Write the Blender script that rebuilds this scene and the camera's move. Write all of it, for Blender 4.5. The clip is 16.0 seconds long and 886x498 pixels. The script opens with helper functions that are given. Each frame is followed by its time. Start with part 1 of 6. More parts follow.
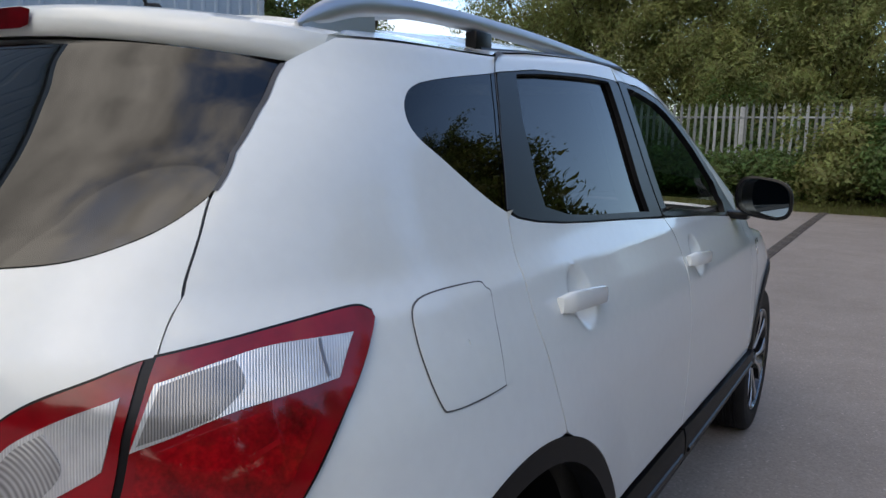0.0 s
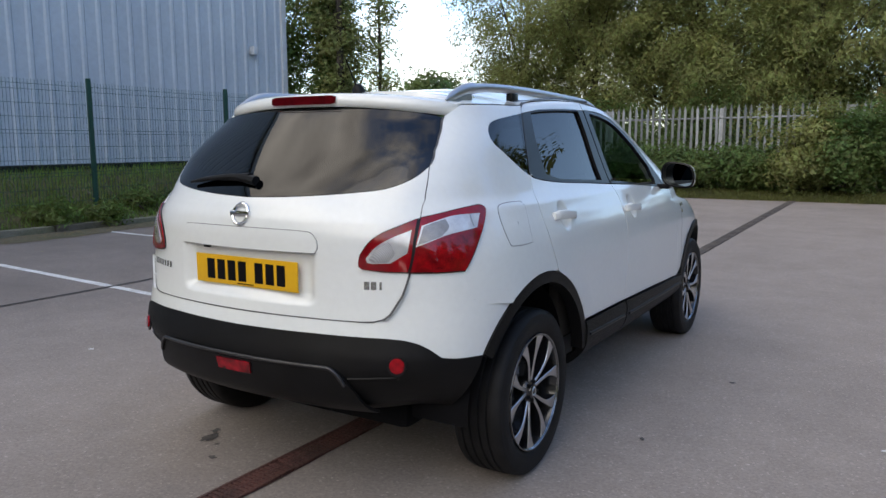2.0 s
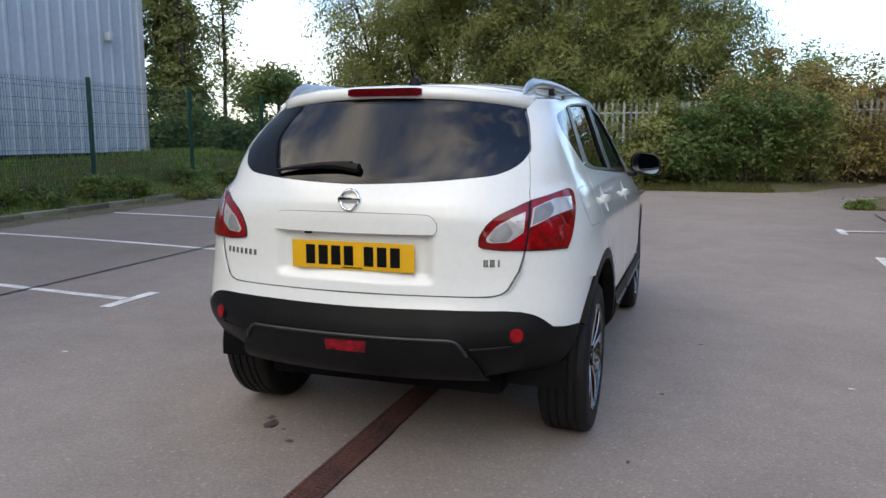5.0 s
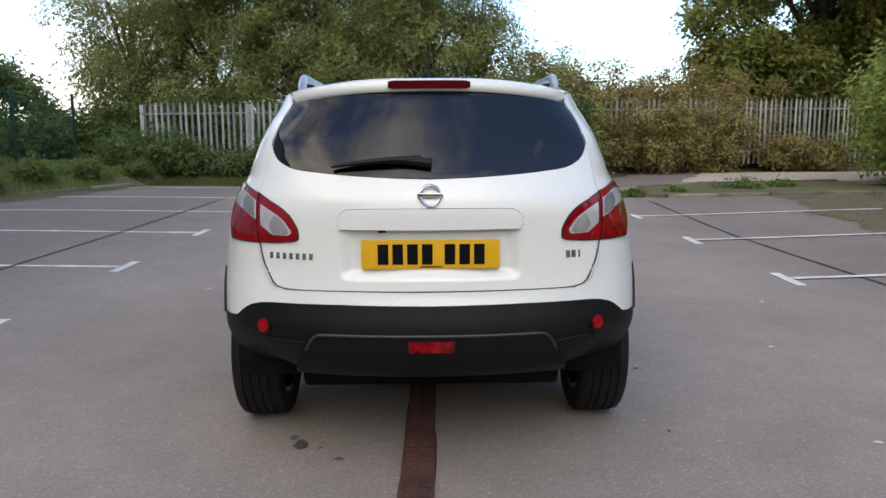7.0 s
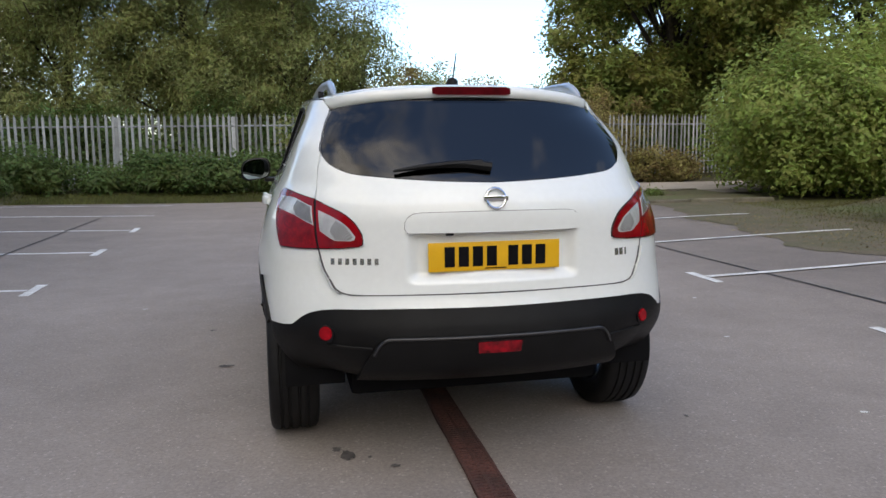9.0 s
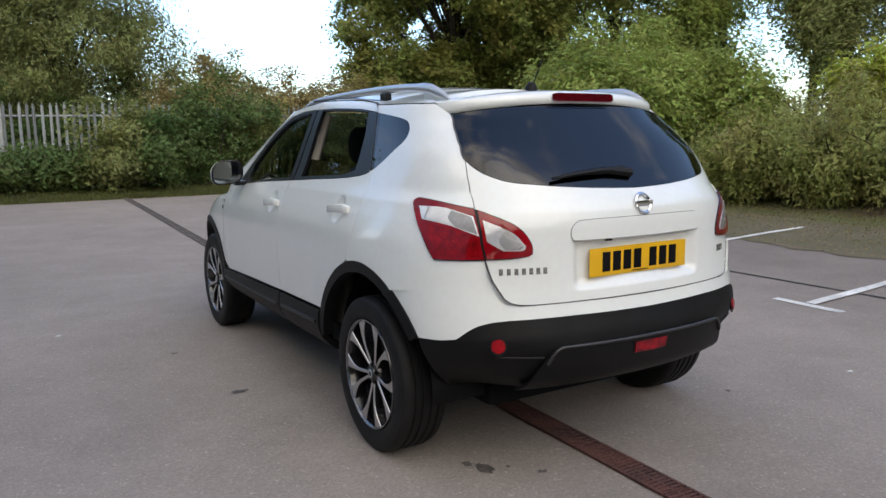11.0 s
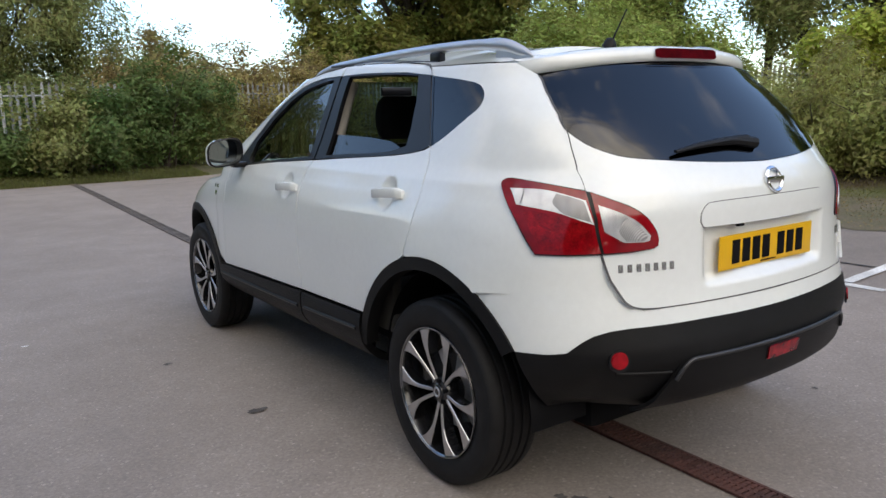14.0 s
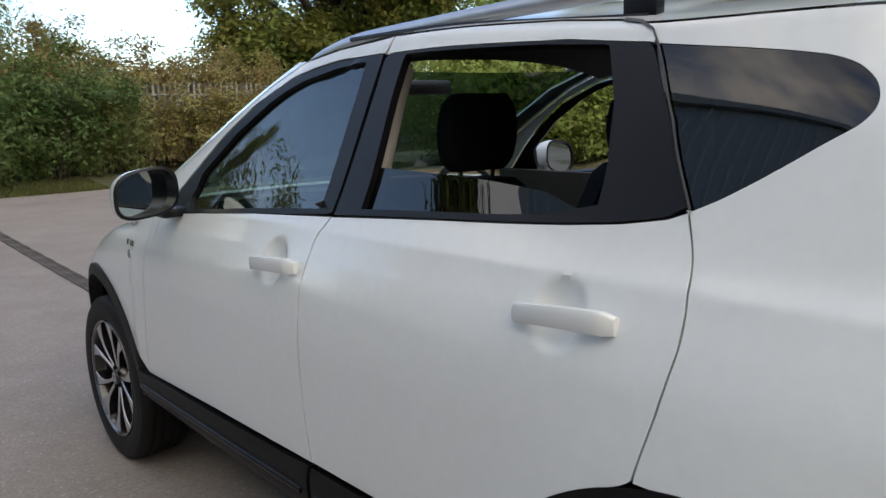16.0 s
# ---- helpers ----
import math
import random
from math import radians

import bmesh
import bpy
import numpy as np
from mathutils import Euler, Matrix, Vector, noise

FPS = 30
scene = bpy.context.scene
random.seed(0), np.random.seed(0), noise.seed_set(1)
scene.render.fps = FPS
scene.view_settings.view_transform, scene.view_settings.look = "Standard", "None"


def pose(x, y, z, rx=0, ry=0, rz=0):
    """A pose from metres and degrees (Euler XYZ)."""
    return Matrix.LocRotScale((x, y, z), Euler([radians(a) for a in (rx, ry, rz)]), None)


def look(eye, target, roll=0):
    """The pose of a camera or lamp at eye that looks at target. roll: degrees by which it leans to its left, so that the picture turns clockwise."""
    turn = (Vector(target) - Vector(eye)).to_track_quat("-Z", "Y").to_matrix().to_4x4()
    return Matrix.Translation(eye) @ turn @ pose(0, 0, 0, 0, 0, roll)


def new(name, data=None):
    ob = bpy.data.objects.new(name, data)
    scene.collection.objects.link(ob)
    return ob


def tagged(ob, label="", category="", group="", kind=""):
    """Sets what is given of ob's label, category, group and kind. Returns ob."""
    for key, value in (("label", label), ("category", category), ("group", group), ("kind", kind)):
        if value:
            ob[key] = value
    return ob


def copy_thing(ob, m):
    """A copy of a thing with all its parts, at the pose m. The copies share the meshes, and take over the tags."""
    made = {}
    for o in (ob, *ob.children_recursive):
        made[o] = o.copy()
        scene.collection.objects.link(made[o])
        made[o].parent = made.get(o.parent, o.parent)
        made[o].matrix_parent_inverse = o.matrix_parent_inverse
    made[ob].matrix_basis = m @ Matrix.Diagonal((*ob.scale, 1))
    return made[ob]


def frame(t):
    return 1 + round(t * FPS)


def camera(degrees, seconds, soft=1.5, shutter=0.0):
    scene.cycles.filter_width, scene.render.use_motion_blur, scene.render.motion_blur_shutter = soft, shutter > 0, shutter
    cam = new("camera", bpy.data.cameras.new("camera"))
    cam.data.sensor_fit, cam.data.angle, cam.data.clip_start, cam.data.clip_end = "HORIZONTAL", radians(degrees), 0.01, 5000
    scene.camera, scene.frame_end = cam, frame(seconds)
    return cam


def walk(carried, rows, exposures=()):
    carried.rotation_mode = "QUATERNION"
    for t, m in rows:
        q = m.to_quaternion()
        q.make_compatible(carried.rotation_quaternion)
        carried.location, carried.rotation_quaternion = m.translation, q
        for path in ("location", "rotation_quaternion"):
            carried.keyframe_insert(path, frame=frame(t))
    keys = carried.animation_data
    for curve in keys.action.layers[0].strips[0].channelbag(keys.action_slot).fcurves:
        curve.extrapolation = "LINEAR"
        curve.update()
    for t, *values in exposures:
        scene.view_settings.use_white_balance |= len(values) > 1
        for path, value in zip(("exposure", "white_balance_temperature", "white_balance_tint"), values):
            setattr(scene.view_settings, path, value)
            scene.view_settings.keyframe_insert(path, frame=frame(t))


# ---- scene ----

# camera
cam = camera(61.1, 16.0)
PATH = [
    (0, (1.364, -1.074, 1.337), (0.34, 0.618, 1.041), 1.4),
    (0.5, (1.541, -1.527, 1.336), (0.503, 0.162, 1.068), 0.4),
    (1, (1.724, -1.99, 1.334), (0.676, -0.305, 1.089), 0.9),
    (1.5, (1.877, -2.373, 1.339), (0.847, -0.684, 1.043), 0.1),
    (2, (2.066, -2.703, 1.339), (1.04, -1.009, 1.059), -0.2),
    (2.5, (2.116, -2.898, 1.343), (1.111, -1.192, 1.065), 0.2),
    (3, (2.14, -2.964, 1.349), (1.148, -1.25, 1.067), -0.3),
    (3.2, (2.152, -2.96, 1.348), (1.158, -1.248, 1.067), 0.1),
    (5.5, (0.838, -3.407, 1.3), (0.399, -1.479, 1.003), -0.2),
    (6, (0.473, -3.396, 1.266), (0.214, -1.435, 0.97), -0.4),
    (6.5, (0.208, -3.407, 1.284), (0.095, -1.434, 0.98), -0.7),
    (7, (-0.01, -3.492, 1.306), (0.03, -1.515, 1.005), -0.3),
    (7.5, (-0.029, -3.488, 1.3), (0.024, -1.51, 1.012), -0.8),
    (8, (-0.105, -3.468, 1.288), (-0.007, -1.489, 1.014), -0.5),
    (8.5, (-0.438, -3.509, 1.279), (-0.165, -1.547, 1.008), -0.9),
    (8.7, (-0.58, -3.5, 1.268), (-0.236, -1.548, 1.0), -0.7),
    (10.8, (-2.05, -2.911, 1.32), (-1.191, -1.126, 1.044), -1.5),
    (11, (-2.179, -2.865, 1.352), (-1.172, -1.163, 1.055), -0.7),
    (11.5, (-2.448, -2.831, 1.372), (-1.282, -1.232, 1.081), -2.3),
    (12, (-2.61, -2.967, 1.351), (-1.472, -1.344, 1.085), -1.4),
    (12.5, (-2.677, -3.009, 1.358), (-1.525, -1.397, 1.086), -1.7),
    (13, (-2.603, -2.885, 1.333), (-1.448, -1.277, 1.049), -1.2),
    (13.5, (-2.494, -2.536, 1.332), (-1.358, -0.922, 1.006), -1.7),
    (14, (-2.281, -2.131, 1.323), (-1.166, -0.51, 0.967), -1.5),
    (14.5, (-2.155, -1.733, 1.322), (-1.057, -0.097, 0.976), -0.6),
    (15, (-2.035, -1.296, 1.313), (-0.857, 0.282, 0.968), -2.0),
    (15.5, (-1.863, -0.883, 1.338), (-0.651, 0.669, 0.99), -0.4),
    (16, (-1.766, -0.454, 1.36), (-0.468, 1.026, 1.003), -1.6),
]
walk(cam, [(t, look(eye, target, roll)) for t, eye, target, roll in PATH], [(t, stops, kelvin, 9) for t, stops, kelvin in ((0.0, -0.30, 6620), (0.6, -0.40, 6620), (1.2, -0.32, 6620), (2.4, 0.05, 6640), (6.0, 0.08, 6720), (8.5, 0.02, 6720), (12.0, 0.16, 6760), (14.5, 0.19, 6820), (15.5, 0.10, 7000), (16.0, 0.06, 7020))])

# sky, sun
SUN_EL, SUN_AZ = 42, 180  # degrees; azimuth clockwise from +y
world = bpy.data.worlds.new("sky")
world.use_nodes = True
scene.world = world
wn, wl = world.node_tree.nodes, world.node_tree.links
sky = wn.new("ShaderNodeTexSky")
sky.sky_type, sky.sun_disc = "NISHITA", False
sky.sun_elevation, sky.sun_rotation = radians(SUN_EL), radians(SUN_AZ)
co = wn.new("ShaderNodeTexCoord")
stretch = wn.new("ShaderNodeMapping")
stretch.inputs["Scale"].default_value = (1.0, 1.0, 1.5)
wl.new(co.outputs["Generated"], stretch.inputs["Vector"])
puffs = wn.new("ShaderNodeTexNoise")
puffs.inputs["Scale"].default_value, puffs.inputs["Detail"].default_value = 2.6, 5
puffs.inputs["Roughness"].default_value = 0.55
wl.new(stretch.outputs["Vector"], puffs.inputs["Vector"])
cover = wn.new("ShaderNodeValToRGB")
cover.color_ramp.elements[0].position, cover.color_ramp.elements[1].position = 0.40, 0.70
cover.color_ramp.interpolation = "EASE"
# the cloud lies thicker low down and thins out to the east
thin = wn.new("ShaderNodeVectorMath")
thin.operation = "DOT_PRODUCT"
thin.inputs[1].default_value = (-0.20, -0.18, -0.06)
wl.new(co.outputs["Generated"], thin.inputs[0])
total = wn.new("ShaderNodeMath")
wl.new(puffs.outputs["Fac"], total.inputs[0])
wl.new(thin.outputs["Value"], total.inputs[1])
total2 = wn.new("ShaderNodeMath")
total2.inputs[1].default_value = 0.028
wl.new(total.outputs[0], total2.inputs[0])
wl.new(total2.outputs[0], cover.inputs["Fac"])
shade = wn.new("ShaderNodeTexNoise")
shade.inputs["Scale"].default_value, shade.inputs["Detail"].default_value = 3.4, 4
wl.new(stretch.outputs["Vector"], shade.inputs["Vector"])
cloud = wn.new("ShaderNodeMix")
cloud.data_type = "RGBA"
cloud.inputs[6].default_value, cloud.inputs[7].default_value = (4.6, 4.3, 4.0, 1), (12.4, 11.5, 10.5, 1)
folds = wn.new("ShaderNodeMapRange")
folds.inputs["From Min"].default_value, folds.inputs["From Max"].default_value = 0.32, 0.64
wl.new(shade.outputs["Fac"], folds.inputs["Value"])
wl.new(folds.outputs["Result"], cloud.inputs[0])
both = wn.new("ShaderNodeMix")
both.data_type = "RGBA"
wl.new(cover.outputs["Color"], both.inputs[0])
clear = wn.new("ShaderNodeMix")
clear.data_type, clear.blend_type = "RGBA", "MULTIPLY"
clear.inputs[0].default_value, clear.inputs[7].default_value = 1.0, (1.30, 1.38, 1.52, 1)
wl.new(sky.outputs["Color"], clear.inputs[6])
wl.new(clear.outputs[2], both.inputs[6])
wl.new(cloud.outputs[2], both.inputs[7])
wl.new(both.outputs[2], wn["Background"].inputs["Color"])
wn["Background"].inputs["Strength"].default_value = 0.222
sun = new("sun", bpy.data.lights.new("sun", "SUN"))
sun.data.energy, sun.data.angle, sun.data.color = 0.5, radians(60), (1.0, 0.93, 0.83)
_az, _el = radians(SUN_AZ), radians(SUN_EL)
sun.matrix_world = look((math.sin(_az) * math.cos(_el) * 60, math.cos(_az) * math.cos(_el) * 60, math.sin(_el) * 60), (0, 0, 0))
tagged(sun, kind="structure")


# ---- materials ----
def mat(name, base, rough=0.5, metal=0.0, coat=0.0, var=0.12, scale=6.0, fine=0.0, fine_scale=150.0, bump=0.0, bump_scale=120.0, hue=None, per="", spec=0.5):
    """A procedural surface: base colour, broad variation towards hue, fine grain, relief. per: 'object' or 'island' adds variation piece by piece."""
    m = bpy.data.materials.new(name)
    m.use_nodes = True
    n, l = m.node_tree.nodes, m.node_tree.links
    b = n["Principled BSDF"]
    b.inputs["Roughness"].default_value, b.inputs["Metallic"].default_value = rough, metal
    b.inputs["Coat Weight"].default_value, b.inputs["Coat Roughness"].default_value = coat, 0.03
    b.inputs["Specular IOR Level"].default_value = spec
    c = n.new("ShaderNodeTexCoord")
    t1 = n.new("ShaderNodeTexNoise")
    t1.inputs["Scale"].default_value, t1.inputs["Detail"].default_value = scale, 5
    l.new(c.outputs["Object"], t1.inputs["Vector"])
    r = n.new("ShaderNodeValToRGB")
    r.color_ramp.elements[0].position, r.color_ramp.elements[1].position = 0.3, 0.7
    other = hue if hue else [v * (1 - 1.6 * var) for v in base]
    r.color_ramp.elements[0].color = (*[v * (1 + 0.3 * var) for v in base], 1)
    r.color_ramp.elements[1].color = (*other, 1)
    l.new(t1.outputs["Fac"], r.inputs["Fac"])
    col = r.outputs["Color"]
    if fine:
        t2 = n.new("ShaderNodeTexNoise")
        t2.inputs["Scale"].default_value, t2.inputs["Detail"].default_value = fine_scale, 2
        l.new(c.outputs["Object"], t2.inputs["Vector"])
        mr = n.new("ShaderNodeMapRange")
        mr.inputs["From Min"].default_value, mr.inputs["From Max"].default_value = 0.3, 0.7
        mr.inputs["To Min"].default_value, mr.inputs["To Max"].default_value = 1 - fine, 1 + fine
        l.new(t2.outputs["Fac"], mr.inputs["Value"])
        x = n.new("ShaderNodeMix")
        x.data_type, x.blend_type = "RGBA", "MULTIPLY"
        x.inputs[0].default_value = 1
        l.new(col, x.inputs[6])
        l.new(mr.outputs["Result"], x.inputs[7])
        col = x.outputs[2]
    if per:
        src = n.new("ShaderNodeObjectInfo").outputs["Random"] if per == "object" else n.new("ShaderNodeNewGeometry").outputs["Random Per Island"]
        h = n.new("ShaderNodeHueSaturation")
        for lo, hi, key in ((0.475, 0.53, "Hue"), (0.62, 1.5, "Value")):
            mr = n.new("ShaderNodeMapRange")
            mr.inputs["To Min"].default_value, mr.inputs["To Max"].default_value = lo, hi
            l.new(src, mr.inputs["Value"])
            l.new(mr.outputs["Result"], h.inputs[key])
        l.new(col, h.inputs["Color"])
        col = h.outputs["Color"]
    l.new(col, b.inputs["Base Color"])
    if bump:
        t3 = n.new("ShaderNodeTexNoise")
        t3.inputs["Scale"].default_value, t3.inputs["Detail"].default_value = bump_scale, 3
        l.new(c.outputs["Object"], t3.inputs["Vector"])
        bp = n.new("ShaderNodeBump")
        bp.inputs["Strength"].default_value, bp.inputs["Distance"].default_value = bump, 0.01
        l.new(t3.outputs["Fac"], bp.inputs["Height"])
        l.new(bp.outputs["Normal"], b.inputs["Normal"])
    return m


def glass(name, tint, ior=1.5, rough=0.0):
    """A thin pane: see-through with a tint, and gloss by the angle."""
    m = bpy.data.materials.new(name)
    m.use_nodes = True
    n, l = m.node_tree.nodes, m.node_tree.links
    n.remove(n["Principled BSDF"])
    tr, gl, lw, mx = n.new("ShaderNodeBsdfTransparent"), n.new("ShaderNodeBsdfGlossy"), n.new("ShaderNodeLayerWeight"), n.new("ShaderNodeMixShader")
    tr.inputs["Color"].default_value = (*tint, 1)
    gl.inputs["Roughness"].default_value = rough
    f0 = ((ior - 1) / (ior + 1)) ** 2
    lw.inputs["Blend"].default_value = 0.5
    pw, ma = n.new("ShaderNodeMath"), n.new("ShaderNodeMath")
    pw.operation, ma.operation = "POWER", "MULTIPLY_ADD"
    pw.inputs[1].default_value, ma.inputs[1].default_value, ma.inputs[2].default_value = 5.0, 1 - f0, f0
    l.new(lw.outputs["Facing"], pw.inputs[0])
    l.new(pw.outputs[0], ma.inputs[0])
    l.new(ma.outputs[0], mx.inputs[0])
    l.new(tr.outputs[0], mx.inputs[1])
    l.new(gl.outputs[0], mx.inputs[2])
    l.new(mx.outputs[0], n["Material Output"].inputs["Surface"])
    return m


def leafy(name, base, hue, trans=0.5):
    """Leaves: colour by leaf, some light through them."""
    m = mat(name, base, rough=0.55, var=0.4, scale=0.9, hue=hue, per="island", spec=0.3)
    n, l = m.node_tree.nodes, m.node_tree.links
    b = n["Principled BSDF"]
    t = n.new("ShaderNodeBsdfTranslucent")
    x = n.new("ShaderNodeMixShader")
    x.inputs[0].default_value = trans
    l.new(b.inputs["Base Color"].links[0].from_socket, t.inputs["Color"])
    l.new(b.outputs[0], x.inputs[1])
    l.new(t.outputs[0], x.inputs[2])
    l.new(x.outputs[0], n["Material Output"].inputs["Surface"])
    return m


PAINT = mat("white_paint", (0.755, 0.785, 0.770), rough=0.32, coat=1.0, var=0.02, scale=1.5, fine=0.015, fine_scale=40)
BLACK = mat("black_plastic", (0.0065, 0.0065, 0.0070), rough=0.48, var=0.25, scale=9, fine=0.2, fine_scale=300, bump=0.12, bump_scale=900, spec=0.22)
TRIM = mat("satin_black_trim", (0.0075, 0.0075, 0.009), rough=0.3, var=0.15, scale=5, spec=0.3)
# grey of the window seal, also painted in for shade along panel gaps
SEAL_SHADE = mat("grey_seal_and_gap_shade", (0.085, 0.085, 0.09), rough=0.7, var=0.2, scale=12)
DARK = mat("dark_parts_and_gap_shade", (0.008, 0.008, 0.009), rough=0.9, var=0.3, spec=0.08)
RUBBER = mat("tyre_rubber", (0.0095, 0.0095, 0.0102), rough=0.62, var=0.35, scale=14, fine=0.25, fine_scale=200, bump=0.1, bump_scale=300, spec=0.28)
ALLOY = mat("machined_alloy", (0.62, 0.62, 0.63), rough=0.32, metal=1.0, var=0.08, scale=20)
RIMBLACK = mat("gloss_black_rim", (0.012, 0.012, 0.014), rough=0.2, coat=0.6, var=0.2)
SILVER = mat("satin_silver_rail", (0.60, 0.61, 0.63), rough=0.33, metal=0.85, var=0.05)
DARKCHROME = mat("dull_chrome", (0.34, 0.35, 0.36), rough=0.2, metal=1.0, var=0.2, scale=40)
BADGE = mat("badge_chrome", (0.50, 0.51, 0.52), rough=0.25, metal=0.9, var=0.2, scale=60)
CHROME = mat("chrome", (0.78, 0.79, 0.80), rough=0.08, metal=1.0, var=0.05)
REDLENS = mat("red_lens", (0.28, 0.002, 0.006), rough=0.2, coat=0.9, var=0.35, scale=22, hue=(0.09, 0.001, 0.003), fine=0.25, fine_scale=160, spec=0.15)
REDRIM = mat("bright_red_lens", (0.27, 0.002, 0.008), rough=0.2, coat=0.9, var=0.3, scale=14, spec=0.2)
REDBRIGHT = mat("bright_red_reflector", (0.33, 0.003, 0.010), rough=0.25, coat=0.25, var=0.25, scale=60, spec=0.2)
FOGRED = mat("fog_light_red", (0.30, 0.003, 0.012), rough=0.25, coat=0.4, var=0.5, scale=30, spec=0.2)
DEEPRED = mat("dark_red_lens", (0.16, 0.003, 0.008), rough=0.4, coat=0.0, var=0.3, scale=30, spec=0.05)
# lighter than the other black plastic: a painted highlight along the insert's lip
LIPHIGHLIGHT = mat("plastic_lip_highlight", (0.03, 0.03, 0.032), rough=0.35, var=0.2, scale=9)


def ribbed(name, base, dark, pitch, rough, rings=None):
    """A silvered lamp reflector with moulded ribs: upright ones, or rings about a place (|x|, y, z). Shade in the
    grooves is painted in as darker bands.
    """
    m = mat(name, base, rough=rough, metal=0.4, coat=1.0, var=0.1, scale=30, hue=[v * 0.8 for v in base])
    n, l = m.node_tree.nodes, m.node_tree.links
    p = n["Principled BSDF"]
    c, sx, ab = n.new("ShaderNodeTexCoord"), n.new("ShaderNodeSeparateXYZ"), n.new("ShaderNodeMath")
    ab.operation = "ABSOLUTE"
    l.new(c.outputs["Object"], sx.inputs[0])
    l.new(sx.outputs["X"], ab.inputs[0])
    run = n.new("ShaderNodeCombineXYZ")
    if rings:
        l.new(ab.outputs[0], run.inputs["X"])
        l.new(sx.outputs["Y"], run.inputs["Y"])
        l.new(sx.outputs["Z"], run.inputs["Z"])
        far = n.new("ShaderNodeVectorMath")
        far.operation = "DISTANCE"
        far.inputs[1].default_value = rings
        l.new(run.outputs[0], far.inputs[0])
        along = far.outputs["Value"]
    else:
        add = n.new("ShaderNodeMath")
        l.new(ab.outputs[0], add.inputs[0])
        l.new(sx.outputs["Y"], add.inputs[1])
        along = add.outputs[0]
    sc, wave = n.new("ShaderNodeMath"), n.new("ShaderNodeMath")
    sc.operation, wave.operation = "MULTIPLY", "SINE"
    sc.inputs[1].default_value = 2 * math.pi / pitch
    l.new(along, sc.inputs[0])
    l.new(sc.outputs[0], wave.inputs[0])
    mr = n.new("ShaderNodeMapRange")
    mr.inputs["From Min"].default_value, mr.inputs["To Min"].default_value = -1.0, dark
    l.new(wave.outputs[0], mr.inputs["Value"])
    x = n.new("ShaderNodeMix")
    x.data_type, x.blend_type = "RGBA", "MULTIPLY"
    x.inputs[0].default_value = 1
    l.new(p.inputs["Base Color"].links[0].from_socket, x.inputs[6])
    l.new(mr.outputs["Result"], x.inputs[7])
    l.new(x.outputs[2], p.inputs["Base Color"])
    k = n.new("ShaderNodeBump")
    k.inputs["Strength"].default_value, k.inputs["Distance"].default_value = 0.3, pitch * 0.25
    l.new(wave.outputs[0], k.inputs["Height"])
    l.new(k.outputs["Normal"], p.inputs["Normal"])
    return m


LAMPSILVER = ribbed("lamp_reflector", (0.77, 0.77, 0.78), 0.82, 0.0048, 0.08)
BOWL = ribbed("ribbed_lamp_bowl", (0.40, 0.39, 0.39), 0.40, 0.0046, 0.22)
RINGBOWL = ribbed("ringed_lamp_bowl", (0.55, 0.55, 0.56), 0.5, 0.0050, 0.22, (0.56, -0.72, 0.925))
LAMPLINE = mat("lamp_divider", (0.20, 0.20, 0.21), rough=0.3, metal=0.5, var=0.1)
PRIVACY = glass("privacy_glass", (0.030, 0.029, 0.032), 1.78)
TINTED = glass("green_tinted_glass", (0.17, 0.27, 0.235), 2.2)
PLATEYELLOW = mat("plate_yellow", (0.74, 0.42, 0.01), rough=0.3, var=0.06, scale=10)
CLOTH = mat("dark_seat_cloth", (0.012, 0.012, 0.014), rough=0.95, var=0.3, fine=0.3, fine_scale=400)
LINING = mat("grey_lining", (0.06, 0.058, 0.055), rough=0.9, var=0.1)
BEIGE = mat("beige_pillar_trim", (0.40, 0.38, 0.34), rough=0.7, var=0.08)
PAINT.node_tree.nodes["Principled BSDF"].inputs["Coat Roughness"].default_value = 0.06
MIRROR = mat("mirror_glass", (0.42, 0.49, 0.51), rough=0.01, metal=1.0, var=0.01)

# ---- building helpers ----
def link(name, bm, material, parent=None, label="", smooth=True, sharp=38):
    me = bpy.data.meshes.new(name)
    bm.to_mesh(me)
    bm.free()
    for m in material if isinstance(material, (list, tuple)) else [material]:
        me.materials.append(m)
    if smooth:
        for p in me.polygons:
            p.use_smooth = True
        me.set_sharp_from_angle(angle=radians(sharp))
    ob = new(name, me)
    ob.parent = parent
    if label:
        ob["label"] = label
    return ob


part = link


def thing(name, label, category, group="", kind=""):
    return tagged(new(name), label, category, group, kind)


def add_box(bm, lo, hi, bevel=0.0, turn=None):
    r = bmesh.ops.create_cube(bm, size=1)["verts"]
    for v in r:
        v.co = [(a + b) / 2 + (b - a) * c for a, b, c in zip(lo, hi, v.co)]
    if bevel:
        bmesh.ops.bevel(bm, geom=list({e for v in r for e in v.link_edges}), offset=bevel, segments=2, affect="EDGES", profile=0.6)
    return bm


def box(lo, hi, bevel=0.0):
    return add_box(bmesh.new(), lo, hi, bevel)


def lathe(profile, n=48, axis="x"):
    """Turns (radius, along) pairs about the axis."""
    bm = bmesh.new()
    rings = []
    for r, a in profile:
        ring = []
        for i in range(n):
            w = 2 * math.pi * i / n
            ring.append(bm.verts.new((a, r * math.cos(w), r * math.sin(w)) if axis == "x" else (r * math.cos(w), r * math.sin(w), a)))
        rings.append(ring)
    for p, q in zip(rings, rings[1:]):
        for i in range(n):
            bm.faces.new((p[i], p[(i + 1) % n], q[(i + 1) % n], q[i]))
    return bm


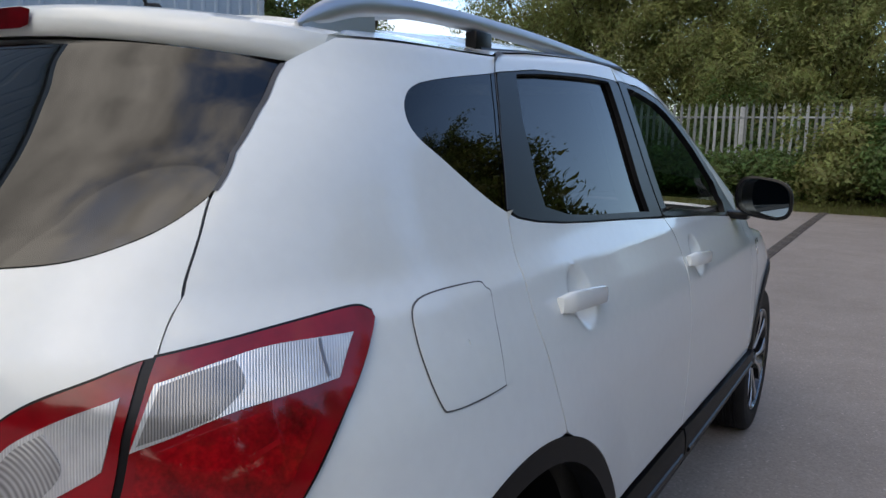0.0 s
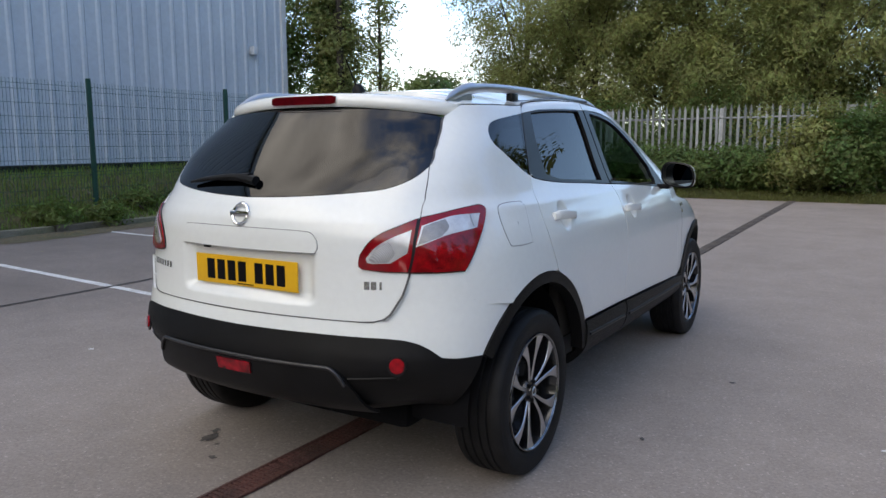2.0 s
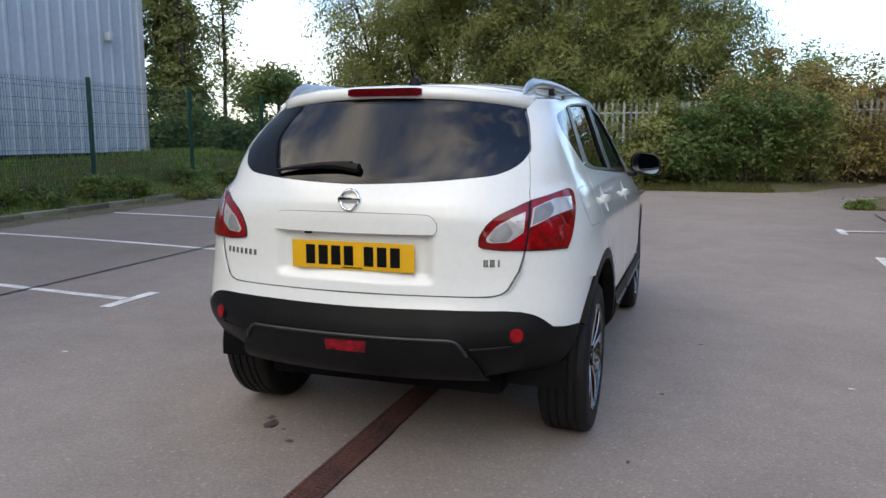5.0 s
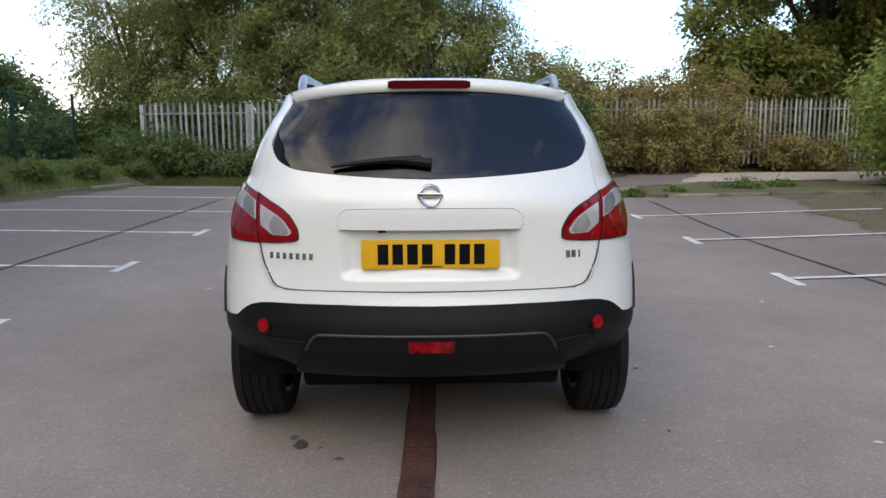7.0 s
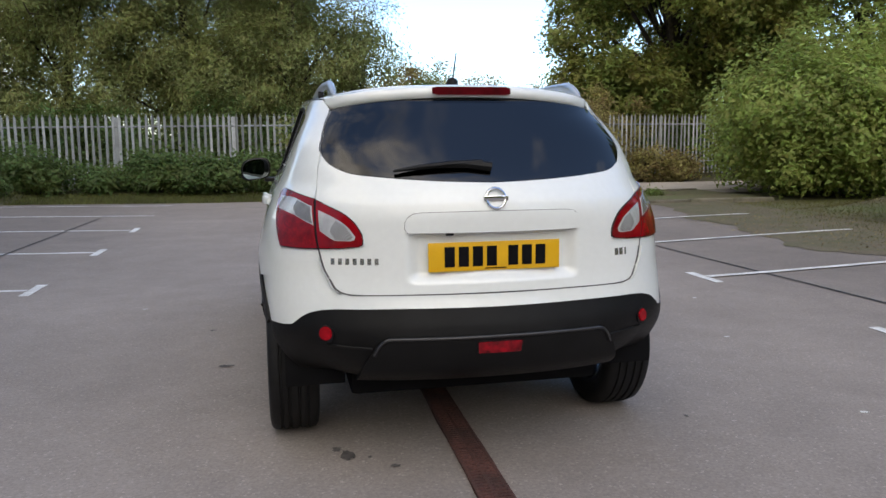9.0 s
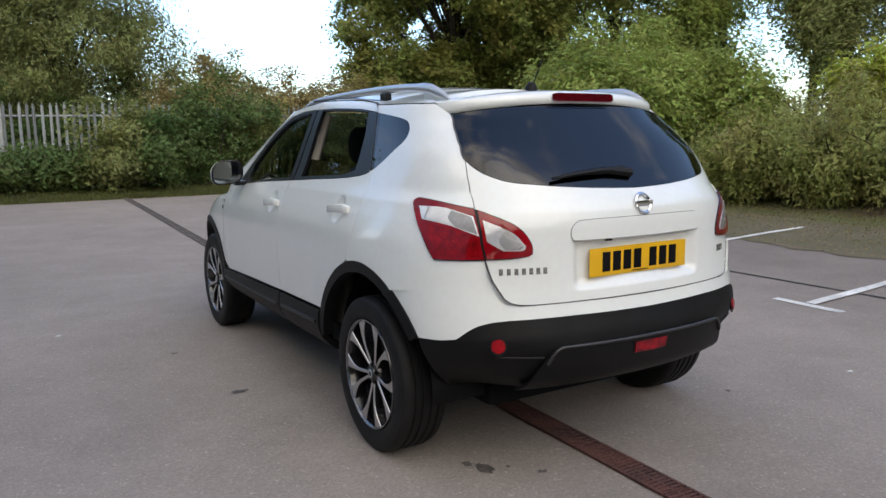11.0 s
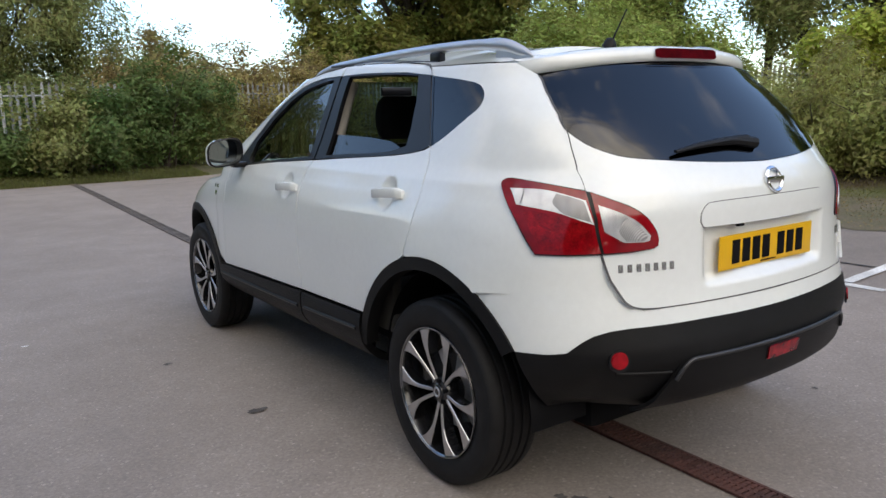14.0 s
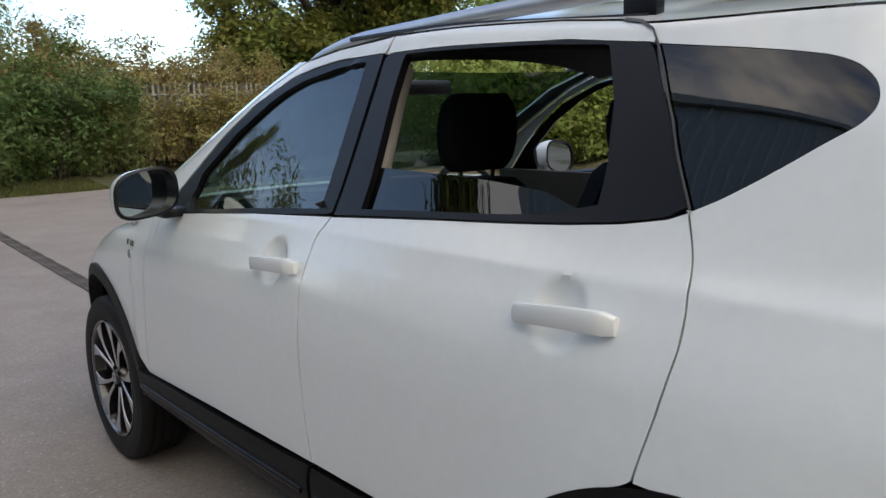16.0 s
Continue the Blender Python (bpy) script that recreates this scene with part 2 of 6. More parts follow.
def tube(points, radius, n=8, bm=None, flat=1.0, cap=True):
    """A round bar along points; radius is a number or one for each point."""
    bm = bm or bmesh.new()
    pts = [Vector(p) for p in points]
    rings = []
    for i, p in enumerate(pts):
        d = (pts[min(i + 1, len(pts) - 1)] - pts[max(i - 1, 0)]).normalized()
        u = d.cross(Vector((0, 0, 1)) if abs(d.z) < 0.95 else Vector((0, 1, 0))).normalized()
        w = u.cross(d)
        r = radius[i] if isinstance(radius, (list, tuple)) else radius
        rings.append([bm.verts.new(p + u * (r * math.cos(2 * math.pi * k / n)) + w * (r * flat * math.sin(2 * math.pi * k / n))) for k in range(n)])
    for a, b in zip(rings, rings[1:]):
        for k in range(n):
            bm.faces.new((a[k], a[(k + 1) % n], b[(k + 1) % n], b[k]))
    if cap:
        bm.faces.new(rings[0][::-1])
        bm.faces.new(rings[-1])
    return bm


def spline(pts, closed=False):
    """Catmull-Rom through points; t from 0 to 1."""
    p = [Vector(a) for a in pts]
    n = len(p)

    def f(t):
        s = t * (n if closed else n - 1)
        i = min(int(s), (n if closed else n - 1) - 1)
        u = s - i
        g = (lambda k: p[k % n]) if closed else (lambda k: p[min(max(k, 0), n - 1)])
        a, b, c, d = g(i - 1), g(i), g(i + 1), g(i + 2)
        return 0.5 * ((2 * b) + (c - a) * u + (2 * a - 5 * b + 4 * c - d) * u * u + (3 * b - a - 3 * c + d) * u ** 3)
    return f

# ---- the car's skin: plan outlines stacked by height; x right, y forward, rear axle at y = 0 ----
Y0=0.5
def curve(pts):
    """smooth monotone curve through (a, b) pairs"""
    xs=[p[0] for p in pts]; ys=[p[1] for p in pts]; n=len(xs)
    d=[(ys[i+1]-ys[i])/(xs[i+1]-xs[i]) for i in range(n-1)]
    m=[d[0]]+[0 if d[i-1]*d[i]<=0 else 2*d[i-1]*d[i]/(d[i-1]+d[i]) for i in range(1,n-1)]+[d[-1]]
    def f(x):
        if x<=xs[0]: return ys[0]
        if x>=xs[-1]: return ys[-1]
        i=max(j for j in range(n-1) if xs[j]<=x)
        h=xs[i+1]-xs[i]; t=(x-xs[i])/h
        return (ys[i]*(1+2*t)*(1-t)**2+m[i]*h*t*(1-t)**2+ys[i+1]*t*t*(3-2*t)+m[i+1]*h*t*t*(t-1))
    return f
half=curve([(.20,.80),(.32,.865),(.45,.888),(.60,.895),(.82,.892),(.93,.880),(1.02,.853),(1.10,.815),(1.20,.770),(1.37,.702),(1.46,.664),(1.49,.648),(1.505,.61),(1.52,.56),(1.54,.43),(1.555,.25)])
tail=curve([(.20,-.60),(.30,-.72),(.40,-.78),(.50,-.790),(.60,-.782),(.66,-.768),(.72,-.754),(.80,-.744),(.90,-.741),(1.00,-.742),(1.06,-.735),(1.11,-.712),(1.15,-.683),(1.20,-.637),(1.30,-.540),(1.40,-.444),(1.47,-.376),(1.53,-.31),(1.555,-.20)])
nose=curve([(.20,3.35),(.35,3.50),(.55,3.54),(.70,3.50),(.80,3.40),(.88,3.20),(.95,2.90),(1.00,2.62),(1.04,2.62),(1.08,2.54),(1.25,2.18),(1.40,1.84),(1.50,1.56),(1.54,1.40),(1.575,1.2)])
expo=curve([(.3,6.8),(.62,6.8),(.70,6.8),(.80,6.5),(.95,6.2),(1.12,5.9),(1.22,7.4),(1.30,8.4),(1.37,7.6),(1.44,6.4),(1.57,7)])

def lift(y):
    t=min(max((y-.05)/.95,0),1)
    return .12*t*t*(3-2*t)
def surf(q,z):
    """q 0: middle of the tail, 90: rear of the side; past 90 along the side, 1 degree per 2 cm"""
    W=half(z)
    if q<=90:
        a=math.radians(90*(1-(1-max(q,0)/90)**(expo(z)/2))); D=Y0-tail(z)
        x,y=W*math.sin(a)**(2/2.1), Y0-D*math.cos(a)**(2/expo(z))
    else:
        y=Y0+(q-90)*.02
        yf=nose(z); yc=min(2.2,yf-.62)
        if y<=yc: x=W*(1+.006*math.sin(math.pi*(y-Y0)/2.2)) if y<2.7 else W
        else: x=W*max(1-min((y-yc)/(yf-yc),1)**(3.2 if z<1.06 else 5.0),0)**.5
        y=min(y,yf)
    return (x,y,z+lift(y)*max(0,z-1.1))
def unbend(a,z):
    return 90*(1-(1-min(a,90)/90)**(2/expo(z)))
def low(y,z):
    return z if z<1.1 else 1.1+(z-1.1)/(1+lift(y))
def q_side(y,z):
    z=low(y,z)
    if y>=Y0: return 90+(y-Y0)/.02
    D=Y0-tail(z)
    return unbend(math.degrees(math.acos(min(1,((Y0-y)/D))**(expo(z)/2))),z)
def q_rear(x,z):
    return unbend(math.degrees(math.asin(min(1,max(x,0)/half(z))**(2.1/2))),z)

# ---- the car ----
CAR = thing("car", "white five-door crossover car with black cladding and silver roof rails", "car")


def S(y, z):
    """A place on the side, by y and height."""
    return (q_side(y, z), low(y, z))


def R(x, z):
    """A place on the tail, by x and height."""
    return (q_rear(x, z), z)


def skin(qz, off=0.0):
    q, z = qz
    p = Vector(surf(q, z))
    if not off:
        return p
    e = 0.6
    a = Vector(surf(q + e, z)) - Vector(surf(max(q - e, 0.02), z))
    b = Vector(surf(q, min(z + 0.006, 1.554))) - Vector(surf(q, z - 0.006))
    n = a.cross(b).normalized()
    if n.dot(p - Vector((0, min(max(p.y, 0.3), 2.4), 0.75))) < 0:
        n = -n
    return p + n * off


def poly(pts, smooth=False):
    """A path through places, by length."""
    if smooth:
        f0 = spline([(a, b, 0) for a, b in pts])
        pts = [f0(i / 60)[:2] for i in range(61)]
    d = [0.0]
    for (a, b), (c, e) in zip(pts, pts[1:]):
        d.append(d[-1] + math.hypot((c - a) * 0.016, e - b) + 1e-9)

    def f(t):
        s = t * d[-1]
        i = 0
        while i < len(d) - 2 and d[i + 1] < s:
            i += 1
        u = (s - d[i]) / (d[i + 1] - d[i])
        return (pts[i][0] + (pts[i + 1][0] - pts[i][0]) * u, pts[i][1] + (pts[i + 1][1] - pts[i][1]) * u)
    return f


def coons(bottom, top, left, right, n, m):
    rows = []
    c00, c10, c01, c11 = bottom(0), bottom(1), top(0), top(1)
    for i in range(m + 1):
        v = i / m
        row = []
        for j in range(n + 1):
            u = j / n
            b, t, l, r = bottom(u), top(u), left(v), right(v)
            row.append(tuple((1 - v) * b[k] + v * t[k] + (1 - u) * l[k] + u * r[k] - (1 - u) * (1 - v) * c00[k] - u * (1 - v) * c10[k] - (1 - u) * v * c01[k] - u * v * c11[k] for k in (0, 1)))
        rows.append(row)
    return rows


def sheet(name, rows, material, parent, side=1, off=0.0, gap=0.0025, hem=0.012, label="", dent=None, closed=False, shift=None):
    """A panel on the skin from rows of places. side 0: both halves in one. Its edges are drawn back by gap and turned in by hem."""
    bm = bmesh.new()
    for s in (1, -1) if side == 0 else (side,):
        vs = []
        for row in rows:
            line = []
            for qz in row:
                p = skin(qz, off)
                if dent:
                    o = dent(p)
                    if o:
                        p = skin(qz, off + o)
                if shift:
                    p = shift(p)
                line.append(bm.verts.new((p.x * s, p.y, p.z)))
            vs.append(line)
        for a, b in zip(vs, vs[1:]):
            for k in range(len(a) - (0 if closed else 1)):
                k2 = (k + 1) % len(a)
                bm.faces.new((a[k], a[k2], b[k2], b[k]))
    bmesh.ops.remove_doubles(bm, verts=bm.verts, dist=0.0004)
    bmesh.ops.recalc_face_normals(bm, faces=bm.faces)
    bm.normal_update()
    out = sum(f.normal.dot(f.calc_center_median() - Vector((0, min(max(f.calc_center_median().y, 0.3), 2.4), 0.75))) * f.calc_area() for f in bm.faces)
    if out < 0:
        bmesh.ops.reverse_faces(bm, faces=bm.faces)
        bm.normal_update()
    rim = [e for e in bm.edges if len(e.link_faces) == 1]
    if gap or hem:
        move = {}
        for e in rim:
            for v in e.verts:
                if v not in move:
                    c = sum((f.calc_center_median() for f in v.link_faces), Vector()) / len(v.link_faces) - v.co
                    c -= v.normal * c.dot(v.normal)
                    move[v] = (c.normalized() * gap if c.length > 1e-7 else Vector(), v.normal.copy())
        for v, (d, _) in move.items():
            v.co += d
        if hem:
            inner = {v: bm.verts.new(v.co - n * hem) for v, (_, n) in move.items()}
            for e in rim:
                lo = e.link_loops[0]
                a, b = lo.vert, lo.link_loop_next.vert
                bm.faces.new((b, a, inner[a], inner[b]))
    return part(name, bm, material, parent, label)


def solid_at(name, qz, off, side, outline, depth, material, parent, label=""):
    """A small plate standing on the skin: outline of (across, up) metres round the place."""
    p, n = skin(qz, off), (skin(qz, 0.02) - skin(qz, 0.0)).normalized()
    across = Vector((0, 0, 1)).cross(n).normalized()
    up = n.cross(across)
    bm = bmesh.new()
    front = [bm.verts.new(p + across * a + up * b + n * depth) for a, b in outline]
    back = [bm.verts.new(p + across * a + up * b - n * 0.004) for a, b in outline]
    bm.faces.new(front)
    for i in range(len(front)):
        k = (i + 1) % len(front)
        bm.faces.new((front[i], back[i], back[k], front[k]))
    for v in bm.verts:
        v.co.x *= side
    bmesh.ops.recalc_face_normals(bm, faces=bm.faces)
    e = [x for x in bm.edges if all(v in front for v in x.verts)]
    bmesh.ops.bevel(bm, geom=e, offset=min(depth * 0.4, 0.004), segments=2, affect="EDGES")
    return part(name, bm, material, parent, label)


def ellipse(a, b, n=20):
    return [(a * math.cos(2 * math.pi * i / n), b * math.sin(2 * math.pi * i / n)) for i in range(n)]


def arc(yc, r, a0, a1, n=16, zc=0.335):
    return [S(yc + r * math.cos(radians(a0 + (a1 - a0) * i / n)), zc + r * math.sin(radians(a0 + (a1 - a0) * i / n))) for i in range(n + 1)]


# shared lines: belt, door gaps, roof line, tailgate edge
BELT_R = [S(1.031, 1.128), S(0.629, 1.154), S(0.352, 1.171), S(0.242, 1.182), S(0.165, 1.195), S(0.131, 1.208)]
BELT_F = [S(2.06, 1.058), S(1.984, 1.062), S(1.409, 1.106), S(1.031, 1.128)]
GAP_B = [S(1.04, 0.535), S(1.067, 0.708), S(1.076, 0.873), S(1.081, 0.979), S(1.068, 1.071), S(1.031, 1.128)]
GAP_C = [S(0.132, 0.822), S(0.107, 0.926), S(0.091, 1.023), S(0.097, 1.097), S(0.113, 1.165), S(0.131, 1.208)]
GAP_A = [S(2.10, 0.50), S(2.08, 0.75), S(2.06, 0.95), S(2.06, 1.058)]
ROOF_F = [S(2.07, 1.13), S(1.996, 1.199), S(1.743, 1.335), S(1.518, 1.445), S(1.35, 1.503), S(1.19, 1.524), S(0.965, 1.538)]
ROOF_R = [S(0.965, 1.538), S(0.72, 1.536), S(0.50, 1.525), S(0.34, 1.508), S(0.29, 1.497)]
GLASS_L = [R(0.632, 1.258), R(0.622, 1.31), R(0.606, 1.365), R(0.577, 1.436)]
TAIL_GAP = [R(0.555, 0.729), R(0.585, 0.737), R(0.605, 0.752), R(0.622, 0.785), R(0.640, 0.82), R(0.659, 0.90), R(0.668, 0.99), R(0.665, 1.075), R(0.656, 1.14), R(0.646, 1.20), R(0.632, 1.258)]
QGLASS = [S(0.257, 1.462), S(0.10, 1.442), S(-0.025, 1.421), S(-0.074, 1.396), S(-0.090, 1.365), S(-0.078, 1.336), S(-0.034, 1.306), S(0.035, 1.260), S(0.131, 1.205)]
QCURVE = spline([(a, b, 0) for a, b in QGLASS])


def cup(y, z, a=0.056):
    """The shallow cup behind a door handle."""
    return lambda p: -0.021 * max(0.0, 1 - (((p.y - y) / a) ** 2 + ((p.z - z) / (a * 1.05)) ** 2)) ** 0.8 if abs(p.y - y) < a and abs(p.z - z) < a * 1.1 else 0


def pressed(more=None):
    """The pressed crease below the windows and the swell over the rear wheel."""
    def f(p):
        o = 0.0055 * max(0.0, 1 - abs(p.z - 1.093) / 0.055) ** 1.4
        r = math.hypot(p.y, p.z - 0.335)
        o += 0.010 * max(0.0, 1 - abs(r - 0.50) / 0.13) ** 1.5 * min(max((p.z - 0.5) / 0.2, 0), 1)
        return o + (more(p) if more else 0)
    return f


def rear_door(side):
    door = part("rear_door", bmesh.new(), PAINT, CAR)
    edge = [S(0.455, 0.545)] + arc(0, 0.497, 27, 76, 10)[1:-1] + GAP_C
    sheet("door_skin", coons(poly([S(1.04, 0.535), S(0.455, 0.545)]), poly(BELT_R), poly(GAP_B), poly(edge), 130, 90), PAINT, door, side, dent=pressed(cup(0.315, 1.031)), gap=0.0036)
    # window surround: pillars and seal, with the opening left free
    outer = [S(1.025, 1.132)] + [S(1.018, 1.17), S(0.985, 1.40), S(0.975, 1.497)] + [S(0.75, 1.497), S(0.45, 1.484), S(0.265, 1.463)] + [S(0.20, 1.34), S(0.135, 1.212)] + BELT_R[-2:0:-1]
    inner = [S(0.925, 1.152), S(0.918, 1.22), S(0.914, 1.40), S(0.905, 1.492), S(0.75, 1.490), S(0.50, 1.480), S(0.352, 1.468), S(0.312, 1.37), S(0.296, 1.27), S(0.296, 1.205), S(0.40, 1.182), S(0.629, 1.168)]
    ring(door, "window_frame", outer, inner, side)
    sheet("frame_top", coons(poly([S(0.975, 1.497), S(0.75, 1.497), S(0.45, 1.484), S(0.262, 1.463)]), poly(ROOF_R), poly([S(0.975, 1.497), ROOF_R[0]]), poly([S(0.262, 1.463), S(0.262, 1.48), ROOF_R[-1]]), 40, 6), PAINT, door, side)
    if side > 0:
        pane = coons(poly([inner[0], inner[-1], inner[-2], inner[-3]]), poly([inner[3], inner[4], inner[5], inner[6]]), poly(inner[0:4]), poly([inner[9], inner[8], inner[7], inner[6]]), 16, 12)
        sheet("window_pane", pane, PRIVACY, door, side, off=-0.012, gap=-0.01, hem=0, label="closed dark privacy glass pane")
    else:
        pane = coons(poly([S(0.925, 1.14), S(0.62, 1.15), S(0.30, 1.17)]), poly([S(0.915, 1.247), S(0.60, 1.237), S(0.42, 1.222), S(0.30, 1.185)]), poly([S(0.925, 1.14), S(0.915, 1.247)]), poly([S(0.30, 1.17), S(0.30, 1.185)]), 16, 8)
        sheet("window_pane", pane, PRIVACY, door, side, off=-0.014, gap=0, hem=0, label="dark glass pane wound most of the way down")
    grip(door, 0.30, 1.027, side)
    return door


def ring(parent, name, outer, inner, side, off=0.001, material=None):
    """A surround between two closed outlines."""
    fo, fi = poly(outer + outer[:1]), poly(inner + inner[:1])
    n = 120
    rows = [[tuple((1 - v) * a[k] + v * b[k] for k in (0, 1)) for a, b in ((fo(j / n), fi(j / n)) for j in range(n))] for v in (0, 0.33, 0.66, 1)]
    return sheet(name, rows, material or TRIM, parent, side, off=off, gap=0.001, hem=0.02, closed=True)


def grip(door, y, z, side):
    """A pull handle: a bar standing off the skin on two feet."""
    p = skin(S(y, z))
    bm = bmesh.new()
    n = 14
    rings = []
    for i in range(n + 1):
        t = i / n
        yy = y + 0.103 - 0.206 * t
        q = skin(S(yy, z - 0.007 + 0.013 * t), 0.003 + 0.024 * math.sin(math.pi * min(max(t, 0.0), 1.0)) ** 0.35)
        h = 0.0175 + 0.003 * t
        if i in (0, n):
            h *= 0.75
        rings.append([bm.verts.new((q.x + 0.008 * math.copysign(abs(math.cos(w)) ** 0.6, math.cos(w)), q.y, q.z + h * math.copysign(abs(math.sin(w)) ** 0.6, math.sin(w)))) for w in [2 * math.pi * k / 12 for k in range(12)]])
    for a, b in zip(rings, rings[1:]):
        for k in range(12):
            bm.faces.new((a[k], a[(k + 1) % 12], b[(k + 1) % 12], b[k]))
    bm.faces.new(rings[0][::-1])
    bm.faces.new(rings[-1])
    for v in bm.verts:
        v.co.x *= side
    bmesh.ops.recalc_face_normals(bm, faces=bm.faces)
    return part("door_handle", bm, PAINT, door, "body-coloured pull handle")


def front_door(side):
    door = part("front_door", bmesh.new(), PAINT, CAR)
    sheet("door_skin", coons(poly([S(2.10, 0.50), S(1.6, 0.52), S(1.04, 0.535)]), poly(BELT_F), poly(GAP_A), poly(GAP_B), 130, 90), PAINT, door, side, dent=pressed(cup(1.225, 1.004)))
    outer = [S(2.02, 1.064), S(1.965, 1.102), S(1.843, 1.205), S(1.709, 1.310), S(1.575, 1.391), S(1.383, 1.462), S(1.28, 1.481), S(1.176, 1.493), S(0.985, 1.50), S(0.998, 1.40), S(1.028, 1.17), S(1.036, 1.132)] + BELT_F[-2:1:-1]
    inner = [S(1.80, 1.088), S(1.815, 1.12), S(1.796, 1.196), S(1.635, 1.316), S(1.476, 1.400), S(1.40, 1.430), S(1.319, 1.453), S(1.169, 1.477), S(1.048, 1.486), S(1.055, 1.40), S(1.08, 1.20), S(1.085, 1.142), S(1.40, 1.120)]
    ring(door, "window_frame", outer, inner, side)
    sheet("frame_top", coons(poly([S(2.02, 1.07), S(1.969, 1.106), S(1.848, 1.209), S(1.714, 1.314), S(1.579, 1.395), S(1.385, 1.466), S(1.28, 1.485), S(1.177, 1.497), S(0.982, 1.50)]), poly(ROOF_F), poly([S(2.02, 1.07), S(2.07, 1.13)]), poly([S(0.982, 1.50), S(0.965, 1.538)]), 60, 6), PAINT, door, side)
    if side < 0:
        pane = coons(poly([inner[0], inner[12], inner[11]]), poly([inner[2], inner[3], inner[4], inner[6], inner[8]]), poly(inner[0:3]), poly([inner[11], inner[10], inner[9], inner[8]]), 24, 14)
        sheet("window_pane", pane, TINTED, door, side, off=-0.012, gap=-0.012, hem=0, label="closed green-tinted glass pane")
    grip(door, 1.21, 0.995, side)
    return door


def backing(edge, side, half=0.009, off=-0.006):
    """A grey strip along a shut line; its colour stands in for the shade there."""
    line, n = poly(edge), 90
    rows = ([], [])
    for i in range(n + 1):
        (qa, za), (qb, zb), (q, z) = line(max(i - 1, 0) / n), line(min(i + 1, n) / n), line(i / n)
        dq, dz = (qb - qa) * 0.016, zb - za
        k = half / (math.hypot(dq, dz) + 1e-9)
        for s, row in zip((-1, 1), rows):
            row.append((max(q - s * dz * k / 0.016, 0.02), z + s * dq * k))
    sheet("shut_line_rubber", rows, SEAL_SHADE, CAR, side, off=off, gap=0, hem=0)


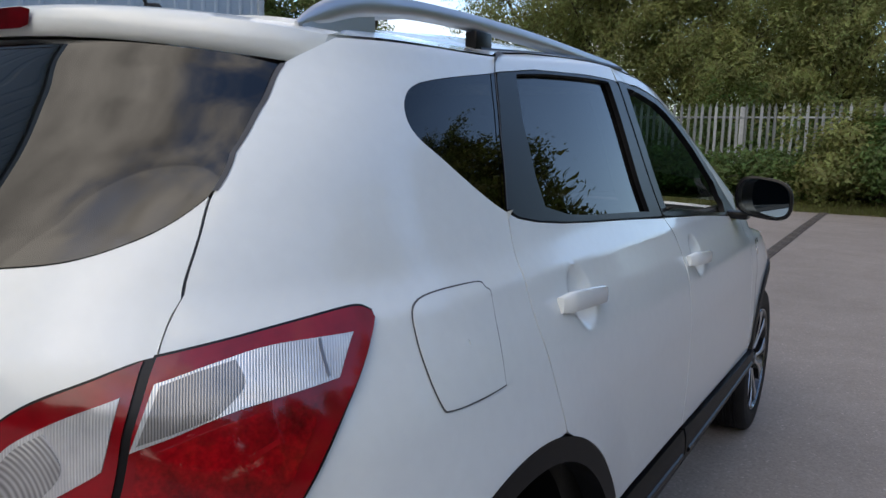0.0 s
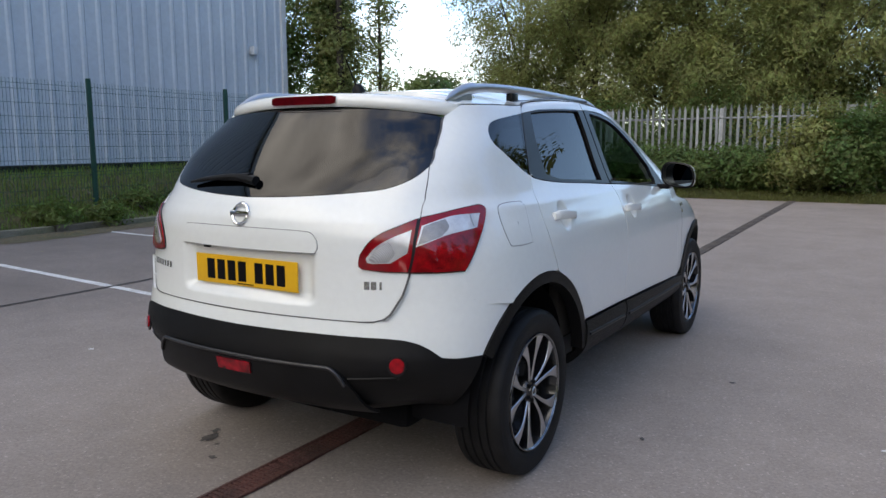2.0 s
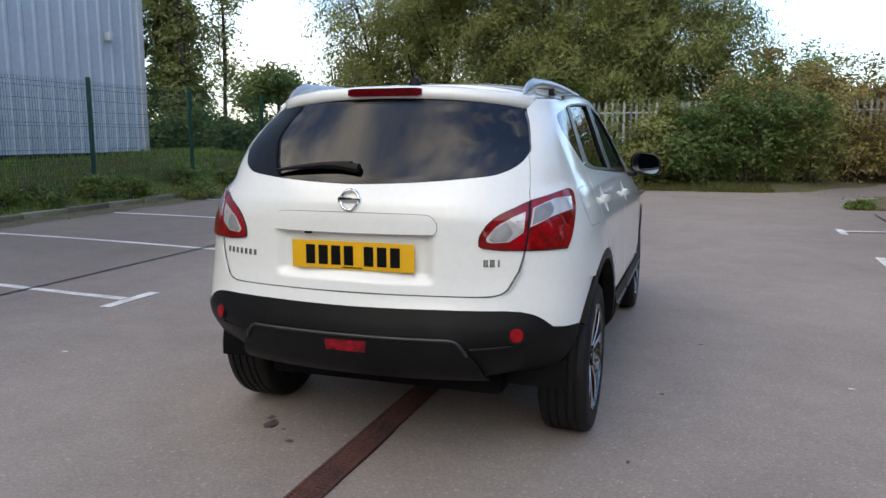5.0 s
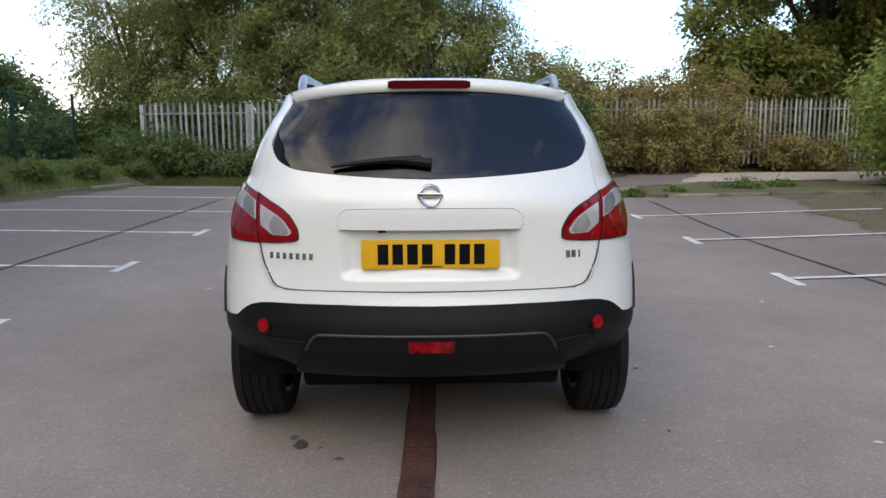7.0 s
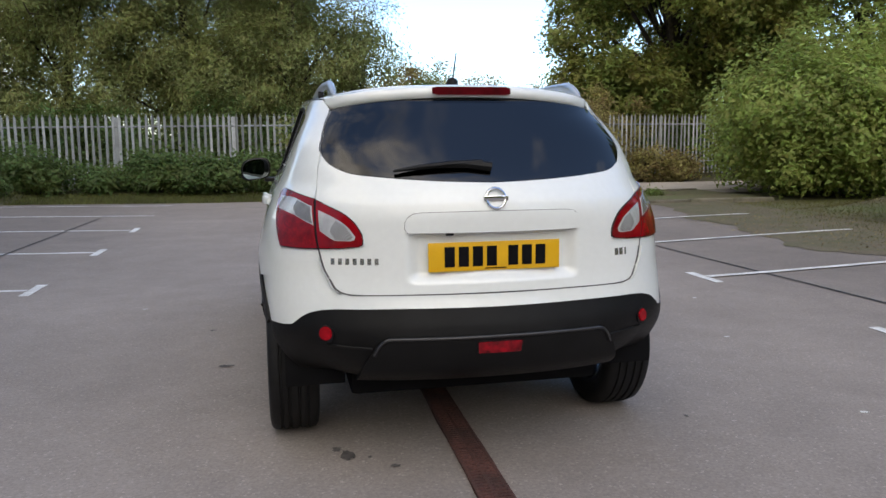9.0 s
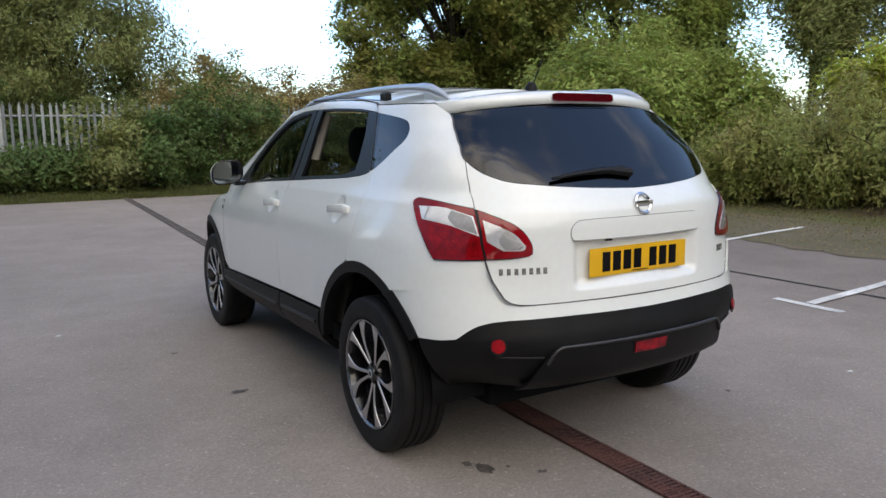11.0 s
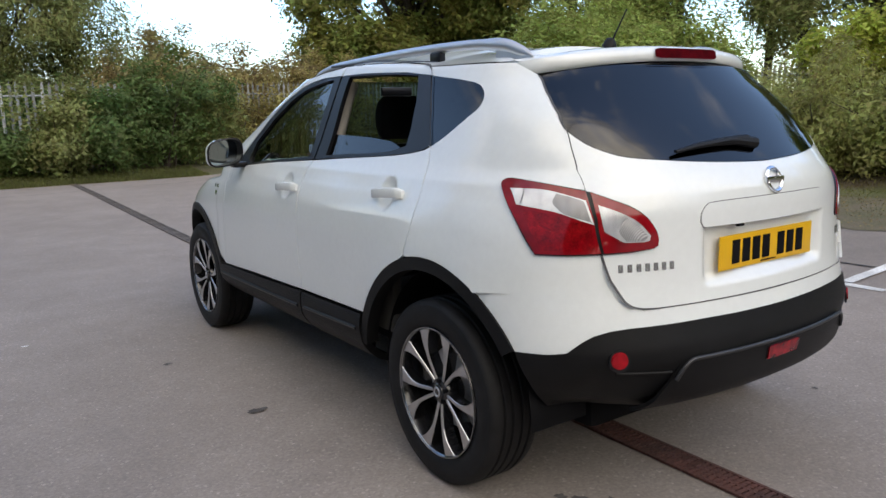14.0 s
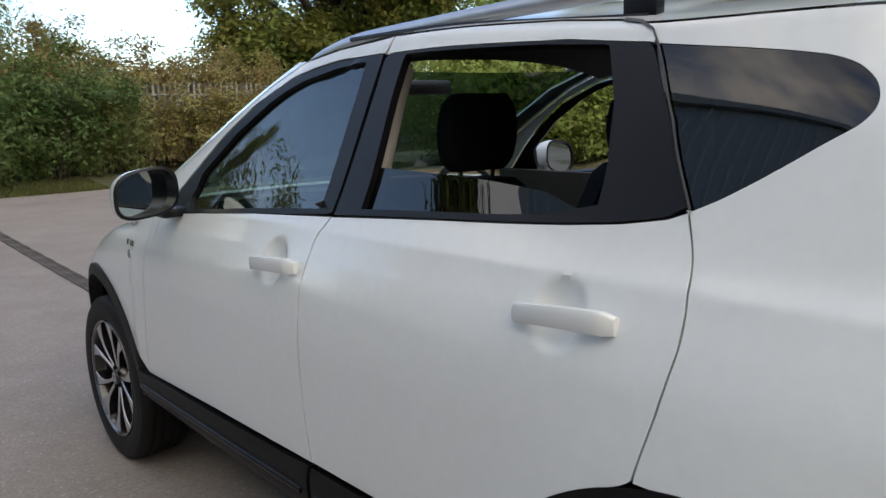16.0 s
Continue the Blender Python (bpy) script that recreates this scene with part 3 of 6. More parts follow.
def quarter(side):
    inner = poly([QCURVE(i / 80)[:2] for i in range(81)])
    top = [S(0.29, 1.497), S(0.10, 1.492), S(-0.05, 1.488), R(0.600, 1.484)]
    rear = [R(0.600, 1.484), R(0.577, 1.436)] + GLASS_L[-2:0:-1] + TAIL_GAP[-1:4:-1]
    low_edge = [R(0.659, 0.90), R(0.72, 0.90), R(0.797, 0.897), R(0.806, 0.846), R(0.815, 0.805), R(0.826, 0.788), R(0.862, 0.779), S(-0.245, 0.768)]
    back = poly(low_edge[2:])
    sheet("joint_backing", [[(back(i / 40)[0] + d, back(i / 40)[1] + e) for i in range(41)] for d, e in ((-0.9, -0.012), (0.9, 0.012))], PAINT, CAR, side, off=-0.0004, gap=0, hem=0, dent=pressed())
    for edge in ([R(0.0, 0.725), R(0.30, 0.727), R(0.53, 0.7265)] + TAIL_GAP, GAP_C):
        backing(edge, side)
    # thin grey lines laid over the panels, drawing the shade of the seams
    backing([R(0.50, 0.7265)] + TAIL_GAP[:6], side, 0.0024, 0.0035)
    backing([S(0.345, 1.5085), S(0.30, 1.500), S(0.270, 1.485), S(0.254, 1.461), S(0.192, 1.338), S(0.129, 1.209)], side, 0.0026, 0.0034)
    arch = arc(0, 0.497, 119.5, 76, 12)
    front = GAP_C
    segs = [(poly(top), 0.42, 30), (poly(rear), 0.14, 40), (poly(low_edge), 0.16, 30), (poly(arch), 0.08, 20), (poly(front), 0.20, 30)]
    ins, outs, t0 = [], [], 0.0
    for f, share, n in segs:
        for i in range(n):
            outs.append(f(i / n))
            ins.append(inner(min(t0 + share * i / n, 1)))
        t0 += share
    outs.append(segs[-1][0](1))
    ins.append(inner(1))
    m = 64
    rows = [[tuple((1 - v) * a[k] + v * b[k] for k in (0, 1)) for a, b in zip(ins, outs)] for v in [i / m for i in range(m + 1)]]
    panel = sheet("rear_quarter_panel", rows, PAINT, CAR, side, gap=0.0026, dent=pressed())
    t, b = poly([QCURVE(i / 80)[:2] for i in range(41)]), poly([QCURVE(1 - i / 80)[:2] for i in range(41)])
    sheet("quarter_window", coons(b, t, poly([QGLASS[8], QGLASS[0]]), poly([QGLASS[4], (QGLASS[4][0] - 0.01, QGLASS[4][1] + 0.001)]), 24, 16), PRIVACY, CAR, side, off=-0.002, gap=-0.004, hem=0, label="dark fixed quarter window")
    glass_edge = [(0.632, 1.262), (0.622, 1.31), (0.606, 1.365), (0.578, 1.436)]
    fo, fw = poly([R(x, z) for x, z in glass_edge]), poly([R(x + 0.005, z + 0.001) for x, z in glass_edge])
    sheet("window_edge_seal", [[f(i / 30) for i in range(31)] for f in (fo, fw)], SEAL_SHADE, panel, side, off=0.0012, gap=0, hem=0)
    if side > 0:
        flap = [S(-0.205, 1.108), S(-0.06, 1.112), S(-0.036, 1.10), S(-0.03, 1.08), S(-0.058, 0.972), S(-0.075, 0.957), S(-0.20, 0.958), S(-0.228, 0.975), S(-0.236, 1.06)]
        f = spline([(a, b, 0) for a, b in flap], closed=True)
        loop = [f(i / 72)[:2] for i in range(72)]
        c = tuple(sum(p[k] for p in loop) / 72 for k in (0, 1))
        rows = [[tuple(c[k] + (p[k] - c[k]) * v for k in (0, 1)) for p in loop] for v in (0.03, 0.3, 0.55, 0.75, 0.9, 0.97, 1.0)]
        sheet("fuel_flap_gap", [[tuple(c[k] + (p[k] - c[k]) * v for k in (0, 1)) for p in loop] for v in (0.984, 1.012)], SEAL_SHADE, panel, side, off=0.0008, gap=0, hem=0, closed=True, dent=pressed())
        sheet("fuel_flap", rows, PAINT, panel, side, off=0.0016, gap=0.002, hem=0.002, closed=True, dent=pressed(), label="white fuel filler flap")
    return panel


def tail_lamp(side):
    lamp = part("tail_lamp", bmesh.new(), REDLENS, CAR, "red and clear wraparound tail lamp")
    out_edge = [R(0.795, 0.899), S(-0.407, 0.974), S(-0.331, 1.056), S(-0.302, 1.088)]
    a_top = [S(-0.302, 1.088), S(-0.295, 1.099), S(-0.300, 1.108), S(-0.325, 1.114), R(0.741, 1.105), R(0.708, 1.093), R(0.664, 1.080)]
    rows = coons(poly([R(0.795, 0.899), R(0.734, 0.899), R(0.659, 0.901)]), poly(a_top, True), poly(out_edge, True), poly([R(0.659, 0.901), R(0.667, 1.0), R(0.664, 1.080)]), 30, 20)
    sheet("lamp_seal", rows, TRIM, lamp, side, off=0.006, gap=-0.004, hem=0.006)
    sheet("outer_lens", rows, REDRIM, lamp, side, off=0.010, gap=0.001, hem=0.008)
    low_rows = coons(poly([R(0.784, 0.909), R(0.734, 0.908), R(0.672, 0.910)]), poly([R(0.79, 1.028), R(0.743, 1.012), R(0.695, 0.988), R(0.675, 0.978)], True), poly([R(0.784, 0.909), R(0.79, 1.028)]), poly([R(0.672, 0.910), R(0.675, 0.978)]), 20, 14)
    sheet("lower_lens", low_rows, REDLENS, lamp, side, off=0.0115, gap=0.001, hem=0.003, label="deep red lower lens with moulded facets")
    i_top = [R(0.656, 1.077), R(0.629, 1.063), R(0.571, 1.034), R(0.531, 1.002), R(0.505, 0.962), R(0.497, 0.935)]
    rows = coons(poly([R(0.653, 0.901), R(0.577, 0.904), R(0.512, 0.910)]), poly(i_top, True), poly([R(0.653, 0.901), R(0.660, 1.0), R(0.656, 1.077)]), poly([R(0.512, 0.910), R(0.500, 0.918), R(0.497, 0.935)]), 26, 20)
    sheet("lamp_seal", rows, TRIM, lamp, side, off=0.006, gap=-0.003, hem=0.006)
    sheet("inner_lens", rows, REDRIM, lamp, side, off=0.010, gap=0.001, hem=0.008)
    rows = coons(poly([R(0.793, 1.038), R(0.743, 1.021), R(0.695, 0.996), R(0.668, 0.984)], True), poly([S(-0.335, 1.085), R(0.742, 1.084), R(0.713, 1.073), R(0.672, 1.054)], True), poly([R(0.793, 1.038), S(-0.335, 1.085)]), poly([R(0.668, 0.984), R(0.672, 1.054)]), 24, 10)
    sheet("outer_reflector", rows, LAMPSILVER, lamp, side, off=0.0115, gap=0.001, hem=0.004, label="clear ribbed indicator window")
    rows = coons(poly([R(0.648, 0.965), R(0.625, 0.948), R(0.600, 0.931), R(0.540, 0.930)]), poly([R(0.650, 1.042), R(0.603, 1.020), R(0.555, 0.990), R(0.522, 0.948)], True), poly([R(0.648, 0.965), R(0.650, 1.042)]), poly([R(0.540, 0.930), R(0.526, 0.934), R(0.522, 0.948)]), 20, 10)
    seam = coons(poly([R(0.649, 0.899), R(0.664, 0.899)]), poly([R(0.651, 1.077), R(0.670, 1.083)]), poly([R(0.649, 0.899), R(0.657, 1.0), R(0.651, 1.077)], True), poly([R(0.664, 0.899), R(0.672, 1.0), R(0.670, 1.083)], True), 4, 20)
    sheet("lamp_seam", seam, TRIM, lamp, side, off=0.0065, gap=0, hem=0.004)
    sheet("inner_reflector", rows, LAMPSILVER, lamp, side, off=0.0115, gap=0.001, hem=0.004, label="clear reversing light window")
    # grey ribbed bowls behind the clear windows
    rows = coons(poly([R(0.728, 1.0165), R(0.700, 1.002), R(0.673, 0.991)]), poly([R(0.722, 1.073), R(0.700, 1.064), R(0.677, 1.052)]), poly([R(0.728, 1.0165), R(0.738, 1.046), R(0.722, 1.073)], True), poly([R(0.673, 0.991), R(0.677, 1.052)]), 14, 12)
    sheet("bulb_bowl", rows, BOWL, lamp, side, off=0.0122, gap=0.001, hem=0.002, label="grey ribbed bulb bowl")
    rows = coons(poly([R(0.594, 0.935), R(0.570, 0.933), R(0.541, 0.933)]), poly([R(0.590, 1.006), R(0.560, 0.986), R(0.530, 0.947)], True), poly([R(0.594, 0.935), R(0.612, 0.968), R(0.590, 1.006)], True), poly([R(0.541, 0.933), R(0.530, 0.947)]), 14, 12)
    sheet("bulb_bowl", rows, RINGBOWL, lamp, side, off=0.0122, gap=0.001, hem=0.002, label="grey ringed bulb bowl")
    line = coons(poly([S(-0.392, 1.041), S(-0.388, 1.0425)]), poly([S(-0.385, 1.083), S(-0.381, 1.084)]), poly([S(-0.392, 1.041), S(-0.385, 1.083)]), poly([S(-0.388, 1.0425), S(-0.381, 1.084)]), 2, 8)
    sheet("reflector_divider", line, LAMPLINE, lamp, side, off=0.0124, gap=0, hem=0.001)
    for f, g in ((0.22, 0.30), (0.55, 0.60)):
        streak = [R(0.735 + 0.045 * f, 0.93 + 0.06 * g), R(0.765 + 0.02 * f, 0.945 + 0.06 * g)]
        sheet("lens_facet", [[(q, z + d) for q, z in streak] for d in (0.0, 0.006)], REDRIM, lamp, side, off=0.0122, gap=0, hem=0.001)
    return lamp


def plate_well(p):
    """The hollow behind the number plate."""
    u = min(max((0.345 - abs(p.x)) / 0.05, 0), 1)
    v = min(max((p.z - 0.765) / 0.045, 0), 1) * min(max((0.962 - p.z) / 0.012, 0), 1)
    return -0.030 * (u * u * (3 - 2 * u)) * (v * v * (3 - 2 * v))


def tailgate():
    gate = part("tailgate", bmesh.new(), PAINT, CAR)
    gb = [R(0, 1.143), R(0.16, 1.148), R(0.30, 1.156), R(0.43, 1.167), R(0.53, 1.180), R(0.588, 1.205), R(0.616, 1.230), R(0.632, 1.258)]
    sheet("tailgate_skin", coons(poly([R(0, 0.727), R(0.30, 0.729), R(0.53, 0.728), R(0.555, 0.729)]), poly(gb, True), poly([R(0, 0.727), R(0, 1.143)]), poly(TAIL_GAP), 70, 80), PAINT, gate, 0, dent=plate_well, gap=0.0024)
    top = [R(0, 1.478), R(0.16, 1.476), R(0.37, 1.466), R(0.52, 1.450), R(0.577, 1.436)]
    rows = coons(poly(gb, True), poly(top), poly([R(0, 1.143), R(0, 1.478)]), poly(GLASS_L), 40, 30)
    sheet("rear_window_edge", rows, TRIM, gate, 0, off=-0.006, gap=-0.002, hem=0.004)
    sheet("rear_window", rows, PRIVACY, gate, 0, off=-0.001, gap=0.001, hem=0, label="dark privacy rear window")
    # spoiler: a thick lip over the glass
    bm = bmesh.new()
    n = 34
    prof = [(0.10, 1.512), (0.03, 1.518), (-0.006, 1.511), (-0.017, 1.500), (-0.021, 1.486), (-0.019, 1.472), (-0.010, 1.463), (0.03, 1.462)]
    rings = []
    for i in range(-n, n + 1):
        x = 0.598 * i / n
        t = abs(i) / n
        base = skin(R(min(abs(x), 0.60), 1.475)).y
        drop = 0.028 * t ** 2.4
        rings.append([bm.verts.new((x * (1 - 0.02 * k / 7), base + dy * (1 - 0.35 * t ** 4) + 0.016, z + 0.016 * (1 - t * t) - drop + 0.004)) for k, (dy, z) in enumerate(prof)])
    for a, b in zip(rings, rings[1:]):
        for k in range(len(prof) - 1):
            bm.faces.new((a[k], b[k], b[k + 1], a[k + 1]))
    bm.faces.new(rings[0])
    bm.faces.new(rings[-1][::-1])
    bmesh.ops.recalc_face_normals(bm, faces=bm.faces)
    sp = part("spoiler", bm, PAINT, gate, "white roof-edge spoiler")
    p = skin(R(0, 1.475))
    bm = bmesh.new()
    for i in range(17):
        x = -0.168 + 0.336 * i / 16
        y = skin(R(abs(x), 1.475)).y - 0.0075
        h = 0.017 if 0 < i < 16 else 0.012
        bm.verts.new((x, y, 1.508 + h))
        bm.verts.new((x, y - 0.004, 1.508 - h))
    vs = list(bm.verts)
    for i in range(16):
        bm.faces.new((vs[2 * i], vs[2 * i + 1], vs[2 * i + 3], vs[2 * i + 2]))
    bmesh.ops.solidify(bm, geom=bm.faces, thickness=0.01)
    bmesh.ops.recalc_face_normals(bm, faces=bm.faces)
    part("brake_light", bm, DEEPRED, sp, "dark red high-level brake light")
    # boot release panel over the plate
    rows = coons(poly([R(0, 0.956), R(0.335, 0.958)]), poly([R(0, 1.037), R(0.28, 1.034), R(0.325, 1.024), R(0.345, 1.0)], True), poly([R(0, 0.956), R(0, 1.037)]), poly([R(0.335, 0.958), R(0.347, 0.975), R(0.345, 1.0)]), 40, 10)
    sheet("boot_handle_panel", rows, PAINT, gate, 0, off=0.004, gap=0.001, hem=0.03)
    # grey rim behind the panel, coloured to stand in for its shadow line
    sheet("boot_handle_rubber", rows, SEAL_SHADE, gate, 0, off=0.0008, gap=-0.0012, hem=0.002)
    part("release_button", box((-0.195, -0.741, 0.9485), (-0.165, -0.728, 0.9555), 0.002), DARK, gate, "small black boot release button")
    plate = part("number_plate", box((-0.26, -0.7225, 0.809), (0.26, -0.7155, 0.920), 0.003), PLATEYELLOW, gate, "yellow rear plate with dark bars for characters")
    x = -0.198
    for k in range(8):
        if k == 4:
            x += 0.030
            continue
        part("character_bar", box((x, -0.7245, 0.826), (x + 0.040, -0.7215, 0.903), 0.001), DARK, plate)
        x += 0.055
    part("maker_bar", box((-0.04, -0.7240, 0.8155), (0.045, -0.7215, 0.8195)), DARK, plate)
    # round emblem with a bar across
    c = skin(R(0, 1.084))
    bm = bmesh.new()
    for i in range(28):
        w = 2 * math.pi * i / 28
        pts = [c + Vector(((0.037 + 0.006 * math.cos(a)) * math.cos(w), -0.004 - 0.007 * math.sin(a), (0.037 + 0.006 * math.cos(a)) * math.sin(w))) for a in [math.pi * 2 * j / 8 for j in range(8)]]
        for q in pts:
            bm.verts.new((q.x, q.y + (q.z - c.z) * 0.32, q.z))
    vs = list(bm.verts)
    for i in range(28):
        for j in range(8):
            bm.faces.new((vs[i * 8 + j], vs[(i + 1) % 28 * 8 + j], vs[(i + 1) % 28 * 8 + (j + 1) % 8], vs[i * 8 + (j + 1) % 8]))
    add_box(bm, (c.x - 0.048, c.y - 0.012, c.z - 0.010), (c.x + 0.048, c.y + 0.004, c.z + 0.010), 0.003)
    bmesh.ops.recalc_face_normals(bm, faces=bm.faces)
    part("emblem", bm, CHROME, gate, "round chrome emblem with a bar")
    for k in range(7):
        solid_at("name_bar", R(0.610 - 0.0265 * k, 0.853), 0.0, -1, [(-0.0075, -0.012), (0.0075, -0.012), (0.0075, 0.012), (-0.0075, 0.012)], 0.003, BADGE, gate)
    for k, w in enumerate((0.0095, 0.0095, 0.004)):
        solid_at("engine_bar", R(0.525 + 0.023 * k, 0.853), 0.0, 1, [(-w, -0.014), (w, -0.014), (w, 0.014), (-w, 0.014)], 0.003, BADGE, gate)
    # wiper
    pts = [skin(R(x, z), 0.016) for x, z in ((0.37, 1.178), (0.27, 1.192), (0.15, 1.202), (0.03, 1.206))]
    bm = tube([(-q.x, q.y, q.z) for q in pts], [0.007, 0.013, 0.016, 0.017], 8, flat=0.75)
    tube([(0.005, skin(R(0, 1.2), 0.02).y, 1.200), (-0.09, skin(R(0.09, 1.21), 0.024).y, 1.212), (-0.2, skin(R(0.2, 1.205), 0.022).y, 1.205)], [0.020, 0.016, 0.008], 8, bm)
    part("rear_wiper", bm, BLACK, gate, "black rear wiper at rest")
    return gate


def rear_bumper():
    bump = part("rear_bumper", bmesh.new(), BLACK, CAR)
    top_w = [R(0, 0.723), R(0.30, 0.725), R(0.53, 0.724), R(0.555, 0.725), R(0.59, 0.735), R(0.612, 0.752), R(0.628, 0.785), R(0.645, 0.82), R(0.662, 0.899), R(0.72, 0.899), R(0.796, 0.896), R(0.805, 0.846), R(0.814, 0.804), R(0.826, 0.787), R(0.862, 0.778), S(-0.245, 0.767)]
    top_k = [R(0, 0.675), R(0.344, 0.678), R(0.60, 0.675), R(0.655, 0.670), R(0.700, 0.657), R(0.729, 0.639), R(0.765, 0.606), R(0.80, 0.598), S(-0.424, 0.595)]
    sheet("bumper_skin", coons(poly(top_k), poly(top_w), poly([R(0, 0.675), R(0, 0.723)]), poly([S(-0.424, 0.595), S(-0.355, 0.683), S(-0.245, 0.767)]), 110, 26), PAINT, bump, 0, gap=-0.001)
    rows = coons(poly([R(0, 0.375), R(0.50, 0.382), R(0.58, 0.386), R(0.70, 0.390), R(0.80, 0.395), S(-0.475, 0.40)]), poly(top_k), poly([R(0, 0.375), R(0, 0.675)]), poly([S(-0.475, 0.40), S(-0.462, 0.50), S(-0.424, 0.595)]), 90, 30)

    def under(p):
        """The face leans in below."""
        return 0.05 * max(0.0, (0.567 - p.z) / 0.19) ** 1.2 + 0.06 * max(0.0, (0.445 - p.z) / 0.07) ** 2

    def tuck(p):
        """The lower corners of the bumper turn in."""
        k = max(0.0, (0.565 - p.z) / 0.15) ** 2.0 * min(max((p.x - 0.45) / 0.35, 0), 1)
        j = max(0.0, (0.60 - p.z) / 0.20) ** 1.3 * min(max((p.x - 0.40) / 0.40, 0), 1)
        w = min(max((-0.45 - p.y) / 0.2, 0), 1)
        return Vector((p.x * (1 - 0.08 * k), p.y + w * (0.13 * j + under(p)), p.z))

    sheet("bumper_cladding", rows, BLACK, bump, 0, off=0.004, gap=0.0, hem=0.035, label="grained black plastic bumper cladding", shift=tuck)
    rows = coons(poly([R(0, 0.378), R(0.525, 0.382)]), poly([R(0, 0.567), R(0.40, 0.568), R(0.425, 0.565)]), poly([R(0, 0.378), R(0, 0.567)]), poly([R(0.525, 0.382), R(0.509, 0.454), R(0.473, 0.520), R(0.450, 0.551), R(0.425, 0.565)], True), 50, 16)
    sheet("bumper_insert", rows, BLACK, bump, 0, off=0.0125, gap=0, hem=0.012, shift=lambda p: Vector((p.x, p.y + under(p), p.z)))
    half = [(0.02 * i, 0.567) for i in range(21)] + [(0.418, 0.5655), (0.430, 0.560), (0.441, 0.551), (0.452, 0.538), (0.461, 0.522), (0.468, 0.505)]
    line = [(-x, z) for x, z in half[:0:-1]] + half
    lip = []
    for x, z in line:
        q = skin(R(abs(x), z), 0.016)
        lip.append((math.copysign(q.x, x), q.y + under(q), q.z))
    part("insert_lip", tube(lip, 0.0065, 10), LIPHIGHLIGHT, bump)
    for s in (1, -1):
        ridge = [tuck(skin(R(0.475 + 0.165 * i / 14, 0.528 + 0.010 * i / 14), 0.004)) for i in range(15)]
        part("cladding_ridge", tube([(q.x * s, q.y, q.z) for q in ridge], 0.006, 8), BLACK, bump)
    rows = coons(poly([R(0, 0.503), R(0.082, 0.504)]), poly([R(0, 0.547), R(0.086, 0.546)]), poly([R(0, 0.503), R(0, 0.547)]), poly([R(0.082, 0.504), R(0.086, 0.546)]), 12, 6)
    sheet("fog_light_surround", rows, TRIM, bump, 0, off=0.014, gap=-0.005, hem=0.004, shift=lambda p: Vector((p.x, p.y + under(p), p.z)))
    sheet("rear_fog_light", rows, FOGRED, bump, 0, off=0.018, gap=0, hem=0.008, shift=lambda p: Vector((p.x, p.y + under(p), p.z)), label="red rear fog light")
    for s in (1, -1):
        solid_at("reflector_surround", R(0.643, 0.581), 0.004, s, ellipse(0.034, 0.034), 0.003, TRIM, bump)
        solid_at("reflector", R(0.643, 0.584), 0.004, s, ellipse(0.0265, 0.0265), 0.008, REDBRIGHT, bump, "round red reflector")
    return bump


def cladding(side):
    trim = arc(0, 0.497, 10, 148, 40)
    lip = arc(0, 0.452, 10, 148, 40)
    rows = [[tuple((1 - v) * a[k] + v * b[k] for k in (0, 1)) for a, b in zip(lip, trim)] for v in (0, 0.3, 0.6, 0.85, 1)]
    sheet("rear_arch_trim", rows, BLACK, CAR, side, off=0.009, gap=0, hem=0.055, label="black plastic wheel-arch trim")
    trim = arc(2.63, 0.475, 172, 20, 40)
    lip = arc(2.63, 0.432, 172, 20, 40)
    rows = [[tuple((1 - v) * a[k] + v * b[k] for k in (0, 1)) for a, b in zip(lip, trim)] for v in (0, 0.3, 0.6, 0.85, 1)]
    sheet("front_arch_trim", rows, BLACK, CAR, side, off=0.009, gap=0, hem=0.055, label="black plastic wheel-arch trim")
    for a, b in ((0.475, 1.035), (1.045, 2.185)):
        rows = coons(poly([S(a, 0.27), S(b, 0.27)]), poly([S(a, 0.538 if a < 1 else 0.530), S(b, 0.530 if a < 1 else 0.497)]), poly([S(a, 0.27), S(a, 0.538 if a < 1 else 0.53)]), poly([S(b, 0.27), S(b, 0.53 if a < 1 else 0.497)]), 20, 12)
        bulge = (lambda p: 0.012 * math.sin(math.pi * min(max((p.z - 0.40) / 0.13, 0), 1)) ** 0.6 if p.z > 0.40 else -0.085 * min(1, (0.40 - p.z) / 0.13) ** 1.2)
        sheet("sill_cladding", rows, BLACK, CAR, side, off=0.006, gap=0.003, hem=0.03, label="black plastic sill cladding", dent=bulge)
        ridge = [skin(S(a + 0.03 + (b - a - 0.06) * i / 16, (0.474 if a < 1 else 0.458) - 0.012 * i / 16), 0.018) for i in range(17)]
        part("sill_ridge", tube([(q.x * side, q.y, q.z) for q in ridge], 0.008, 8), TRIM, CAR)


def front_end(side):
    edge = arc(2.63, 0.475, 164, 30, 24)
    rows = coons(poly([S(2.10, 0.50)] + edge[2:]), poly([S(2.06, 1.058), S(2.3, 1.035), S(2.6, 0.985), S(3.02, 0.86)]), poly(GAP_A), poly([edge[-1], S(3.07, 0.70), S(3.02, 0.86)]), 50, 30)
    sheet("front_wing", rows, PAINT, CAR, side)
    for k, w in enumerate((0.010, 0.008, 0.010)):
        solid_at("model_bar", S(2.235 - 0.028 * k, 0.945), 0.0, side, [(-w, -0.010), (w, -0.010), (w, 0.010), (-w, 0.010)], 0.003, CHROME, CAR)
    solid_at("model_disc", S(2.215, 0.905), 0.0, side, ellipse(0.016, 0.016, 14), 0.003, CHROME, CAR)


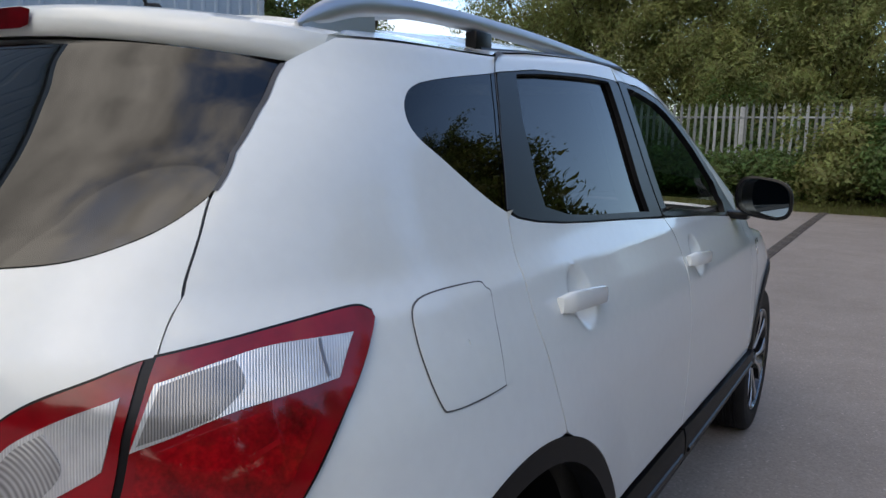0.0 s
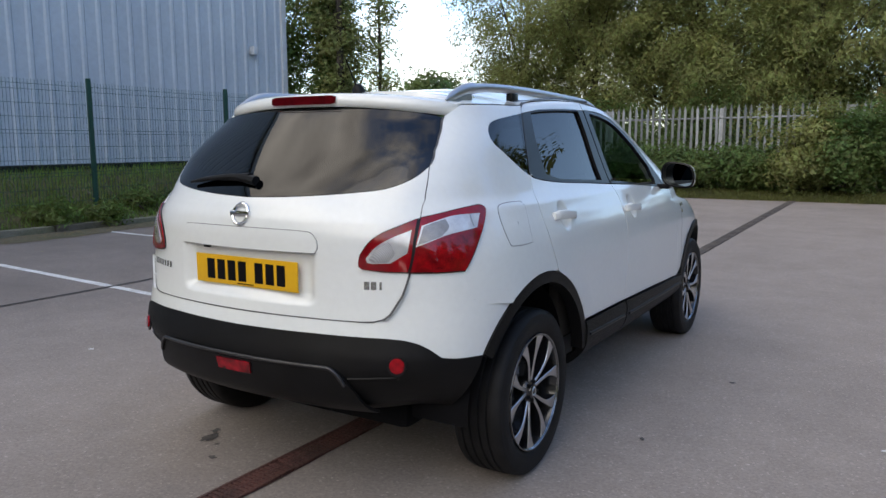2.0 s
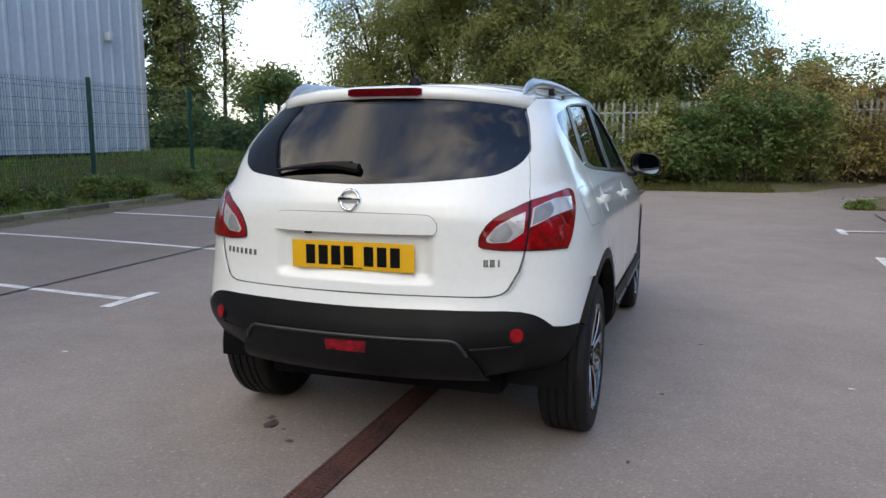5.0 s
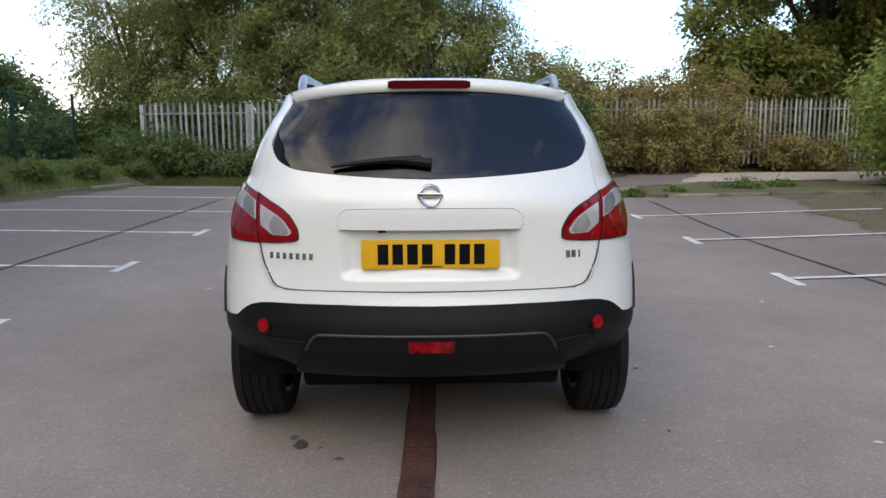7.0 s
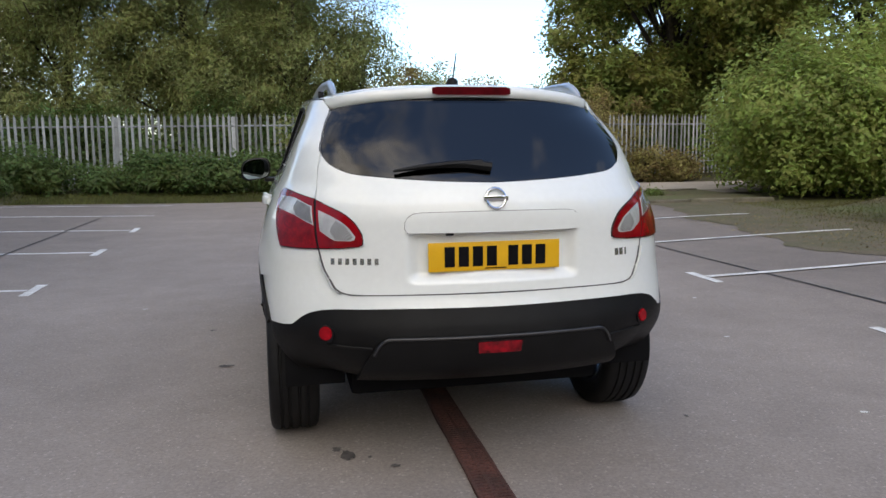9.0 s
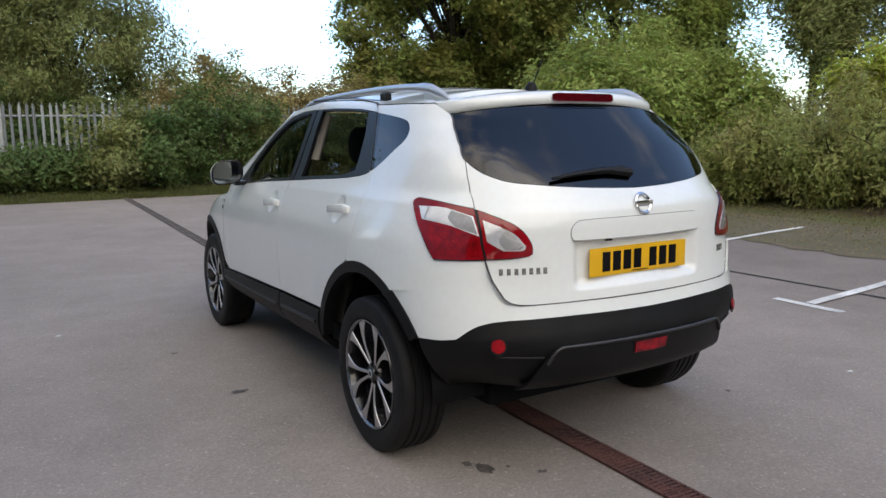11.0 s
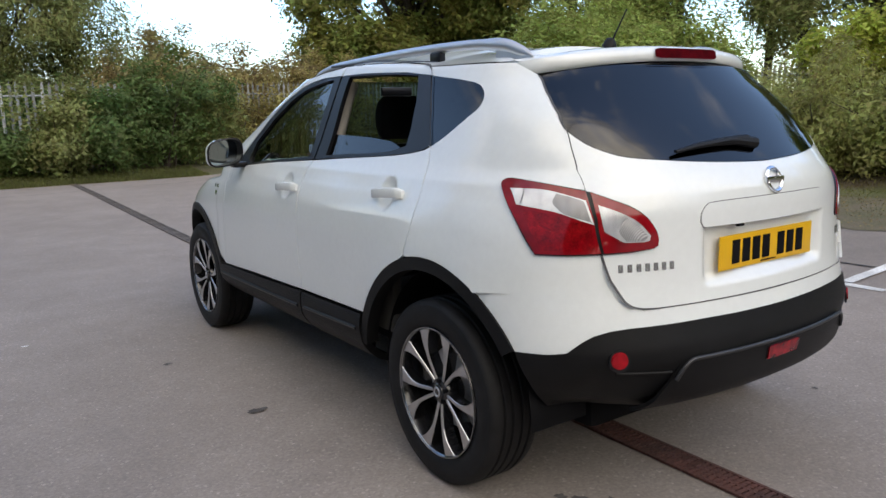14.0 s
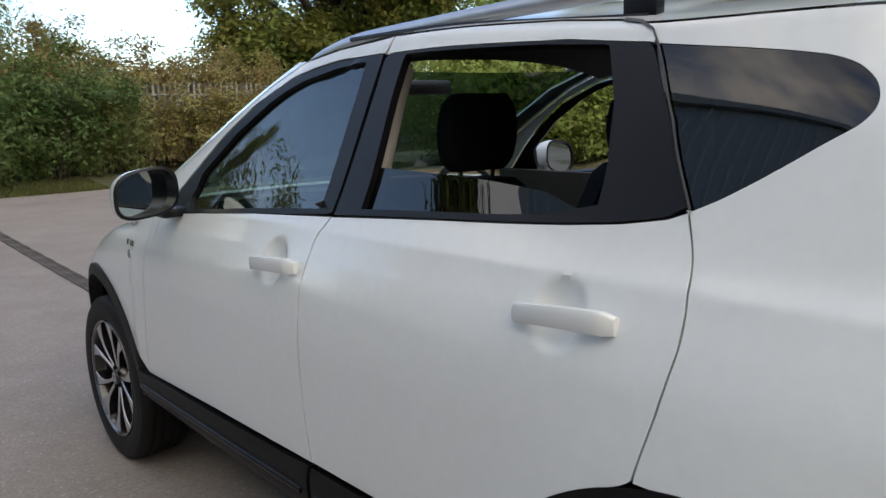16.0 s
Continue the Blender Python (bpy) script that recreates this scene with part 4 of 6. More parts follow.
def nose_parts():
    def end(z):
        return 90 + (nose(z) - Y0) / 0.02
    n = 30
    zs = [0.86 + 0.198 * i / n for i in range(n + 1)]
    side_edge = poly([S(3.02, 0.86), S(2.6, 0.985), S(2.3, 1.035), S(2.06, 1.058)])
    rows = []
    for z in zs:
        a = 0.0
        for k in range(400):
            if side_edge(k / 400)[1] <= z:
                a = side_edge(k / 400)[0]
        rows.append([(a + (end(z) - a) * (1 - (1 - j / 20) ** 2.2), z) for j in range(21)])
    sheet("bonnet", rows, PAINT, CAR, 0)
    rows = []
    for i in range(20):
        z = 0.25 + 0.61 * i / 19
        a = S(3.06, z)[0]
        rows.append([(a + (end(z) - a) * (1 - (1 - j / 20) ** 2.2), z) for j in range(21)])
    sheet("front_bumper", rows, PAINT, CAR, 0)
    rows = []
    for i in range(15):
        v = i / 14
        a = poly([S(2.05, 1.09), S(1.998, 1.207), S(1.745, 1.343), S(1.52, 1.453), S(1.35, 1.51)])(v)
        rows.append([(a[0] + (end(a[1]) - a[0]) * (1 - (1 - j / 20) ** 2.2), a[1]) for j in range(21)])
    sheet("windscreen", rows, TINTED, CAR, 0, off=-0.004, gap=0, hem=0, label="tinted windscreen")
    pil = coons(poly([S(2.075, 1.13), S(2.15, 1.12)]), poly([S(1.35, 1.506), S(1.42, 1.508)]), poly([S(2.075, 1.13), S(1.999, 1.202), S(1.746, 1.338), S(1.521, 1.448), S(1.35, 1.506)]), poly([S(2.15, 1.12), S(2.08, 1.202), S(1.83, 1.338), S(1.60, 1.449), S(1.42, 1.508)]), 6, 30)
    for s in (1, -1):
        sheet("windscreen_pillar", pil, PAINT, CAR, s, gap=0)


def roof():
    lo = [R(0.0, 1.505), R(0.20, 1.503), R(0.45, 1.498), R(0.600, 1.488)] + [S(-0.05, 1.492), S(0.10, 1.496)] + ROOF_R[::-1] + ROOF_F[-2:1:-1][:4]
    f = poly([lo[0], lo[1], lo[2], lo[3], lo[4], lo[5], S(0.29, 1.501), S(0.34, 1.512), S(0.50, 1.529), S(0.72, 1.540), S(0.965, 1.542), S(1.19, 1.528), S(1.35, 1.507)])
    n = 90
    rows = []
    base = [skin(f(j / n)) for j in range(n + 1)]
    bm = bmesh.new()
    for s in (1, -1):
        vs = []
        for i in range(13):
            v = i / 12
            line = []
            for p in base:
                yc = min(max(p.y, 0.05), 1.25)
                x = p.x * (1 - v)
                crown = 0.072 * (1 - (1 - v) ** 2.6) if p.y > -0.1 else 0.05 * (1 - (1 - v) ** 2.6)
                line.append(bm.verts.new((x * s, p.y + (yc - p.y) * v * 0.8, min(p.z + crown * (1 - 0.5 * max(0, p.y - 0.7)), 1.60))))
            vs.append(line)
        for a, b in zip(vs, vs[1:]):
            for k in range(n):
                bm.faces.new((a[k], a[k + 1], b[k + 1], b[k]))
    bmesh.ops.remove_doubles(bm, verts=bm.verts, dist=0.0005)
    bmesh.ops.recalc_face_normals(bm, faces=bm.faces)
    if sum(f2.normal.z for f2 in bm.faces) < 0:
        bmesh.ops.reverse_faces(bm, faces=bm.faces)
    lining = bm.copy()
    part("roof", bm, PAINT, CAR)
    for v in lining.verts:
        v.co.z -= 0.035
        v.co.x *= 0.97
    part("headlining", lining, LINING, CAR, "grey cloth headlining")


def rail(side):
    pts = [(0.556, -0.185, 1.500), (0.557, -0.13, 1.522), (0.560, -0.05, 1.548), (0.565, 0.05, 1.560), (0.572, 0.15, 1.566), (0.580, 0.36, 1.569), (0.582, 0.65, 1.568), (0.580, 1.0, 1.560), (0.578, 1.22, 1.552), (0.576, 1.38, 1.528), (0.574, 1.46, 1.510)]
    f = spline(pts)
    r = curve([(0, 0.004), (0.12, 0.0145), (0.24, 0.0165), (0.34, 0.0125), (0.85, 0.0125), (1, 0.006)])
    n = 60
    bm = tube([f(i / n) for i in range(n + 1)], [r(i / n) for i in range(n + 1)], 12, flat=1.45)
    for v in bm.verts:
        v.co.x *= side
    bmesh.ops.recalc_face_normals(bm, faces=bm.faces)
    rl = part("roof_rail", bm, SILVER, CAR, "satin silver roof rail")
    bm = bmesh.new()
    edge = [f(0.24 * i / 10) for i in range(11)]
    for p in edge:
        for dx, z in ((-0.008, p.z), (0.009, p.z), (0.012, 1.482), (-0.012, 1.482)):
            bm.verts.new(((p.x + dx) * side, p.y + 0.004, z))
    vs = list(bm.verts)
    for i in range(10):
        for j in range(4):
            bm.faces.new((vs[i * 4 + j], vs[i * 4 + (j + 1) % 4], vs[i * 4 + 4 + (j + 1) % 4], vs[i * 4 + 4 + j]))
    bm.faces.new(vs[40:44])
    bmesh.ops.recalc_face_normals(bm, faces=bm.faces)
    part("rail_end", bm, SILVER, rl, "solid silver rail end")
    for y in (0.34, 0.95):
        z = f((y + 0.215) / 1.69).z
        part("rail_foot", box((side * 0.583 - 0.014, y - 0.035, z - 0.05), (side * 0.583 + 0.014, y + 0.035, z - 0.008), 0.006), TRIM, rl)
    f2 = [(side * 0.596, 0.32 + 0.10 * i, skin((q_side(0.32 + 0.10 * i, 1.505), 1.503)).z + 0.003) for i in range(10)]
    part("roof_gutter_strip", tube(f2, 0.006, 6), TRIM, CAR)
    return rl


def wing_mirror(side):
    """A rounded shell, blunt to the front, with the glass set in its rear face."""
    n, m = 26, 12
    bm = bmesh.new()

    def outline(w):
        c, s = math.cos(w), math.sin(w)
        x = 0.098 * (abs(c) ** 0.62) * (1 if c > 0 else -1)
        z = (0.080 if s > 0 else 0.068) * (abs(s) ** 0.72) * (1 if s > 0 else -1)
        return x, z + 0.012 * (x / 0.098) * -1
    rings = []
    for i in range(m + 1):
        t = i / m
        k = math.cos(t * math.pi / 2 * 0.94) ** 0.55
        rings.append([bm.verts.new((0.952 + outline(2 * math.pi * j / n)[0] * k, 1.805 + 0.105 * math.sin(t * math.pi / 2), 1.142 + outline(2 * math.pi * j / n)[1] * k)) for j in range(n)])
    for a, b in zip(rings, rings[1:]):
        for j in range(n):
            bm.faces.new((a[j], a[(j + 1) % n], b[(j + 1) % n], b[j]))
    bm.faces.new(rings[-1])
    rim = [bm.verts.new((0.952 + outline(2 * math.pi * j / n)[0] * 0.90, 1.803, 1.142 + outline(2 * math.pi * j / n)[1] * 0.90)) for j in range(n)]
    deep = [bm.verts.new((0.952 + outline(2 * math.pi * j / n)[0] * 0.86, 1.838 - 0.25 * outline(2 * math.pi * j / n)[0], 1.142 + outline(2 * math.pi * j / n)[1] * 0.86)) for j in range(n)]
    for a, b in ((rings[0], rim), (rim, deep)):
        for j in range(n):
            bm.faces.new((a[j], b[j], b[(j + 1) % n], a[(j + 1) % n]))
    for v in bm.verts:
        v.co.x *= side
    bmesh.ops.recalc_face_normals(bm, faces=bm.faces)
    for fc in bm.faces:
        fc.material_index = 1 if min(v.co.y for v in fc.verts) < 1.8045 or (fc.normal.y < -0.2 and all(v.co.y < 1.865 for v in fc.verts)) else 0
    mir = part("door_mirror", bm, [PAINT, TRIM], CAR, "white door mirror with black inner rim")
    bm = bmesh.new()
    vs = [bm.verts.new((side * (0.952 + outline(2 * math.pi * j / n)[0] * 0.86), 1.837 - outline(2 * math.pi * j / n)[0] * 0.25, 1.142 + outline(2 * math.pi * j / n)[1] * 0.86)) for j in range(n)]
    bm.faces.new(vs)
    part("mirror_glass", bm, MIRROR, mir, "flat mirror glass", smooth=False)
    part("mirror_arm", box((min(side * 0.81, side * 0.90), 1.83, 1.062), (max(side * 0.81, side * 0.90), 1.90, 1.092), 0.01), TRIM, mir)
    return mir


def wheel_parts(name):
    """A wheel about the x axis, its face to +x."""
    w = part(name, bmesh.new(), RUBBER, CAR)
    prof = [(0.232, -0.09), (0.250, -0.102), (0.285, -0.108), (0.318, -0.104), (0.333, -0.092), (0.338, -0.07)]
    for a in (-0.055, -0.02, 0.02, 0.055):
        prof += [(0.3385, a - 0.007), (0.331, a - 0.004), (0.331, a + 0.004), (0.3385, a + 0.007)]
    prof += [(0.338, 0.07), (0.333, 0.092), (0.322, 0.101), (0.318, 0.1035), (0.315, 0.1035), (0.300, 0.107), (0.285, 0.108), (0.262, 0.1055), (0.250, 0.102), (0.243, 0.097), (0.232, 0.09)]
    part("tyre", lathe(prof, 72), RUBBER, w, "worn black road tyre", sharp=50)
    part("rim_barrel", lathe([(0.236, 0.094), (0.240, 0.098), (0.238, 0.102), (0.232, 0.102), (0.226, 0.092), (0.222, 0.04), (0.205, -0.02), (0.215, -0.09), (0.236, -0.094)], 72), RIMBLACK, w)
    part("rim_edge", lathe([(0.2375, 0.0995), (0.2375, 0.1035), (0.2335, 0.1035), (0.2285, 0.097)], 72), DARKCHROME, w)
    for k in range(5):
        for s in (-1, 1):
            bm = bmesh.new()
            rows = []
            for i in range(11):
                t = i / 10
                r = 0.046 + 0.185 * t
                a = radians(72 * k + 90) + s * radians(11 - 2.0 * math.sin(math.pi * t) + 6.5 * t)
                hw = 0.0068 + 0.002 * t + 0.023 * max(0, (t - 0.45) / 0.55) ** 1.8
                x = 0.080 + 0.017 * math.sin(math.pi * 0.5 * t)
                lean = s * 0.011 * max(0, (t - 0.45) / 0.55) ** 1.5
                mid = Vector((x, r * math.cos(a), r * math.sin(a)))
                tan = Vector((0, -math.sin(a), math.cos(a)))
                rows.append([bm.verts.new(mid - tan * (hw - lean) - Vector((0.045, 0, 0))), bm.verts.new(mid - tan * (hw - lean) - Vector((0.003, 0, 0))), bm.verts.new(mid - tan * (hw - 0.002 - lean)), bm.verts.new(mid + tan * (hw - 0.002 + lean)), bm.verts.new(mid + tan * (hw + lean) - Vector((0.003, 0, 0))), bm.verts.new(mid + tan * (hw + lean) - Vector((0.045, 0, 0)))])
            for a, b in zip(rows, rows[1:]):
                for j in range(5):
                    fc = bm.faces.new((a[j], a[j + 1], b[j + 1], b[j]))
                    fc.material_index = 1 if j in (0, 4) else 0
            bm.faces.new(rows[0])
            bm.faces.new(rows[-1][::-1])
            bmesh.ops.recalc_face_normals(bm, faces=bm.faces)
            part("spoke", bm, [ALLOY, RIMBLACK], w, "machined spoke with black sides", smooth=False)
    part("hub", lathe([(0.0001, 0.092), (0.024, 0.092), (0.029, 0.089), (0.031, 0.083), (0.050, 0.078), (0.060, 0.06), (0.060, 0.0)], 32), RIMBLACK, w)
    part("hub_emblem", lathe([(0.012, 0.0925), (0.014, 0.0945), (0.018, 0.0945), (0.020, 0.0925)], 24), ALLOY, w)
    for k in range(5):
        a = radians(72 * k + 54)
        part("wheel_nut", lathe([(0.0001, 0.0), (0.008, 0.0), (0.010, -0.02)], 8), DARK, w).matrix_local = Matrix.Translation((0.088, 0.040 * math.cos(a), 0.040 * math.sin(a)))
    part("brake_disc", lathe([(0.06, 0.012), (0.150, 0.012), (0.150, -0.012), (0.06, -0.012)], 48), SILVER, w)
    return w


def running_gear():
    spin = {(1, 0): 8, (1, 1): 40, (-1, 0): 36, (-1, 1): 52}
    first = wheel_parts("wheel")
    for s in (1, -1):
        for f in (0, 1):
            m = Matrix.Translation((s * 0.766, 2.63 * f, 0.338)) @ Matrix.Rotation(0 if s > 0 else math.pi, 4, "Z") @ Matrix.Rotation(radians(spin[s, f]), 4, "X")
            if s > 0 and f == 0:
                first.matrix_local = m
            else:
                copy_thing(first, m)
            y = 2.63 * f
            rr = 0.445 if f == 0 else 0.428
            bm = bmesh.new()
            n = 24
            rows = [[bm.verts.new((s * x, y + rr * math.cos(a), 0.335 + rr * math.sin(a))) for a in [radians(-8 + 190 * i / n) for i in range(n + 1)]] for x in (0.80, 0.56)]
            for k in range(n):
                bm.faces.new((rows[0][k], rows[0][k + 1], rows[1][k + 1], rows[1][k]))
            bm.faces.new(rows[1])
            part("arch_liner", bm, DARK, CAR)
    part("under_tray", box((-0.48, -0.52, 0.40), (0.48, -0.40, 0.50), 0.02), DARK, CAR)
    part("floor_pan", box((-0.54, -0.45, 0.26), (0.54, 3.2, 0.36), 0.03), DARK, CAR)


def gap_shade_shell():
    """A near-black sheet added behind the panels, below the windows; its colour stands in for shade in the gaps."""
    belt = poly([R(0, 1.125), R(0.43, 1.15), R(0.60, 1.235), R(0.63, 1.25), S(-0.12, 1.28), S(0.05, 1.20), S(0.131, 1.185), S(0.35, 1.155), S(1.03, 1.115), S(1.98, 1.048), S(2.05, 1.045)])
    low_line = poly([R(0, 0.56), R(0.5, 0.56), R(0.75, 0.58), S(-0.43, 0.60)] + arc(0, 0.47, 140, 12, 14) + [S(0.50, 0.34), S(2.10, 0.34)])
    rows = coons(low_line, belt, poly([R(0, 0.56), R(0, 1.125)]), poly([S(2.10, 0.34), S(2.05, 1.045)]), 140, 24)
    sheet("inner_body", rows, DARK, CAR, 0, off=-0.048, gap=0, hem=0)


def seat(x, y, wide, top):
    st = part("seat", bmesh.new(), CLOTH, CAR)
    bm = box((x - wide / 2, y, 0.42), (x + wide / 2, y + 0.52, 0.60), 0.05)
    part("cushion", bm, CLOTH, st)
    bm = bmesh.new()
    prof = [(0.0, 0.56, 0.95), (-0.05, 0.72, 1.0), (-0.12, 0.95, 0.96), (-0.17, top - 0.12, 0.86), (-0.185, top - 0.03, 0.66), (-0.19, top, 0.40)]
    rows = []
    for dy, z, k in prof:
        rows.append([bm.verts.new((x + wide / 2 * k * c, y + dy + d, z)) for c, d in ((-1, -0.03), (-0.85, 0.05), (-0.4, 0.04), (0.4, 0.04), (0.85, 0.05), (1, -0.03), (0.8, -0.07), (-0.8, -0.07))])
    for a, b in zip(rows, rows[1:]):
        for k in range(8):
            bm.faces.new((a[k], a[(k + 1) % 8], b[(k + 1) % 8], b[k]))
    bm.faces.new(rows[0])
    bm.faces.new(rows[-1])
    bmesh.ops.recalc_face_normals(bm, faces=bm.faces)
    part("backrest", bm, CLOTH, st)
    bm = bmesh.new()
    rows = []
    for t in range(9):
        a = t / 8
        w = 0.128 * (0.72 + 0.28 * math.sin(math.pi * a) ** 0.5)
        d = 0.048 * (0.55 + 0.45 * math.sin(math.pi * a) ** 0.5)
        rows.append([bm.verts.new((x + w * math.copysign(abs(math.cos(v)) ** 0.5, math.cos(v)), y - 0.20 - 0.012 * a + d * math.copysign(abs(math.sin(v)) ** 0.6, math.sin(v)), top + 0.022 + 0.20 * a)) for v in [2 * math.pi * k / 16 for k in range(16)]])
    for a, b in zip(rows, rows[1:]):
        for k in range(16):
            bm.faces.new((a[k], a[(k + 1) % 16], b[(k + 1) % 16], b[k]))
    bm.faces.new(rows[0])
    bm.faces.new(rows[-1])
    bmesh.ops.recalc_face_normals(bm, faces=bm.faces)
    part("headrest", bm, CLOTH, st, "dark cloth headrest")
    for s in (-0.06, 0.06):
        part("headrest_post", tube([(x + s, y - 0.195, top - 0.02), (x + s, y - 0.2, top + 0.04)], 0.006, 8), CHROME, st)
    return st


def cabin():
    for x in (-0.36, 0.36):
        seat(x, 1.20, 0.50, 1.185)
    for x in (-0.36, 0.36):
        seat(x, 0.24, 0.52, 1.04)
    part("load_cover", box((-0.62, -0.50, 1.02), (0.62, 0.02, 1.035), 0.005), LINING, CAR)
    part("cabin_floor", box((-0.54, -0.40, 0.38), (0.54, 2.3, 0.42)), LINING, CAR)
    bm = box((-0.72, 1.95, 0.65), (0.72, 2.42, 1.04), 0.06)
    add_box(bm, (0.20, 1.90, 0.98), (0.54, 2.1, 1.085), 0.03)
    part("dashboard", bm, LINING, CAR, "grey moulded dashboard")
    bm = bmesh.new()
    for i in range(32):
        w = 2 * math.pi * i / 32
        for j in range(8):
            a = 2 * math.pi * j / 8
            r = 0.180 + 0.014 * math.cos(a)
            bm.verts.new((0.36 + r * math.cos(w), 1.78 + 0.014 * math.sin(a) + 0.40 * r * math.sin(w) * 1.0, 0.985 + 0.9 * r * math.sin(w)))
    vs = list(bm.verts)
    for i in range(32):
        for j in range(8):
            bm.faces.new((vs[i * 8 + j], vs[(i + 1) % 32 * 8 + j], vs[(i + 1) % 32 * 8 + (j + 1) % 8], vs[i * 8 + (j + 1) % 8]))
    add_box(bm, (0.29, 1.77, 0.94), (0.43, 1.83, 1.03), 0.02)
    add_box(bm, (0.19, 1.78, 0.97), (0.53, 1.80, 1.0), 0.008)
    bmesh.ops.recalc_face_normals(bm, faces=bm.faces)
    part("steering_wheel", bm, CLOTH, CAR, "dark steering wheel")
    part("inside_mirror", box((-0.10, 1.60, 1.425), (0.10, 1.63, 1.475), 0.012), TRIM, CAR)
    for s in (1, -1):
        f = [skin(S(0.985, z), -0.055) for z in (1.10, 1.25, 1.40, 1.49)]
        bm = tube([(p.x * s, p.y, p.z) for p in f], [0.040, 0.036, 0.033, 0.035], 10, flat=1.0)
        part("pillar_trim", bm, BEIGE, CAR, "beige centre pillar lining")
        bm = bmesh.new()
        for y0, y1, z0, z1 in ((1.06, 2.0, 0.45, 1.10), (0.40, 1.02, 0.45, 1.15)):
            add_box(bm, (min(s * 0.745, s * 0.79), y0, z0), (max(s * 0.745, s * 0.79), y1, z1), 0.01)
        part("door_lining", bm, LINING, CAR)


for _s in (1, -1):
    rear_door(_s)
    front_door(_s)
    quarter(_s)
    tail_lamp(_s)
    cladding(_s)
    front_end(_s)
    rail(_s)
    wing_mirror(_s)
tailgate()
rear_bumper()
nose_parts()
roof()
gap_shade_shell()
running_gear()
cabin()
_b = bmesh.new()
tube([(0, -0.005, 1.56), (0, -0.015, 1.585), (0, -0.028, 1.59)], [0.032, 0.022, 0.006], 10, _b)
tube([(0, -0.02, 1.585), (0, -0.092, 1.695)], [0.004, 0.0025], 6, _b)
part("aerial", _b, BLACK, CAR, "short black roof aerial")

# ---- the car park and what stands round it ----
def sm(a, b, v):
    t = min(max((v - a) / (b - a), 0.0), 1.0)
    return t * t * (3 - 2 * t)


def ground_z(x, y):
    """Height of the tarmac: nearly level, rising a little away from the drain."""
    return 0.10 * sm(4, 15, y) + 0.05 * sm(2, 7, -x) + 0.05 * sm(3, 7.5, x)


def left_edge(y):
    """Where the tarmac meets the kerb below the warehouse."""
    return -8.5 + 1.2 * sm(9.0, 13.6, y) + 0.7 * sm(12.5, 15.0, y)


def land_z(x, y):
    """Height of the land: banks round the tarmac."""
    e = left_edge(y) - x
    z = ground_z(x, y) - 0.03
    z += 0.11 * sm(0.0, 0.14, e) + 0.19 * sm(0.12, 0.7, e) + 0.55 * sm(0.5, 2.4, e) * sm(16, 12, y)
    z += 0.05 * sm(back_edge(x), back_edge(x) + 0.4, y) * sm(-8, -7, x) + 0.20 * sm(back_edge(x), back_edge(x) + 3, y)
    z += 0.06 * sm(0.0, 0.5, x - right_edge(y)) + 0.30 * sm(0.6, 3.5, x - right_edge(y))
    return z


def right_edge(y):
    return 8.1 + 0.12 * math.sin(y * 1.3) + 8.0 * sm(8.5, 11.0, y)


def back_edge(x):
    return 14.45 + 4.6 * sm(2.5, 7.0, x)


TARMAC = mat("worn_tarmac", (0.280, 0.243, 0.216), rough=0.88, var=0.10, scale=0.45, fine=0.07, fine_scale=70, bump=0.14, bump_scale=170, spec=0.35)
_n, _l = TARMAC.node_tree.nodes, TARMAC.node_tree.links
_b = _n["Principled BSDF"]
_src = _b.inputs["Base Color"].links[0].from_socket
_v = _n.new("ShaderNodeTexVoronoi")
_v.inputs["Scale"].default_value = 105
_t = _n.new("ShaderNodeTexCoord")
_l.new(_t.outputs["Object"], _v.inputs["Vector"])
_r = _n.new("ShaderNodeMapRange")
_r.inputs["From Min"].default_value, _r.inputs["From Max"].default_value = 0.0, 1.0
_r.inputs["To Min"].default_value, _r.inputs["To Max"].default_value = 0.90, 1.10
_s = _n.new("ShaderNodeSeparateColor")
_l.new(_v.outputs["Color"], _s.inputs["Color"])
_l.new(_s.outputs["Red"], _r.inputs["Value"])
_w = _n.new("ShaderNodeTexNoise")
_w.inputs["Scale"].default_value, _w.inputs["Detail"].default_value, _w.inputs["Roughness"].default_value = 2.2, 8, 0.7
_l.new(_t.outputs["Object"], _w.inputs["Vector"])
_q = _n.new("ShaderNodeMapRange")
_q.inputs["From Min"].default_value, _q.inputs["From Max"].default_value = 0.30, 0.70
_q.inputs["To Min"].default_value, _q.inputs["To Max"].default_value = 0.88, 1.10
_l.new(_w.outputs["Fac"], _q.inputs["Value"])
_p = _n.new("ShaderNodeMapRange")
_p.inputs["From Min"].default_value, _p.inputs["From Max"].default_value = 0.94, 1.0
_p.inputs["To Min"].default_value, _p.inputs["To Max"].default_value = 1.0, 1.4
_l.new(_s.outputs["Green"], _p.inputs["Value"])
_k = _n.new("ShaderNodeMath")
_k.operation = "MULTIPLY"
_l.new(_r.outputs["Result"], _k.inputs[0])
_l.new(_p.outputs["Result"], _k.inputs[1])
_m = _n.new("ShaderNodeMath")
_m.operation = "MULTIPLY"
_l.new(_k.outputs[0], _m.inputs[0])
_l.new(_q.outputs["Result"], _m.inputs[1])
_x = _n.new("ShaderNodeMix")
_x.data_type, _x.blend_type = "RGBA", "MULTIPLY"
_x.inputs[0].default_value = 1
_l.new(_src, _x.inputs[6])
_l.new(_m.outputs[0], _x.inputs[7])
